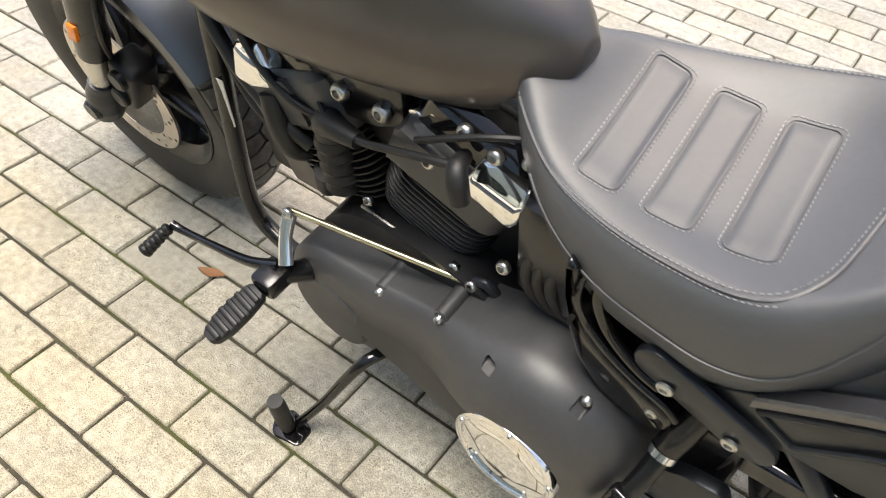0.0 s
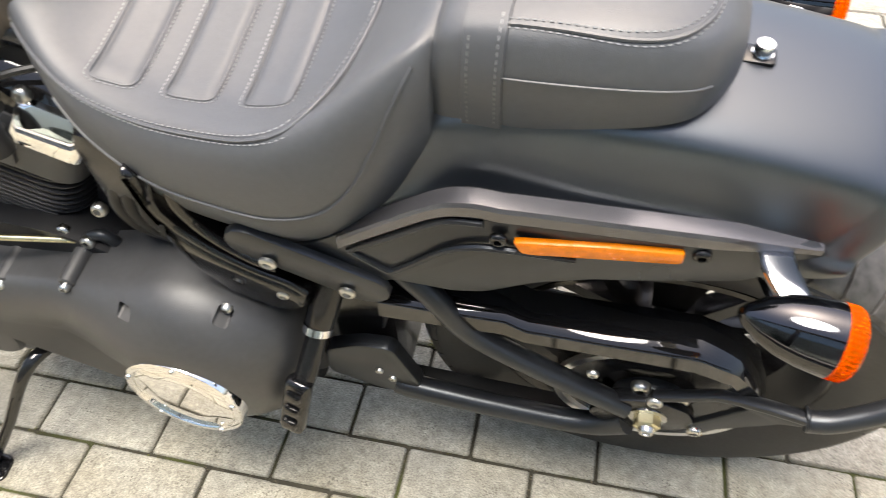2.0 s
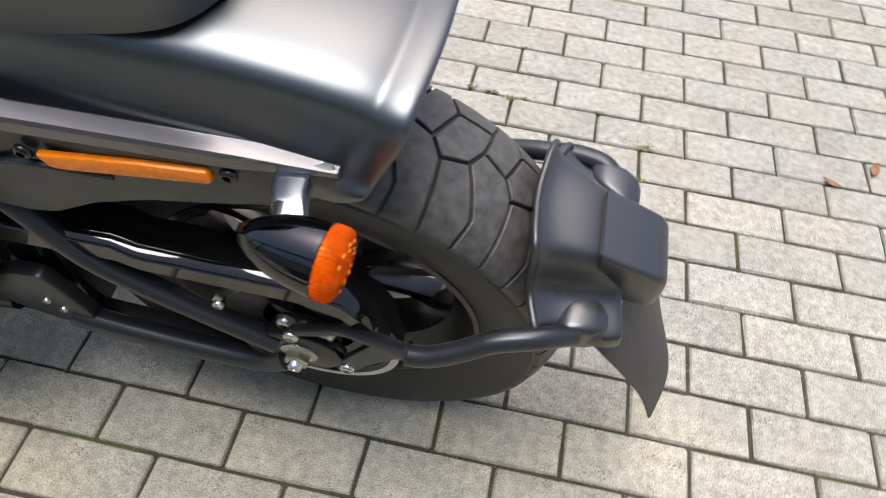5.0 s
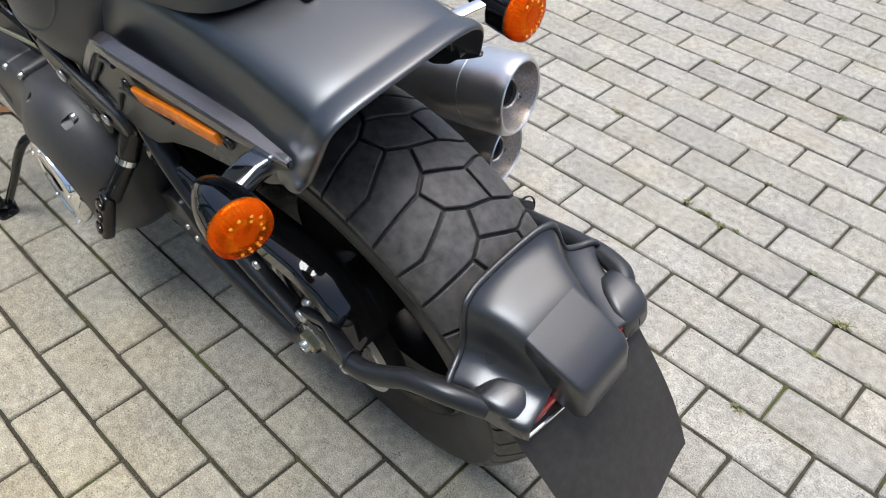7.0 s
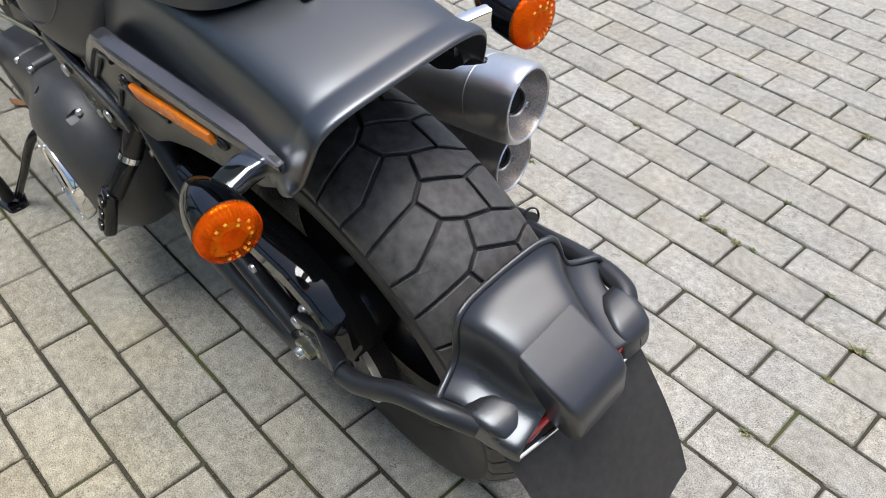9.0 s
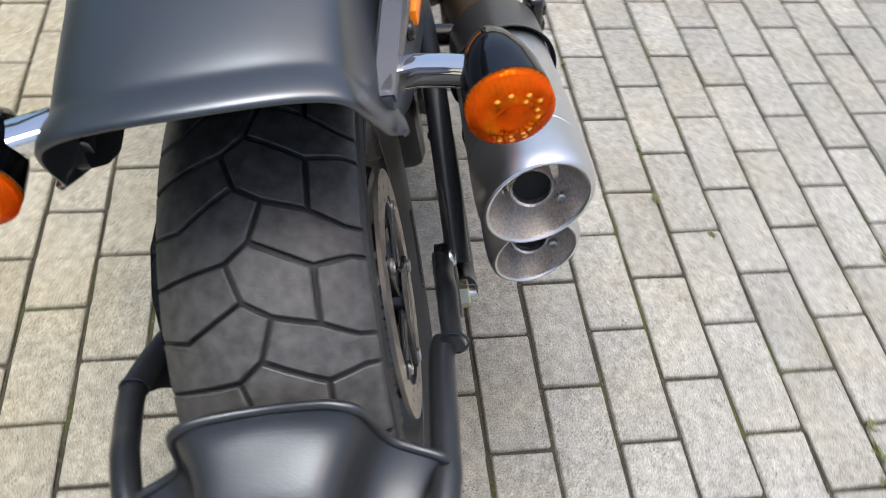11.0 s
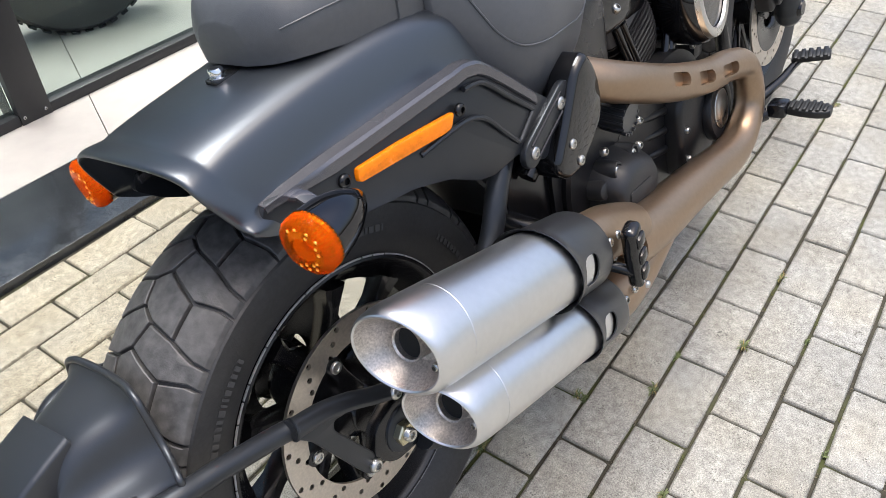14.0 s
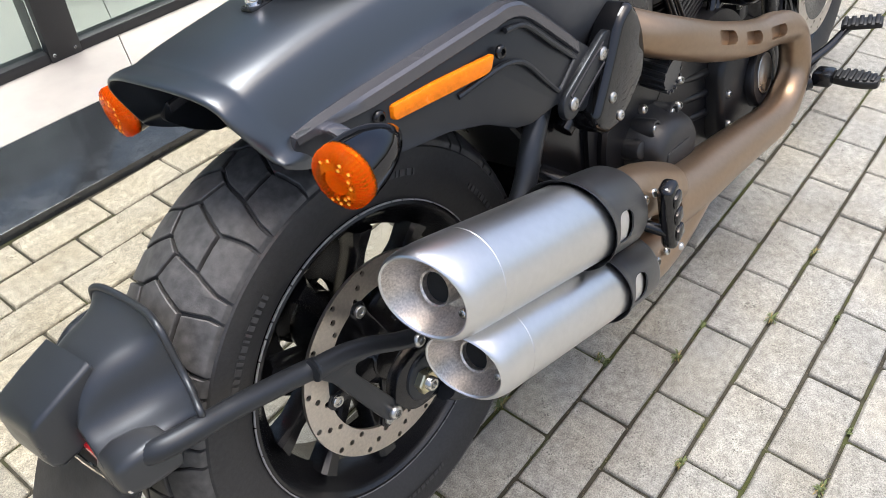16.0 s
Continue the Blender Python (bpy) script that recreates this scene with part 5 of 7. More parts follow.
# swingarm, belt guard and axle, left
for s in (1, -1):
    add("swingarm_upper", M_STRUT, lambda bm: tube(bm, [(0.385, s * 0.10, 0.600), (0.33, s * 0.128, 0.578), (0.275, s * 0.142, 0.53), (0.225, s * 0.147, 0.462), (0.13, s * 0.147, 0.395), (0.03, s * 0.146, 0.335)], 0.017, 12, 8, 0.8), None, "black swingarm tube")
    add("swingarm_lower", M_STRUT, lambda bm: tube(bm, [(0.33, s * 0.140, 0.252), (0.30, s * 0.144, 0.250), (0.18, s * 0.146, 0.248), (0.07, s * 0.146, 0.254), (0.02, s * 0.146, 0.29)], [0.020, 0.0175, 0.0165, 0.0165, 0.018], 14), None, "black swingarm tube")
    add("pivot_bracket", M_STRUT, lambda bm: slab(bm, rounded([(0.375, 0.365), (0.330, 0.372), (0.296, 0.272), (0.305, 0.230), (0.36, 0.232), (0.43, 0.258), (0.425, 0.33)], 0.014), 0.02, lambda a, b, c: Vector((a, s * (0.130 + c), b)), 0.004), None, "black swingarm pivot bracket")
    screws("pivot_screw", M_STEEL, [((0.352, s * 0.150, 0.300), (0, s, 0)), ((0.335, s * 0.150, 0.282), (0, s, 0))], None, "small plated screw", 0.0055, 0.005)
    # the right axle end sits further in
    IN, AX = (0.0, 0.0) if s > 0 else (0.012, -0.010)
    add("axle_plate", M_DARK, lambda bm: slab(bm, rounded([(0.075, 0.300), (0.05, 0.355), (0.0, 0.375), (-0.045, 0.36), (-0.06, 0.32), (-0.03, 0.285), (0.04, 0.275)], 0.015), 0.018, lambda a, b, c: Vector((a, s * (0.132 - IN + c), b)), 0.003), None, "black axle carrier plate")
    add("axle_washer", M_STEEL, lambda bm: lathe(bm, [(0, 0.024), (0.004, 0.024), (0.004, 0.0)], (AX, s * (0.148 - IN), 0.328), (0, s, 0), 24), None, "steel axle washer")
    add("axle_nut", M_OLIVE, lambda bm: lathe(bm, [(0.0, 0.0170), (0.012, 0.0170), (0.014, 0.015), (0.014, 0.010)], (AX, s * (0.152 - IN), 0.328), (0, s, 0), 6), None, "plated axle nut")
    add("axle_end", M_STEEL, lambda bm: lathe(bm, [(0.0, 0.0095), (0.020, 0.0095), (0.022, 0.008), (0.022, 0.005), (0.018, 0.004), (0.018, 0)], (AX, s * (0.152 - IN), 0.328), (0, s, 0), 20), None, "threaded axle end")
add("belt_guard", M_GLOSS, lambda bm: rings(bm, [[(x, y, z) for y, z in ((0.095, zt - 0.004), (0.105, zt), (0.140, zt), (0.150, zt - 0.006), (0.152, zb), (0.146, zb), (0.144, zt - 0.012), (0.095, zt - 0.012))] for x, zt, zb in ((0.335, 0.505, 0.470), (0.27, 0.508, 0.475), (0.19, 0.514, 0.484), (0.165, 0.500, 0.474), (0.08, 0.505, 0.478), (-0.02, 0.512, 0.482), (-0.065, 0.495, 0.466), (-0.095, 0.462, 0.43), (-0.115, 0.42, 0.40))]), None, "gloss black drive belt guard")
add("drive_belt", M_PEG, lambda bm: (lathe(bm, [(-0.014, 0.116), (-0.014, 0.121), (0.014, 0.121), (0.014, 0.116)], (0, 0.108, AXLE_Z), (0, 1, 0), 60), box(bm, (-0.005, 0.094, 0.446), (0.62, 0.122, 0.450)), box(bm, (-0.005, 0.094, 0.206), (0.62, 0.122, 0.210))), None, "black toothed drive belt")
add("pulley_edge", M_MUFFLER, lambda bm: lathe(bm, [(0.010, 0.1225), (0.018, 0.1225), (0.018, 0.113), (0.010, 0.112)], (0, 0.108, AXLE_Z), (0, 1, 0), 60, True), rear_wheel, "pale alloy pulley edge")
add("rear_sprocket", M_DARK, lambda bm: lathe(bm, [(-0.016, 0.06), (-0.016, 0.122), (0.015, 0.122), (0.015, 0.114), (0.006, 0.11), (0.006, 0.06)], (0, 0.108, AXLE_Z), (0, 1, 0), 60), rear_wheel, "black belt pulley")
screws("pulley_bolt", M_STEEL, [((0.018, 0.128, 0.372), (0, 1, 0)), ((-0.032, 0.128, 0.360), (0, 1, 0)), ((-0.05, 0.128, 0.30), (0, 1, 0))], rear_wheel, "flanged steel bolt", 0.012, 0.012)
screws("guard_screw", M_STEEL, [((0.082, 0.152, 0.431), (0, 1, 0)), ((0.377, 0.13, 0.345), (0, 1, 0))], None, "plated screw", 0.007, 0.006)
FORK_LEG = [(-0.153, 0.452), (-0.131, 0.424), (-0.082, 0.321), (-0.072, 0.304), (-0.058, 0.298), (-0.048, 0.308), (-0.052, 0.323), (-0.098, 0.410), (-0.094, 0.422), (-0.076, 0.416), (-0.062, 0.418), (-0.072, 0.440), (-0.146, 0.462)]
for s in (1, -1):
    yb = 0.142 if s > 0 else 0.128
    fork_leg = add("stay_bracket", M_STRUT, lambda bm: slab(bm, rounded(FORK_LEG, 0.006, 3), 0.008, lambda a, b, c: Vector((a, s * (yb - 0.001 + c + max(0.0, -0.09 - a) * (0.45 if s > 0 else 0.1)), b)), 0.002), None, "black forked mudguard bracket")
    add("bracket_arm", M_STRUT, lambda bm: tube(bm, [(-0.150, s * (yb + (0.028 if s > 0 else 0.008)), 0.460), (-0.105, s * (yb + (0.016 if s > 0 else 0.006)), 0.446), (-0.066, s * (yb + 0.006), 0.428), (-0.030, s * (yb + 0.004), 0.404), (0.001, s * (yb + 0.003), 0.386)], [0.0128, 0.0125, 0.0120, 0.0120, 0.0125], 14, 8, 0.62), fork_leg)
    add("arm_ring", M_STRUT, lambda bm: lathe(bm, [(-0.002, 0.0125), (-0.001, 0.0142), (0.001, 0.0142), (0.002, 0.0125)], (-0.147, s * (yb + (0.027 if s > 0 else 0.008)), 0.459), (-0.93, s * -0.1, 0.3), 24), fork_leg)
    screws("bracket_bolt", M_STEEL, [((0.002, s * (yb + 0.010), 0.385), (0, s, 0)), ((-0.061, s * (yb + 0.007), 0.312), (0, s, 0))], fork_leg, "plated button bolt", 0.0098, 0.007)
    add("axle_boss", M_STRUT, lambda bm: lathe(bm, [(-0.02, 0.046), (-0.004, 0.045), (0.0, 0.042), (0.0, 0.036), (0.004, 0.035), (0.006, 0.032), (0.006, 0.0)], (0, s * 0.137, 0.326), (0, s, 0), 40), None, "black round axle carrier boss")

# side stand
stand = add("stand_leg", M_GLOSS, lambda bm: tube(bm, [(0.83, 0.16, 0.24), (0.852, 0.235, 0.262), (0.905, 0.30, 0.16), (0.945, 0.335, 0.092)], [0.012, 0.010, 0.0085, 0.0085], 12), None, "black side stand leg")
add("stand_foot", M_GLOSS, lambda bm: slab(bm, rounded([(-0.03, -0.022), (0.028, -0.03), (0.04, 0.0), (0.02, 0.028), (-0.035, 0.018)], 0.012), 0.012, lambda a, b, c: Vector((0.955 + a, 0.350 + b, 0.072 + b * 0.2 + c - 0.004)), 0.004), stand, "polished stand foot")
add("stand_pad", M_PEG, lambda bm: tube(bm, [(0.958, 0.352, 0.090), (0.956, 0.352, 0.130), (0.953, 0.352, 0.175), (0.952, 0.352, 0.200)], [0.013, 0.0145, 0.0145, 0.013], 14), stand, "black rubber stand tab")

# rider's left peg and gear lever
peg_arm = add("peg_mount", M_DARK, lambda bm: tube(bm, [(0.95, 0.10, 0.30), (0.965, 0.18, 0.36), (0.985, 0.235, 0.395), (0.99, 0.262, 0.398)], [0.02, 0.019, 0.017, 0.014], 12), None, "black footpeg mount")


def rubber_peg(bm, a, b, r=0.016, n=8):
    a, b = Vector(a), Vector(b)
    pts, rad = [], []
    for k in range(n):
        for f, rr in ((0.05, 0.8), (0.25, 1.0), (0.75, 1.0), (0.95, 0.8)):
            pts.append(a.lerp(b, (k + f) / n))
            rad.append(r * rr * (0.85 + 0.2 * (k / n)))
    tube(bm, pts, rad, 14, 1)


def footpeg(arm_ob, m, k):
    """A flat tapered rubber peg with cross ribs."""
    pad = add("peg_rubber", M_PEG, lambda bm: rings(bm, [[m @ Vector((x * k, a, b)) for a, b in rounded([(-w, -0.010), (w, -0.010), (w, 0.008), (-w, 0.008)], 0.006, 3)] for x, w in ((0.0, 0.012), (0.004, 0.017), (0.03, 0.021), (0.06, 0.021), (0.080, 0.016), (0.086, 0.010))]), arm_ob, "tapered rubber footpeg")
    for q, w in enumerate((0.016, 0.019, 0.020, 0.020, 0.018, 0.014)):
        add("peg_rib", M_PEG, lambda bm: box(bm, ((0.006 + 0.0130 * q) * k, -w, 0.004), ((0.0142 + 0.0130 * q) * k, w, 0.0125), 0.003, m), pad)


footpeg(peg_arm, axis_m((0.995, 0.275, 0.392), Vector((0.020, 0.097, -0.030)), (-0.10, 0.28, 1)), 1.16)
add("peg_knuckle", M_DARK, lambda bm: box(bm, (0.97, 0.225, 0.378), (1.012, 0.275, 0.415), 0.008), peg_arm)
lever = add("gear_lever", M_GLOSS, lambda bm: tube(bm, [(0.985, 0.235, 0.412), (1.045, 0.25, 0.395), (1.12, 0.256, 0.380), (1.19, 0.258, 0.362), (1.218, 0.262, 0.366)], [0.012, 0.008, 0.0065, 0.0065, 0.008], 10), None, "black gear lever")
add("lever_rubber", M_PEG, lambda bm: rubber_peg(bm, (1.219, 0.268, 0.364), (1.238, 0.318, 0.337), 0.0125, 6), lever, "ribbed rubber gear peg")
link = add("gear_linkage", M_CHROME, lambda bm: tube(bm, [(0.972, 0.232, 0.425), (0.985, 0.21, 0.455), (0.992, 0.185, 0.482)], [0.011, 0.0095, 0.011], 10, 6, 0.6), None, "chrome gear link arm")
add("shift_rod", M_OLIVE, lambda bm: tube(bm, [(0.992, 0.182, 0.484), (0.93, 0.170, 0.482), (0.80, 0.144, 0.476), (0.718, 0.128, 0.472)], 0.0045, 10), link, "yellow-plated shift rod")
screws("rod_end", M_STEEL, [((0.716, 0.128, 0.472), (0, 1, 0.3)), ((0.992, 0.186, 0.484), (0, 1, 0.3))], link, "plated rod end", 0.009, 0.009)
add("shift_arm", M_STRUT, lambda bm: tube(bm, [(0.716, 0.122, 0.474), (0.700, 0.120, 0.478), (0.686, 0.118, 0.462), (0.683, 0.11, 0.43)], 0.008, 10), link)

# ---- engine ----
engine = empty("engine", bike)
engine["label"] = "black finned V-twin engine with chrome covers"
CRANK = Vector((0.875, 0.0, 0.335))


def block_ring(c, ax, u, w, d, r, n=6):
    """A rounded rectangle round the cylinder's axis."""
    v = Vector((0, 1, 0))
    return [c + u * a + v * b for a, b in rounded([(-w, -d), (w, -d), (w, d), (-w, d)], r, n)]


for tilt, name in ((-22.5, "rear"), (22.5, "front")):
    a = radians(tilt)
    ax = Vector((math.sin(a), 0, math.cos(a)))
    u = Vector((math.cos(a), 0, -math.sin(a)))
    mid = CRANK + u * (0.008 if tilt < 0 else 0.02)
    cyl = add("cylinder", M_ENGINE, lambda bm: rings(bm, [block_ring(mid + ax * h, ax, u, 0.072, 0.090, 0.05) for h in (0.10, 0.30)]), engine, "black cylinder")
    for k in range(10):
        h = 0.158 + 0.0112 * k
        grow = 0.004 * math.sin(k * 0.35)
        add("fin", M_ENGINE, lambda bm: rings(bm, [block_ring(mid + ax * (h + dh), ax, u, 0.084 + grow - e, 0.108 + grow - e, 0.05 - e, 6) for dh, e in ((0.0, 0.003), (0.0012, 0.0), (0.0040, 0.0), (0.0052, 0.003))]), cyl)
    head = add("cylinder_head", M_WRINKLE, lambda bm: rings(bm, [block_ring(mid + ax * h, ax, u, w, d, 0.035, 6) for h, w, d in ((0.268, 0.078, 0.100), (0.274, 0.088, 0.111), (0.330, 0.088, 0.113), (0.352, 0.085, 0.110), (0.362, 0.076, 0.100))]), engine, "smooth black cylinder head")
    add("head_facet", M_WRINKLE, lambda bm: rings(bm, [[mid + ax * h + u * (o + w * b) + Vector((0, y, 0)) for b, y in ((-1, 0.08), (-0.94, 0.117), (0.94, 0.119), (1, 0.08))] for h, o, w in ((0.285, 0.032, 0.050), (0.292, 0.032, 0.053), (0.345, 0.032, 0.053), (0.355, 0.032, 0.046))]), head)
    so = -1 if tilt < 0 else 1
    base = add("rocker_base", M_CHROME, lambda bm: rings(bm, [[mid + ax * h + u * so * (0.056 + a) + Vector((0, b if b > 0 else b * 0.6, 0)) for a, b in rounded([(-w, -d), (w, -d), (w, d), (-w, d)], 0.012, 4)] for h, w, d in ((0.338, 0.034, 0.108), (0.345, 0.038, 0.119), (0.362, 0.040, 0.120), (0.392, 0.036, 0.106), (0.398, 0.030, 0.100))]), head, "chrome rocker box base")
    add("rocker_cover", M_GLOSS, lambda bm: rings(bm, [block_ring(mid + ax * h, ax, u, w, d, 0.028) for h, w, d in ((0.360, 0.080, 0.098), (0.398, 0.078, 0.092), (0.412, 0.064, 0.076), (0.418, 0.045, 0.055))]), head, "black rocker cover")
    for sx in (-1, 1):
        for sy in (-1, 1):
            add("rocker_screw", M_STEEL, lambda bm: bolt(bm, mid + ax * 0.400 + u * sx * 0.060 + Vector((0, sy * 0.076, 0)), ax, 0.0075, 0.01), head, "plated cap screw")
add("crankcase", M_ENGINE, lambda bm: rings(bm, [[(x, y, z) for x, z in rounded([(0.62, 0.20), (0.98, 0.17), (1.03, 0.30), (0.98, 0.44), (0.90, 0.49), (0.74, 0.49), (0.62, 0.42)], 0.05, 5)] for y in (-0.135, -0.12, 0.12, 0.135)]), engine, "black crankcase")
add("gearbox", M_ENGINE, lambda bm: rings(bm, [[(x, y, z) for x, z in rounded([(0.44, 0.20), (0.66, 0.20), (0.66, 0.46), (0.44, 0.48)], 0.04, 5)] for y in (-0.12, 0.13)]), engine, "black gearbox case")
# solid dark block added in the gap, in place of deep shade
add("engine_shade", M_ENGINE, lambda bm: box(bm, (0.68, -0.065, 0.42), (1.10, 0.070, 0.745), 0.02), engine, "added dark block standing for shade between the cylinders")

# left details over the cylinders
add("engine_mount", M_DARK, lambda bm: slab(bm, rounded([(0.83, 0.745), (1.02, 0.745), (1.0, 0.66), (0.95, 0.630), (0.88, 0.640), (0.83, 0.67)], 0.012), 0.020, lambda a, b, c: Vector((a, 0.076 + c, b)), 0.003), engine, "black top engine mount")
screws("mount_bolt", M_STEEL, [((0.859, 0.098, 0.682), (0, 1, 0.2)), ((0.926, 0.098, 0.680), (0, 1, 0.2))], engine, "plated bolt", 0.0125, 0.012)
screws("head_bolt", M_STEEL, [((0.736, 0.098, 0.723), (0, 1, 0.3)), ((0.696, 0.098, 0.708), (0, 1, 0.3)), ((0.780, 0.112, 0.660), (0, 1, 0.3)), ((0.748, 0.122, 0.480), (0, 1, 0.3)), ((0.669, 0.122, 0.549), (0, 1, 0.3))], engine, "plated bolt", 0.0095, 0.010)
for o in (0.0, 0.026):
    add("chrome_louvre", M_CHROME, lambda bm: slab(bm, rounded([(0.826 - o, 0.700 + o * 0.4), (0.812 - o, 0.708 + o * 0.4), (0.770 - o, 0.668 + o * 0.4), (0.776 - o, 0.650 + o * 0.4), (0.800 - o, 0.652 + o * 0.4)], 0.005), 0.012, lambda a, b, c: Vector((a, 0.082 + c, b)), 0.003), engine, "chrome rocker louvre")
plug = add("plug_cap", M_PEG, lambda bm: tube(bm, [(0.735, 0.105, 0.690), (0.726, 0.130, 0.700), (0.718, 0.142, 0.690), (0.712, 0.146, 0.668)], [0.009, 0.012, 0.0135, 0.0125], 12), engine, "black spark plug cap")
add("plug_lead", M_PEG, lambda bm: tube(bm, [(0.728, 0.13, 0.700), (0.765, 0.132, 0.690), (0.82, 0.130, 0.668), (0.875, 0.130, 0.650), (0.93, 0.125, 0.648), (0.96, 0.11, 0.65)], 0.0052, 8), plug)
add("cable", M_PEG, lambda bm: tube(bm, [(0.665, 0.08, 0.735), (0.70, 0.10, 0.735), (0.745, 0.112, 0.718), (0.790, 0.115, 0.690), (0.82, 0.11, 0.672)], 0.0042, 8), engine, "black cable")
boot = add("rubber_boot", M_PEG, lambda bm: tube(bm, [(0.952, 0.108, 0.60 - 0.011 * k) for k in range(10)], [0.028 if k % 2 else 0.0235 for k in range(10)], 18, 2), engine, "ribbed black rubber boot")
add("boot_elbow", M_PEG, lambda bm: tube(bm, [(0.952, 0.108, 0.605), (0.945, 0.116, 0.630), (0.918, 0.124, 0.640), (0.880, 0.128, 0.645)], [0.024, 0.021, 0.016, 0.011], 14), boot)
regulator = add("cast_bracket", M_TANK, lambda bm: slab(bm, rounded([(1.118, 0.470), (1.075, 0.505), (1.020, 0.520), (1.010, 0.470), (1.030, 0.398), (1.095, 0.395)], 0.008), 0.02, lambda a, b, c: Vector((a, 0.072 + c, b)), 0.003), None, "grey cast bracket plate")
# black disc on the plate, coloured like the shade inside a hole
add("plate_hole", M_HOLE_SHADE, lambda bm: lathe(bm, [(0, 0.009), (0.0015, 0.008), (0.0015, 0)], (1.070, 0.092, 0.478), (0, 1, 0), 16), regulator)
add("plate_stem", M_PEG, lambda bm: tube(bm, [(1.02, 0.085, 0.43), (1.0, 0.10, 0.46), (0.985, 0.108, 0.505)], 0.02, 14), regulator)
for x, z in ((1.027, 0.668), (1.10, 0.640)):
    add("chrome_cap", M_CHROME, lambda bm: slab(bm, rounded([(-0.030, -0.014), (0.026, -0.018), (0.032, 0.012), (-0.026, 0.018)], 0.008), 0.014, lambda a, b, c: Vector((x + a, 0.078 + c, z + b - 0.2 * c)), 0.005), engine, "chrome cover piece")
for k, pts in enumerate(([(1.20, 0.06, 0.76), (1.18, 0.088, 0.69), (1.13, 0.105, 0.635), (1.075, 0.115, 0.600), (1.03, 0.118, 0.575), (1.0, 0.112, 0.55)], [(1.22, 0.05, 0.74), (1.19, 0.080, 0.65), (1.14, 0.10, 0.590), (1.10, 0.108, 0.555), (1.06, 0.105, 0.53)], [(1.17, 0.06, 0.77), (1.12, 0.09, 0.71), (1.07, 0.108, 0.665), (1.01, 0.118, 0.640), (0.97, 0.112, 0.625)])):
    add("wiring", M_PEG, lambda bm: tube(bm, pts, (0.011, 0.008, 0.007)[k], 10), None, "black wiring loom")
add("front_hose", M_PEG, lambda bm: tube(bm, [(1.055, 0.112, 0.62), (1.04, 0.125, 0.575), (1.03, 0.12, 0.535), (1.02, 0.10, 0.52)], 0.017, 12), engine, "black rubber hose")
add("bracket_blade", M_STEEL, lambda bm: tube(bm, [(0.912, 0.118, 0.486), (0.875, 0.122, 0.488), (0.840, 0.122, 0.484)], 0.006, 8, 6, 0.6), engine, "grey steel bracket")
screws("case_bolt", M_STEEL, [((0.945, 0.115, 0.492), (0, 1, 0.4)), ((0.895, 0.118, 0.512), (0, 1, 0.4))], engine, "plated bolt", 0.008, 0.009)
add("oil_cooler", M_ENGINE, lambda bm: box(bm, (1.13, -0.07, 0.36), (1.18, 0.07, 0.74), 0.012), None, "black oil cooler")

# right side of the engine
side_box = add("rocker_side", M_GLOSS, lambda bm: slab(bm, rounded([(0.630, 0.625), (0.660, 0.598), (0.80, 0.598), (0.838, 0.650), (0.80, 0.72), (0.66, 0.72)], 0.014), 0.05, lambda a, b, c: Vector((a, -0.070 - c, b)), 0.010), engine, "gloss black rocker cover side")
add("gasket_edge", M_STEEL, lambda bm: slab(bm, rounded([(0.626, 0.618), (0.655, 0.588), (0.806, 0.588), (0.842, 0.640), (0.80, 0.70), (0.66, 0.70)], 0.014), 0.022, lambda a, b, c: Vector((a, -0.076 - c, b - 0.004)), 0.003), side_box, "bare alloy gasket edge")
screws("rocker_bolt", M_STEEL, [((0.692, -0.118, 0.632), (0, -0.7, 0.7)), ((0.780, -0.118, 0.632), (0, -0.7, 0.7))], side_box, "plated cap screw", 0.0085, 0.010)
cam = add("cam_cover", M_ENGINE, lambda bm: rings(bm, [[(0.925 + (x - 0.925) * f, y, 0.335 + (z - 0.335) * f) for x, z in rounded([(0.82, 0.245), (0.95, 0.225), (1.02, 0.28), (1.03, 0.38), (0.97, 0.44), (0.86, 0.445), (0.82, 0.40)], 0.035, 5)] for y, f in ((-0.12, 1.0), (-0.155, 1.0), (-0.163, 0.97), (-0.168, 0.90))]), engine, "matte black cam cover")
add("timer_cover", M_ENGINE, lambda bm: lathe(bm, [(0, 0.066), (0.012, 0.066), (0.018, 0.062), (0.018, 0.044), (0.015, 0.042), (0.015, 0)], (0.985, -0.165, 0.325), (0.05, -0.98, 0.1), 40), cam, "black round timer cover")
add("medallion", M_STEEL, lambda bm: lathe(bm, [(0, 0.040), (0.002, 0.040), (0.003, 0.038), (0.002, 0.034), (0.002, 0.022), (0.003, 0.020), (0.003, 0)], (0.986, -0.181, 0.327), (0.05, -0.98, 0.1), 40), cam, "plain silver medallion")
screws("cover_screw", M_STEEL, [((0.843, -0.166, 0.345), (0, -1, 0)), ((0.847, -0.166, 0.281), (0, -1, 0)), ((0.86, -0.166, 0.415), (0, -1, 0))], cam, "plated cap screw", 0.007, 0.009)
GEAR = rounded([(0.520, 0.350), (0.545, 0.312), (0.615, 0.292), (0.682, 0.308), (0.700, 0.350), (0.680, 0.395), (0.610, 0.428), (0.552, 0.428), (0.522, 0.398)], 0.026, 4)
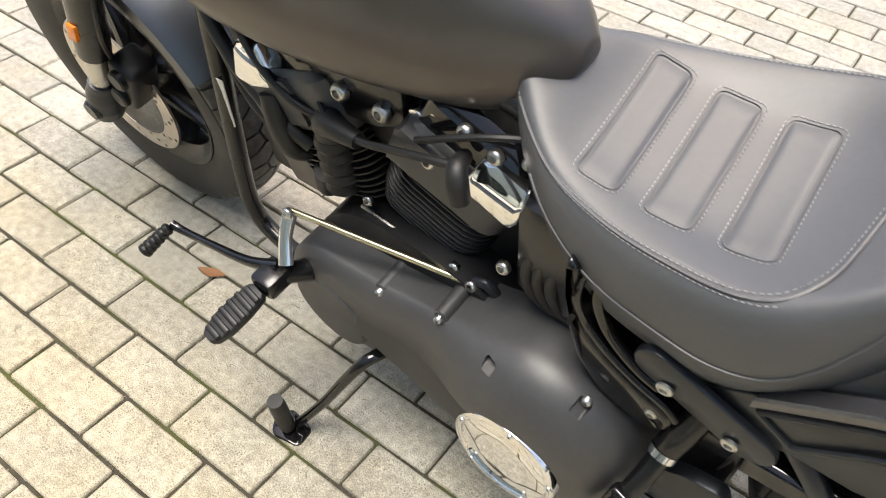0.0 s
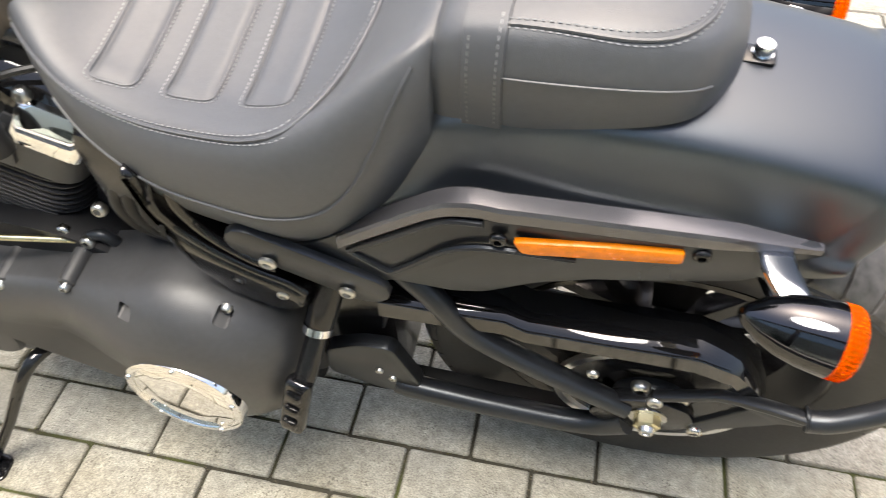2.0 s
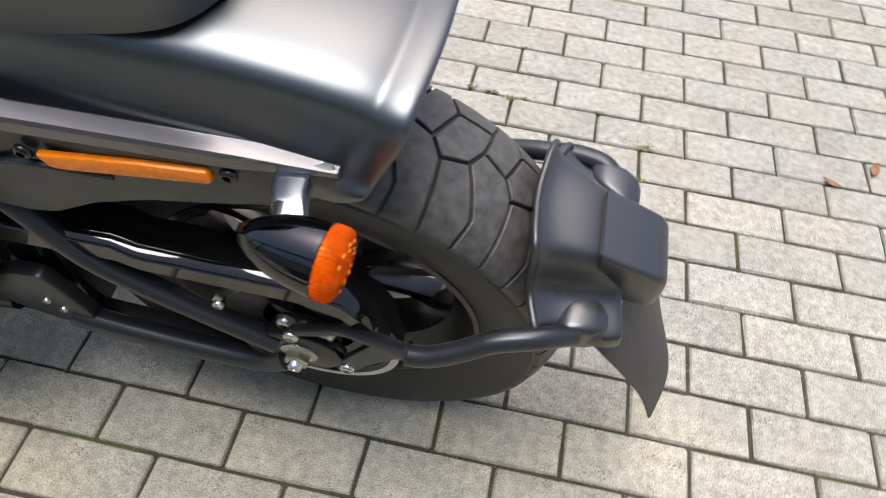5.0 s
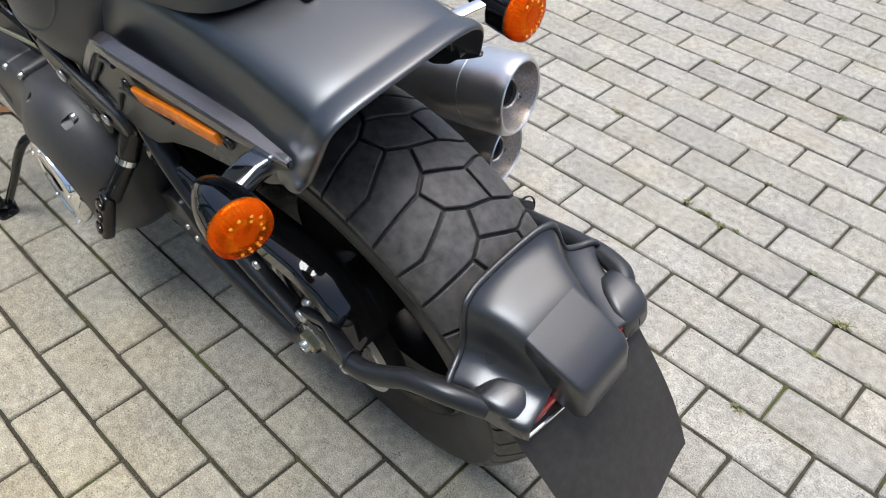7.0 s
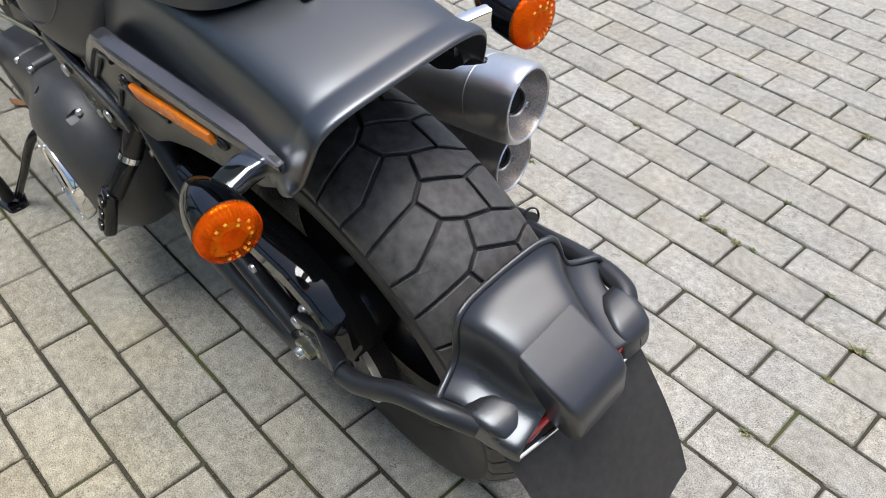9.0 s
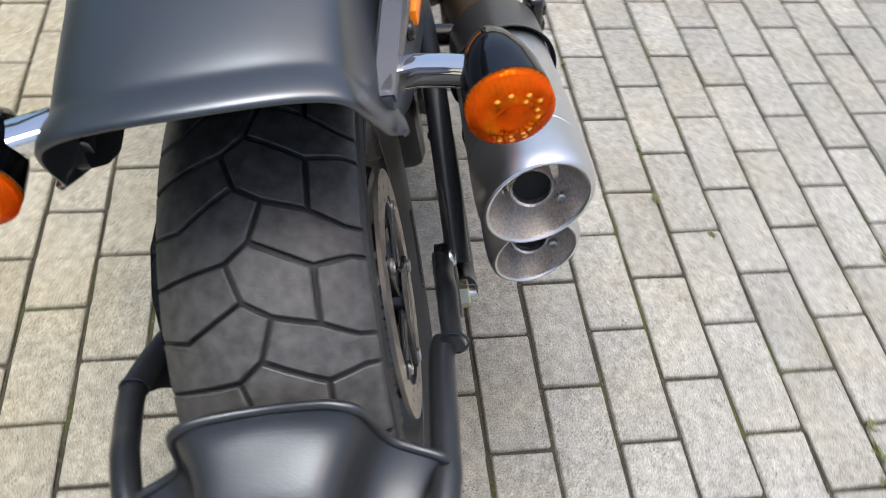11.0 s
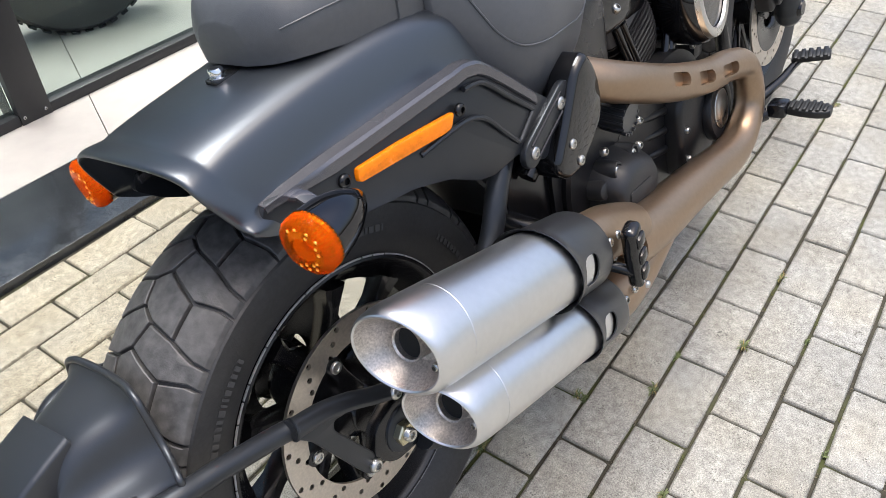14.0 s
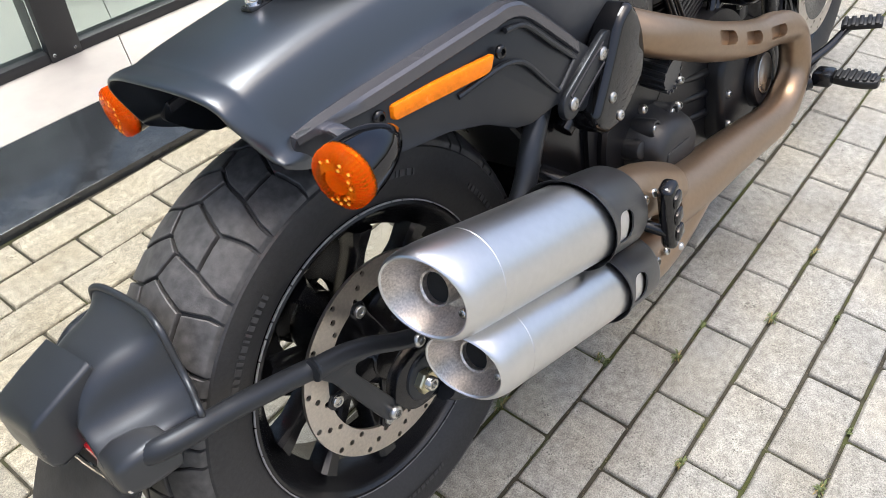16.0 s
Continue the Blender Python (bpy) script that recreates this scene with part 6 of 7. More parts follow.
gear = add("transmission_cover", M_CASE, lambda bm: rings(bm, [[(cx + (x - 0.605) * f, y, cz + (z - 0.365) * f) for x, z in GEAR] for y, f, cx, cz in ((-0.10, 1.0, 0.605, 0.365), (-0.134, 1.0, 0.605, 0.365), (-0.140, 0.985, 0.605, 0.365), (-0.160, 0.94, 0.604, 0.363), (-0.180, 0.84, 0.602, 0.361), (-0.190, 0.74, 0.600, 0.358), (-0.1945, 0.62, 0.598, 0.356), (-0.1955, 0.35, 0.597, 0.355))]), engine, "matte black transmission cover", 40)
add("cover_panel", M_CASE, lambda bm: slab(bm, rounded([(0.553, 0.374), (0.548, 0.338), (0.560, 0.330), (0.636, 0.330), (0.643, 0.345), (0.630, 0.368)], 0.010, 4), 0.004, lambda a, b, c: Vector((a, -0.1935 - c, b)), 0.0015), gear, "raised cover panel")
for x, z, y in ((0.557, 0.412, -0.170), (0.626, 0.409, -0.166)):
    add("screw_boss", M_CASE, lambda bm: lathe(bm, [(-0.04, 0.018), (0.0, 0.0165), (0.005, 0.0140), (0.005, 0.0110), (-0.002, 0.0100), (-0.002, 0.0)], (x, y, z), (0, -1, 0.12), 24), gear)
    add("cover_screw", M_STEEL, lambda bm: bolt(bm, (x, y + 0.002, z), (0, -1, 0.12), 0.0070, 0.006), gear, "plated cap screw")
add("cover_boss", M_CASE, lambda bm: lathe(bm, [(-0.05, 0.020), (0.0, 0.018), (0.008, 0.015), (0.010, 0.010), (0.010, 0.0)], (0.530, -0.156, 0.385), (-0.1, -1, 0.1), 24), gear)
screws("case_bolt", M_STEEL, [((0.615, -0.158, 0.455), (0, -1, 0.2)), ((0.670, -0.152, 0.398), (0, -1, 0.2)), ((0.543, -0.155, 0.451), (0, -1, 0.2)), ((0.700, -0.140, 0.43), (0, -1, 0.2))], engine, "plated cap screw", 0.0078, 0.010)
add("hose_fitting", M_STEEL, lambda bm: tube(bm, [(0.618, -0.140, 0.468), (0.628, -0.160, 0.470), (0.634, -0.168, 0.458)], 0.0045, 10), engine, "plated hose fitting")
add("gearbox_door", M_ENGINE, lambda bm: rings(bm, [[(0.58 + (x - 0.58) * f, y, 0.38 + (z - 0.38) * f) for x, z in rounded([(0.47, 0.24), (0.74, 0.22), (0.78, 0.35), (0.70, 0.47), (0.50, 0.50), (0.46, 0.42)], 0.04, 5)] for y, f in ((-0.09, 1.0), (-0.128, 1.0), (-0.134, 0.96))]), engine, "black gearbox side door")
oil = add("oil_filter", M_PLASTIC, lambda bm: tube(bm, [(0.582, -0.10, 0.507), (0.582, -0.150, 0.502), (0.582, -0.190, 0.497)], 0.027, 24), engine, "ribbed black oil cap")
for k in range(16):
    a = 2 * math.pi * k / 16
    add("grip_rib", M_PLASTIC, lambda bm: tube(bm, [(0.582 + 0.0275 * math.cos(a), -0.145, 0.504 + 0.0275 * math.sin(a)), (0.582 + 0.0275 * math.cos(a), -0.191, 0.497 + 0.0275 * math.sin(a))], 0.003, 6, 1), oil)
for k, z in enumerate((0.325, 0.365, 0.405, 0.445)):
    add("case_rib", M_ENGINE, lambda bm: tube(bm, [(0.66, -0.112, z + 0.025), (0.73, -0.126, z + 0.008), (0.80, -0.132, z - 0.008), (0.835, -0.132, z - 0.016)], 0.009, 10), engine)
side_r = add("rear_side_panel", M_GLOSS, lambda bm: slab(bm, rounded([(0.470, 0.655), (0.492, 0.628), (0.503, 0.600), (0.507, 0.563), (0.499, 0.535), (0.470, 0.512), (0.430, 0.486), (0.390, 0.486), (0.366, 0.505), (0.366, 0.525), (0.40, 0.575), (0.440, 0.640)], 0.012, 4), 0.042, lambda a, b, c: Vector((a, -0.146 - c, b)), 0.011, 4), None, "gloss black side panel")
screws("panel_screw", M_STEEL, [((0.406, -0.187, 0.539), (0, -1, 0)), ((0.424, -0.187, 0.503), (0, -1, 0))], side_r, "plated button screw", 0.008, 0.005)

# air cleaner
AIR, AIR_AX = (0.965, -0.105, 0.570), (0.10, -0.98, 0.12)
air = add("air_cleaner", M_GLOSS, lambda bm: lathe(bm, [(-0.02, 0.080), (0.0, 0.098), (0.035, 0.103), (0.055, 0.100), (0.066, 0.090), (0.068, 0.0)], AIR, AIR_AX, 56), None, "gloss black round air cleaner")
add("trim_ring", M_STEEL, lambda bm: lathe(bm, [(0.060, 0.094), (0.072, 0.091), (0.075, 0.084), (0.073, 0.075), (0.068, 0.073)], AIR, AIR_AX, 56), air, "pale brushed trim ring")
for k in range(3):
    a = 2 * math.pi * k / 3 + 2.6
    add("cleaner_screw", M_STEEL, lambda bm: bolt(bm, (0.965 - 0.105 * math.cos(a), -0.13, 0.570 + 0.105 * math.sin(a)), (0, -1, 0), 0.007, 0.008), air)
add("print_bar", M_LABEL, lambda bm: box(bm, (0.93, -0.1795, 0.585), (0.985, -0.1785, 0.600)), air, "pale printed bar")
for tilt, px in ((-22.5, 0.79), (22.5, 0.86)):
    for o in (0.0, 0.022):
        a = radians(tilt)
        add("pushrod_tube", M_GLOSS, lambda bm: tube(bm, [(0.815 + math.sin(a) * 0.12 + o, -0.118, 0.45), (0.815 + math.sin(a) * 0.30 + o, -0.112, 0.60)], 0.0085, 12, 2), engine, "gloss black pushrod tube")

# ---- exhaust ----
exhaust = empty("exhaust", bike)
exhaust["label"] = "bronze header with two satin nickel mufflers"
AX_M = Vector((-0.963, 0.0, 0.270)).normalized()


def muffler(front, length, r):
    f = Vector(front)
    side = Vector((0, -1, 0))
    up = AX_M.cross(side).normalized()
    up = up if up.z > 0 else -up
    n = 48

    def ring_at(s, rad, slash, flat=1.0):
        out = []
        for k in range(n):
            t = 2 * math.pi * k / n
            d = math.cos(t) * up + math.sin(t) * side
            # the mouth is cut aslant: longer at the top
            out.append(f + AX_M * (s + slash * (math.cos(t) * 0.75 - math.sin(t) * 0.65)) + d * rad)
        return out

    body = add("muffler_body", M_MUFFLER, lambda bm: rings(bm, [ring_at(s, rr, sl) for s, rr, sl in ((-0.005, r * 0.90, 0), (0.0, r * 0.985, 0), (0.01, r, 0), (length * 0.5, r, 0), (length * 0.790, r, 0.0), (length * 0.7955, r, 0.0), (length * 0.797, r * 0.992, 0.0), (length * 0.7995, r * 0.992, 0.0), (length * 0.801, r, 0.0), (length * 0.807, r, 0.0005), (length * 0.86, r, 0.006), (length * 0.91, r * 0.995, 0.011), (length * 0.955, r * 0.975, 0.0145), (length * 0.982, r * 0.94, 0.0165), (length * 0.997, r * 0.89, 0.018), (length * 1.0, r * 0.855, 0.018), (length * 0.995, r * 0.82, 0.0178))], True, (True, False)), exhaust, "satin nickel muffler")
    add("mouth_cone", M_SOOT, lambda bm: rings(bm, [ring_at(s, rr, sl) for s, rr, sl in ((length * 0.995, r * 0.82, 0.0178), (length * 0.975, r * 0.77, 0.016), (length * 0.90, r * 0.60, 0.009), (length * 0.86, r * 0.45, 0.004), (length * 0.855, r * 0.28, 0.0))], True, (False, True)), body, "sooty muffler mouth")
    c = f + AX_M * (length * 0.86)
    off = up * 0.003 - side * 0.003
    add("bore_tube", M_SOOT, lambda bm: lathe(bm, [(-0.01, 0.0215), (0.022, 0.0215), (0.024, 0.0205), (0.022, 0.0185), (-0.005, 0.0185)], c + off, AX_M, 32), body)
    # black disc closes the tube, its colour standing for the unlit depth
    add("bore", M_HOLE_SHADE, lambda bm: lathe(bm, [(0.015, 0.0187), (0.014, 0.0), (0.013, 0.0)], c + off, AX_M, 32), body)
    for t in (2.3, 4.6):
        add("mouth_screw", M_STEEL, lambda bm: bolt(bm, c + (math.cos(t) * up + math.sin(t) * side) * r * 0.58 + AX_M * 0.006, AX_M, 0.006, 0.006), body)

    def clamp(bm):
        seg = 48
        loops = []
        for s, rr in ((-0.050, 0.93), (-0.048, 0.99), (-0.043, 1.02), (0.034, 1.045), (0.047, 1.075), (0.053, 1.125), (0.055, 1.12), (0.051, 1.06), (0.040, 1.012), (-0.04, 0.97)):
            loops.append([f + AX_M * (s + 0.020 * math.cos(2 * math.pi * k / seg + 0.6) * (1 if s > 0 else 0.3)) + r * rr * (math.cos(2 * math.pi * k / seg) * up + math.sin(2 * math.pi * k / seg) * side) for k in range(seg)])
        rings(bm, loops + [loops[0]], True, (False, False))
        bmesh.ops.remove_doubles(bm, verts=bm.verts, dist=0.00001)
        bmesh.ops.recalc_face_normals(bm, faces=bm.faces)

    cl = add("clamp_shield", M_PLASTIC, clamp, exhaust, "black muffler end shield")
    d = (side * 0.95 + up * 0.05).normalized()
    w = AX_M.cross(d)
    o = f + AX_M * 0.010 + d * (r * 0.8)
    cut = bmesh.new()
    slab(cut, rounded([(-0.018, -0.021), (0.018, -0.021), (0.018, 0.021), (-0.018, 0.021)], 0.015), 0.04, lambda a, b, c: o + AX_M * a + w * b + d * c, 0.0005)
    bmesh.ops.recalc_face_normals(cut, faces=cut.faces)
    carve(cl, cut, 45)
    add("inner_sleeve", M_MUFFLER, lambda bm: lathe(bm, [(-0.004, r * 0.90), (0.047, r * 0.90)], f, -AX_M, 40), body, "bare metal sleeve")
    add("shield_cap", M_PLASTIC, lambda bm: lathe(bm, [(0.048, r * 0.96), (0.049, r * 0.6)], f, -AX_M, 40), cl)
    return body


UP_F, LO_F = (0.262, -0.232, 0.440), (0.302, -0.232, 0.311)
muffler(UP_F, 0.331, 0.0585)
muffler(LO_F, 0.335, 0.0535)
add("muffler_pipe", M_BRONZE, lambda bm: tube(bm, [(0.30, -0.232, 0.428), (0.36, -0.230, 0.412), (0.42, -0.222, 0.388), (0.50, -0.214, 0.345)], [0.045, 0.043, 0.042, 0.040], 20), exhaust, "bronze collector pipe")
add("muffler_pipe", M_BRONZE, lambda bm: tube(bm, [(0.36, -0.232, 0.288), (0.42, -0.228, 0.272), (0.50, -0.220, 0.268), (0.60, -0.212, 0.285)], [0.042, 0.040, 0.040, 0.040], 20), exhaust, "bronze collector pipe")
header_shield = add("lower_pipe", M_BRONZE, lambda bm: tube(bm, [(0.47, -0.215, 0.325), (0.58, -0.214, 0.300), (0.70, -0.214, 0.285), (0.82, -0.215, 0.268), (0.93, -0.216, 0.252), (1.0, -0.216, 0.262), (1.045, -0.216, 0.305), (1.050, -0.214, 0.355), (1.025, -0.210, 0.405), (0.96, -0.205, 0.430), (0.87, -0.200, 0.447), (0.78, -0.196, 0.475), (0.70, -0.194, 0.505), (0.62, -0.190, 0.540), (0.55, -0.178, 0.572), (0.50, -0.150, 0.60), (0.47, -0.11, 0.625)], [0.047, 0.046, 0.043, 0.040, 0.037, 0.034, 0.031, 0.030, 0.030, 0.031, 0.032, 0.033, 0.033, 0.033, 0.033, 0.032, 0.03], 24), exhaust, "bronze ceramic header shield")


def slot(bm, c, d):
    """A pressed slot in the shield."""
    d = Vector(d).normalized()
    out = Vector((0.02, -0.985, 0.17)).normalized()
    out = (out - d * out.dot(d)).normalized()
    w = d.cross(out)
    o = Vector(c) + out * 0.0175
    slab(bm, rounded([(-0.034, -0.0115), (0.034, -0.0115), (0.034, 0.0115), (-0.034, 0.0115)], 0.0115, 5), 0.03, lambda a, b, e: o + d * a + w * b + out * e, 0.0008)


cuts = bmesh.new()
for c, d in (((0.705, -0.194, 0.508), (1, -0.02, -0.38)), ((0.805, -0.197, 0.469), (1, -0.03, -0.33)), ((0.908, -0.202, 0.441), (1, -0.05, -0.22))):
    slot(cuts, c, d)
bmesh.ops.recalc_face_normals(cuts, faces=cuts.faces)
carve(header_shield, cuts, 45)
screws("pipe_screw", M_STEEL, [((0.795, -0.238, 0.245), (0, -0.9, -0.3)), ((0.84, -0.240, 0.238), (0, -0.9, -0.3)), ((0.366, -0.268, 0.425), (0, -1, 0.3)), ((0.338, -0.270, 0.430), (0, -1, 0.3)), ((0.368, -0.270, 0.306), (0, -1, 0.3)), ((0.405, -0.266, 0.300), (0, -1, 0.3))], exhaust, "plated screw", 0.007, 0.006)

# passenger peg, right
peg_r = add("peg_bracket", M_DARK, lambda bm: tube(bm, [(0.33, -0.09, 0.44), (0.362, -0.20, 0.40), (0.365, -0.262, 0.385)], 0.015, 12), None, "black passenger peg bracket")


def fold_peg_r(bm):
    m = axis_m((0.372, -0.290, 0.392), Vector((0.026, 0.006, -0.122)), (0.1, -1, 0.1))
    box(bm, (-0.058, -0.017, -0.012), (0.058, 0.017, 0.012), 0.009, m, 3)
    for k in range(3):
        box(bm, (-0.044 + 0.032 * k, -0.012, 0.008), (-0.022 + 0.032 * k, 0.012, 0.017), 0.005, m)


add("peg_arm", M_DARK, lambda bm: tube(bm, [(0.345, -0.225, 0.382), (0.355, -0.25, 0.376), (0.368, -0.288, 0.364)], 0.0085, 10), peg_r)
add("folding_peg", M_GLOSS, fold_peg_r, peg_r, "folded black passenger peg")
screws("peg_bolt", M_STEEL, [((0.385, -0.298, 0.332), (0.3, -0.9, 0)), ((0.372, -0.285, 0.338), (0.3, -0.9, 0))], peg_r, "plated bolt", 0.006, 0.006)

# rider's right peg and brake pedal
peg_rr = add("peg_mount", M_DARK, lambda bm: tube(bm, [(1.03, -0.12, 0.24), (1.07, -0.19, 0.255), (1.10, -0.235, 0.268)], [0.02, 0.018, 0.016], 12), None, "black footpeg mount")
add("peg_knuckle", M_DARK, lambda bm: box(bm, (1.105, -0.272, 0.252), (1.150, -0.232, 0.284), 0.008), peg_rr)
footpeg(peg_rr, axis_m((1.136, -0.268, 0.268), Vector((0.02, -1, -0.03)), (-0.15, 0, 1)), 1.0)
pedal = add("brake_pedal", M_GLOSS, lambda bm: tube(bm, [(1.03, -0.21, 0.30), (1.08, -0.232, 0.315), (1.14, -0.25, 0.326), (1.19, -0.260, 0.338), (1.210, -0.268, 0.345)], [0.012, 0.010, 0.009, 0.008, 0.008], 10), None, "gloss black brake pedal")


PAD_M = axis_m((1.214, -0.288, 0.352), Vector((0.2, -1, 0.1)), (-0.2, 0, 1))
pad_b = add("pedal_rubber", M_PEG, lambda bm: box(bm, (-0.038, -0.016, -0.006), (0.038, 0.016, 0.006), 0.004, PAD_M), pedal, "ribbed rubber pedal pad")
for k in range(5):
    add("pad_rib", M_PEG, lambda bm: box(bm, (-0.034 + 0.0145 * k, -0.017, 0.004), (-0.025 + 0.0145 * k, 0.017, 0.010), 0.002, PAD_M), pad_b)
add("rear_cylinder_cable", M_PEG, lambda bm: tube(bm, [(1.02, -0.16, 0.22), (0.9, -0.15, 0.18), (0.7, -0.13, 0.17), (0.5, -0.12, 0.22)], 0.006, 8), None, "black brake hose")

# shock and inner rear parts
add("inner_fender", M_PLASTIC, lambda bm: rings(bm, [[(math.cos(radians(a)) * r, y, AXLE_Z + math.sin(radians(a)) * r) for y, r in ((-0.108, 0.352), (-0.104, 0.362), (0.112, 0.362), (0.116, 0.352), (0.112, 0.348), (-0.104, 0.348))] for a in range(5, 76, 7)]), None, "black inner mudguard")

# ---- rear mudguard with its flap ----
HY = 0.010  # the mudguard sits a little to the left
HUG = [(-0.236, 0.588, 0.119), (-0.238, 0.5880, 0.1185), (-0.245, 0.581, 0.112), (-0.262, 0.578, 0.108), (-0.290, 0.574, 0.107), (-0.314, 0.566, 0.106), (-0.334, 0.550, 0.102), (-0.346, 0.532, 0.096)]


edge = []


def hugger(bm):
    outer, inner = [], []
    for x, zt, w in HUG:
        zf = 0.513 + 0.10 * (x + 0.29)
        t = max(0.0, min(1.0, (-0.245 - x) / 0.085))
        hy = 0.002 + 0.008 * t
        ws, d = 0.060 - 0.017 * t, zt - zf
        half = [(0, zt), (ws * 0.6, zt - 0.001), (ws * 0.86, zt - 0.004), (ws, zt - 0.011), (ws + 0.004, zt - 0.36 * d), (ws + 0.008, zt - 0.70 * d), (ws + 0.014, zf + 0.005), (ws + 0.026, zf - 0.002), (0.100, zf - 0.005), (0.1065, zf - 0.010), (0.107, zf - 0.026)]
        sweep = 2.4 if x > -0.28 else 1.6 if x > -0.32 else 1.0
        flare = max(0.0, (x + 0.262) / 0.026) ** 1.5
        pts = [(x - sweep * y * y, y * w / 0.107 * (1 + 0.05 * flare), z + 0.007 * flare * min(1.0, y / 0.06)) for y, z in half]
        sec = [(a, hy - b, c) for a, b, c in pts[::-1]] + [(a, hy + b, c) for a, b, c in pts[1:]]
        outer.append(sec)
        if not edge:
            edge.extend(sec)
        inner.append([(a, HY + (b - HY) * 0.96, c - 0.005) for a, b, c in sec])
    rings(bm, outer + inner[::-1] + [outer[0]], False)
    bmesh.ops.remove_doubles(bm, verts=bm.verts, dist=0.0001)
    bmesh.ops.recalc_face_normals(bm, faces=bm.faces)


mud = add("rear_mudguard", M_PLASTIC, hugger, None, "black moulded plastic rear mudguard", 50)
mud.location = (-0.009, 0.003, -0.016)
ms = mud.modifiers.new("smooth", "SUBSURF")
ms.levels = ms.render_levels = 2


add("rolled_edge", M_PLASTIC, lambda bm: tube(bm, edge, 0.0042, 10, 5), mud)


def lamp_box(bm):
    loops = []
    for x, z0, z1, w, r in ((-0.309, 0.500, 0.568, 0.035, 0.005), (-0.3115, 0.498, 0.5745, 0.0385, 0.006), (-0.345, 0.492, 0.563, 0.0385, 0.006), (-0.376, 0.487, 0.551, 0.037, 0.006), (-0.385, 0.490, 0.544, 0.034, 0.008), (-0.388, 0.498, 0.534, 0.030, 0.008)):
        loops.append([(x - 0.07 * (y - 0.01), HY + 0.004 + y * 1.12, z) for y, z in rounded([(-w, z0), (w, z0), (w, z1), (-w, z1)], r, 4)])
    rings(bm, loops)
    bmesh.ops.recalc_face_normals(bm, faces=bm.faces)


add("lamp_housing", M_PLASTIC, lamp_box, mud, "black box over the plate lamp", 45)
for s in (1, -1):
    add("tube_socket", M_PLASTIC, lambda bm: rings(bm, [[(x - (0.012 if s < 0 else 0.0), HY + s * (yc + a + (0.018 if s < 0 else 0.0)), zc + b) for a, b in rounded([(-w, -h), (w, -h), (w, h), (-w, h)], 0.011, 4)] for x, yc, zc, w, h in ((-0.281, 0.093, 0.486, 0.012, 0.016), (-0.285, 0.091, 0.488, 0.0165, 0.0225), (-0.300, 0.086, 0.490, 0.021, 0.0245), (-0.322, 0.079, 0.489, 0.0245, 0.0235), (-0.338, 0.074, 0.486, 0.023, 0.020), (-0.344, 0.072, 0.484, 0.018, 0.014))]), mud, "moulded socket for the stay tube", 60)
    add("rear_reflector", M_RED, lambda bm: slab(bm, rounded([(-0.022, -0.008), (0.022, -0.008), (0.022, 0.008), (-0.022, 0.008)], 0.005), 0.008, lambda a, b, c: Vector((-0.343 - c, HY + s * (0.056 + a), 0.490 + b)), 0.003), mud, "red reflector")
    pts = [(-0.135, s * 0.168, 0.472), (-0.160, s * 0.166, 0.477), (-0.190, s * 0.158, 0.490), (-0.225, s * 0.146, 0.508), (-0.27, s * 0.132, 0.512), (-0.305, s * 0.112, 0.497)]
    if s < 0:
        pts = [(-0.132, -0.130, 0.468), (-0.151, -0.126, 0.472), (-0.219, -0.124, 0.490), (-0.248, -0.123, 0.496), (-0.275, -0.122, 0.501), (-0.308, -0.114, 0.503), (-0.326, -0.096, 0.497)]
    add("guard_tube", M_STRUT, lambda bm: tube(bm, pts, 0.0125, 16), mud, "black tubular mudguard stay")


def flap(bm):
    n, m = 12, 10
    rows = []
    for i in range(n + 1):
        t = i / n
        x = -0.343 - 0.112 * t - 0.008 * math.sin(t * 3.0)
        z = 0.474 - 0.197 * t
        w = 0.103 - 0.004 * t
        rows.append([(x + 0.006 * math.sin(3 * u + 4 * t) * t + 0.010 * u * u, 0.006 + w * u, z + 0.010 * u * t) for u in (-1 + 2 * j / m for j in range(m + 1))])
    back = [[(x + 0.003, y, z + 0.0005) for x, y, z in r] for r in rows]
    rings(bm, [r + b[::-1] for r, b in zip(rows, back)])
    bmesh.ops.recalc_face_normals(bm, faces=bm.faces)


add("flap", M_FLAP, flap, mud, "dusty black rubber flap", 60)
add("flap_bar", M_CHROME, lambda bm: tube(bm, [(-0.349, 0.103, 0.470), (-0.356, 0.0, 0.468), (-0.349, -0.105, 0.476)], 0.0028, 8), mud, "thin bright flap wire")

# ---- front wheel and fork ----
FX, FZ0 = 1.603, 0.318
front_wheel = empty("front_wheel", bike)
front_tyre = tyre("tyre", FX, FZ0, 0.0, 0.320, 0.068, 0.207, front_wheel, 96)
FCELLS = [[(a, y * 1.0) for a, y in c] for c in CELLS]
add("tread", M_TREAD, lambda bm: blocks(bm, FCELLS, 22, 0.320, 0.068, FX, FZ0, 0.0), front_tyre, "worn rubber tread blocks", 30)
add("rim_barrel", M_DARK, lambda bm: lathe(bm, [(-0.05, 0.214), (-0.054, 0.212), (-0.048, 0.198), (-0.03, 0.180), (0.03, 0.180), (0.048, 0.198), (0.054, 0.212), (0.05, 0.214)], (FX, 0, FZ0), (0, 1, 0), 72), front_wheel, "black cast rim")
for k in range(5):
    for s in (-13, 13):
        add("spoke", M_DARK, lambda bm: spoke(bm, 72 * k + 20 + s * 0.45, s, 0.04, 0.186, FX, FZ0, 0.02), front_wheel)
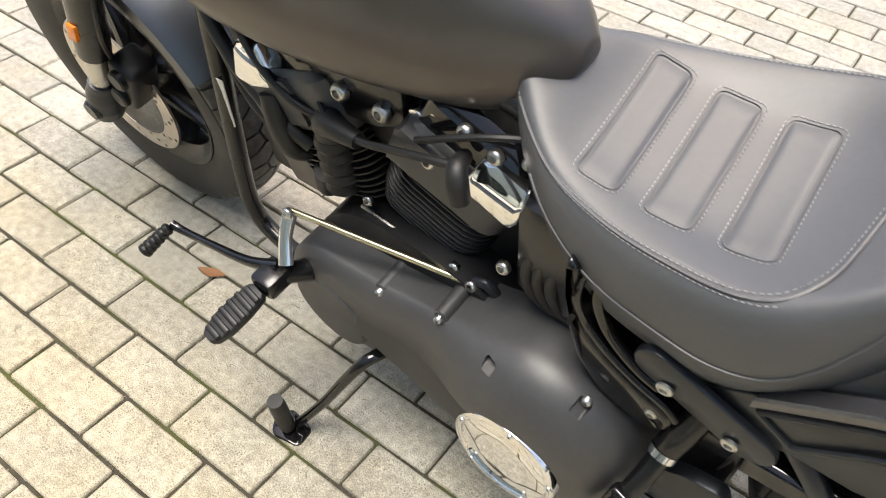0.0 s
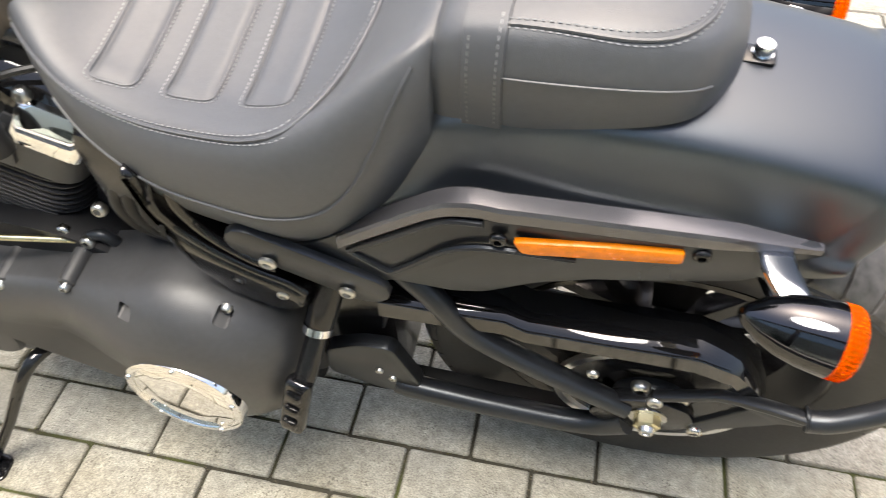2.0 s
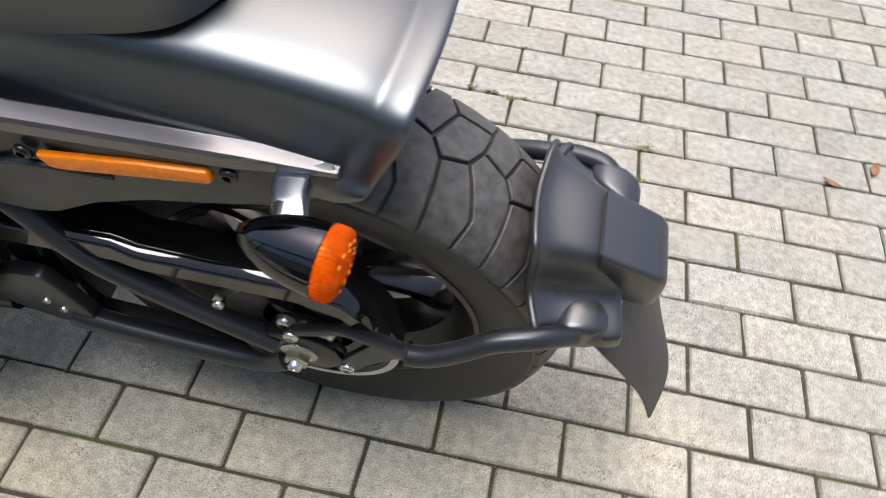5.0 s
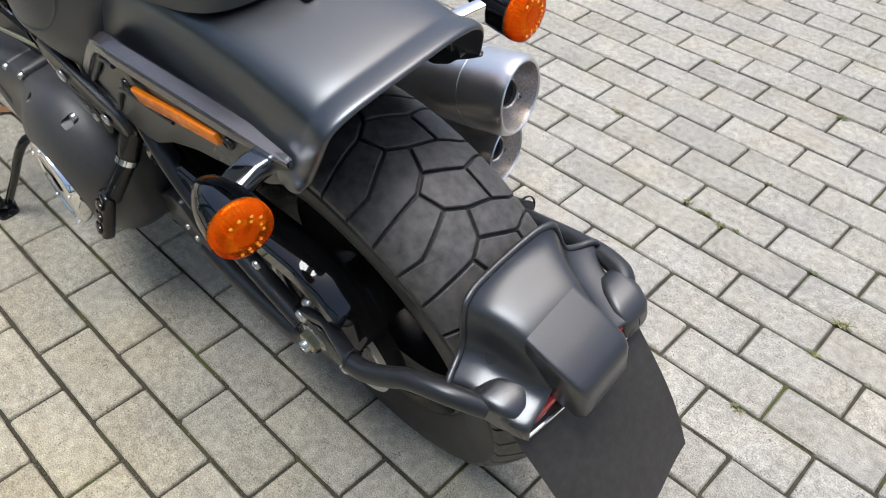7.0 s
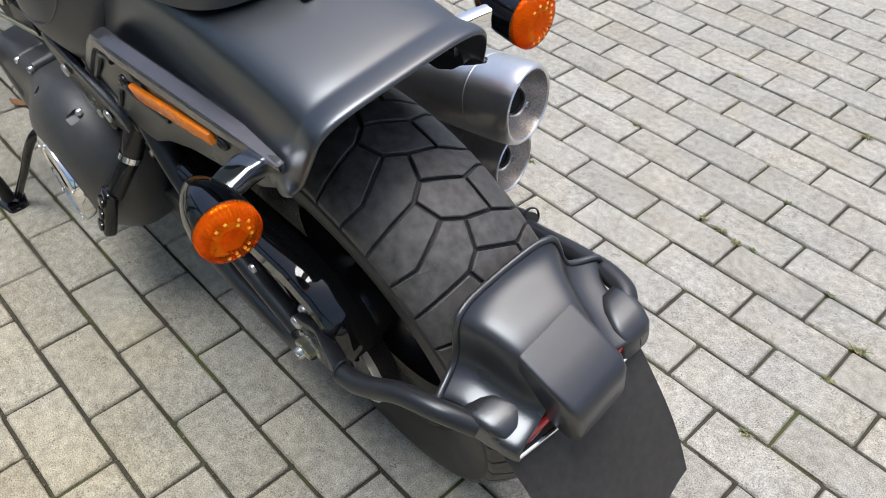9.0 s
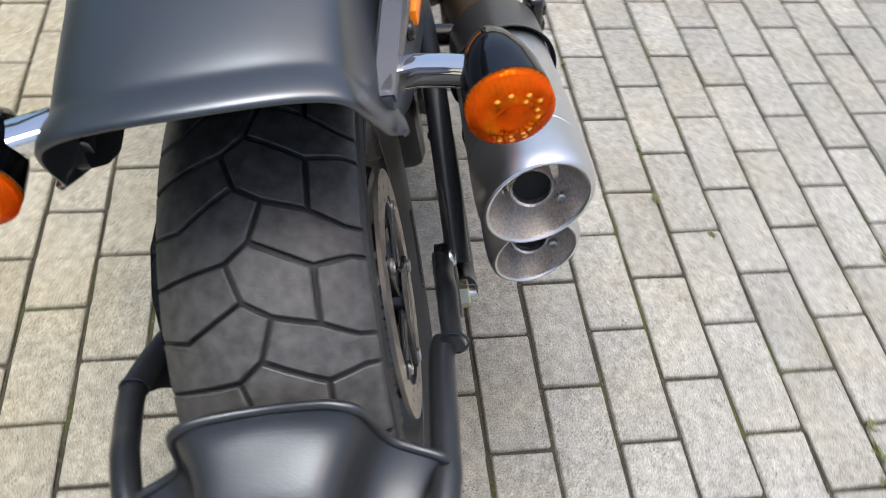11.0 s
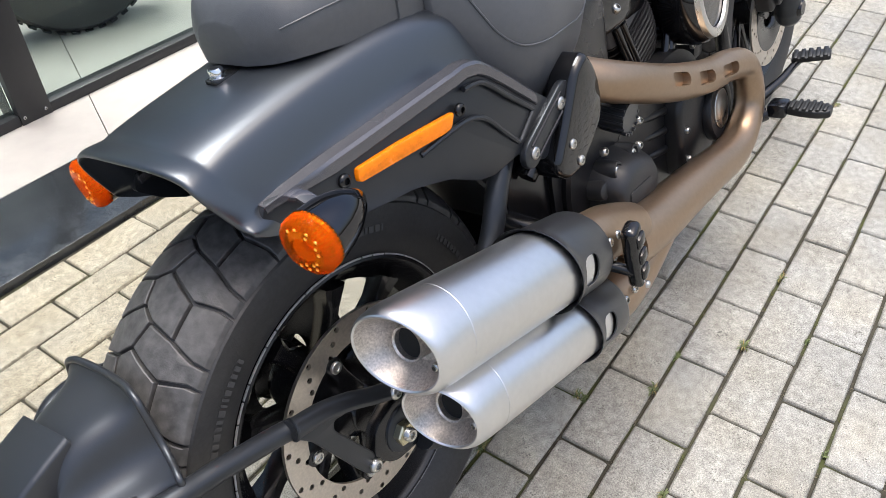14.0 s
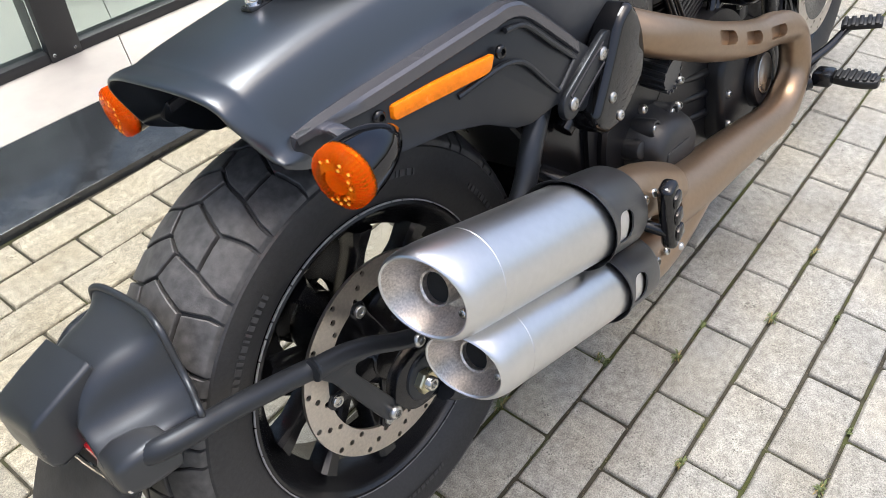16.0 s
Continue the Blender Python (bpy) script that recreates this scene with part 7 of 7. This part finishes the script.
add("hub", M_DARK, lambda bm: lathe(bm, [(-0.07, 0), (-0.07, 0.03), (-0.04, 0.045), (0.04, 0.045), (0.07, 0.03), (0.07, 0)], (FX, 0, FZ0), (0, 1, 0), 32), front_wheel)
fork = empty("front_fork", bike)
fork["label"] = "black upside-down front fork with brake calipers"
RAKE = Vector((-0.42, 0, 0.907)).normalized()
for s in (1, -1):
    fd = add("brake_disc", M_DISC, lambda bm: drilled_disc(bm, FX, s * 0.078, FZ0, 0.112, 0.150, 0.005, 48, lambda i, j: (i % 4 == 0 and j == 2) or (i % 4 == 1 and j == 1) or (i % 4 == 2 and j == 0)), front_wheel, "drilled ground-steel brake disc", 30)
    add("disc_arm", M_DARK, lambda bm: lathe(bm, [(-0.003, 0.05), (0.004, 0.06), (0.004, 0.114), (-0.003, 0.114)], (FX, s * 0.076, FZ0), (0, s, 0), 40), fd)
    b0 = Vector((FX - 0.005, s * 0.122, FZ0))
    add("axle_clamp", M_STRUT, lambda bm: tube(bm, [b0 + RAKE * h for h in (-0.045, -0.03, 0.0, 0.035, 0.06, 0.075)], [0.022, 0.032, 0.036, 0.033, 0.027, 0.0245], 18), fork, "black axle clamp")
    add("axle_cap", M_DARK, lambda bm: lathe(bm, [(-0.04, 0.022), (0.030, 0.022), (0.038, 0.018), (0.038, 0)], b0, (0, s, 0), 20), fork)
    add("fork_slider", M_STEEL, lambda bm: tube(bm, [b0 + RAKE * 0.07, b0 + RAKE * 0.20], 0.0205, 18, 2), fork, "bare steel fork slider")
    add("fork_tube", M_DARK, lambda bm: tube(bm, [b0 + RAKE * 0.175, b0 + RAKE * 0.19, b0 + RAKE * 0.34, b0 + RAKE * 0.56], [0.028, 0.0295, 0.0295, 0.0295], 18, 3), fork, "black fork tube")
    add("fork_reflector", M_REFLECTOR, lambda bm: slab(bm, rounded([(-0.012, -0.022), (0.012, -0.022), (0.012, 0.022), (-0.012, 0.022)], 0.005), 0.008, lambda a, b, c: b0 + RAKE * (0.255 + b) + Vector((a, s * (0.026 + c), 0)), 0.003), fork, "amber fork reflector")

    def caliper(bm):
        m = axis_m((FX - 0.105, s * 0.088, FZ0 + 0.085), RAKE, (0, s, 0))
        box(bm, (-0.055, -0.030, -0.030), (0.055, 0.034, 0.034), 0.012, m, 3)
        for k in (-0.028, 0.028):
            lathe(bm, [(0.03, 0.021), (0.042, 0.020), (0.045, 0.017), (0.045, 0)], m @ Vector((k, 0.0, 0)), m.to_3x3() @ Vector((0, 0, 1)), 20)

    add("brake_caliper", M_ENGINE, caliper, fork, "black brake caliper")
    add("brake_hose", M_PEG, lambda bm: tube(bm, [(FX - 0.10, s * 0.11, FZ0 + 0.14), (FX - 0.14, s * 0.125, FZ0 + 0.22), (FX - 0.19, s * 0.12, FZ0 + 0.34), (FX - 0.24, s * 0.10, FZ0 + 0.47)], 0.0055, 8), fork, "black brake hose")
add("front_fender", M_PAINT, lambda bm: rings(bm, [[(FX - math.cos(radians(a)) * r * 1.0, y, FZ0 + math.sin(radians(a)) * r) for y, r in ((-0.088, 0.315), (-0.086, 0.338), (-0.05, 0.354), (0.0, 0.358), (0.05, 0.354), (0.086, 0.338), (0.088, 0.315), (0.082, 0.315), (0.0, 0.352), (-0.082, 0.315))] for a in range(28, 130, 8)]), None, "satin black front fender", 50)
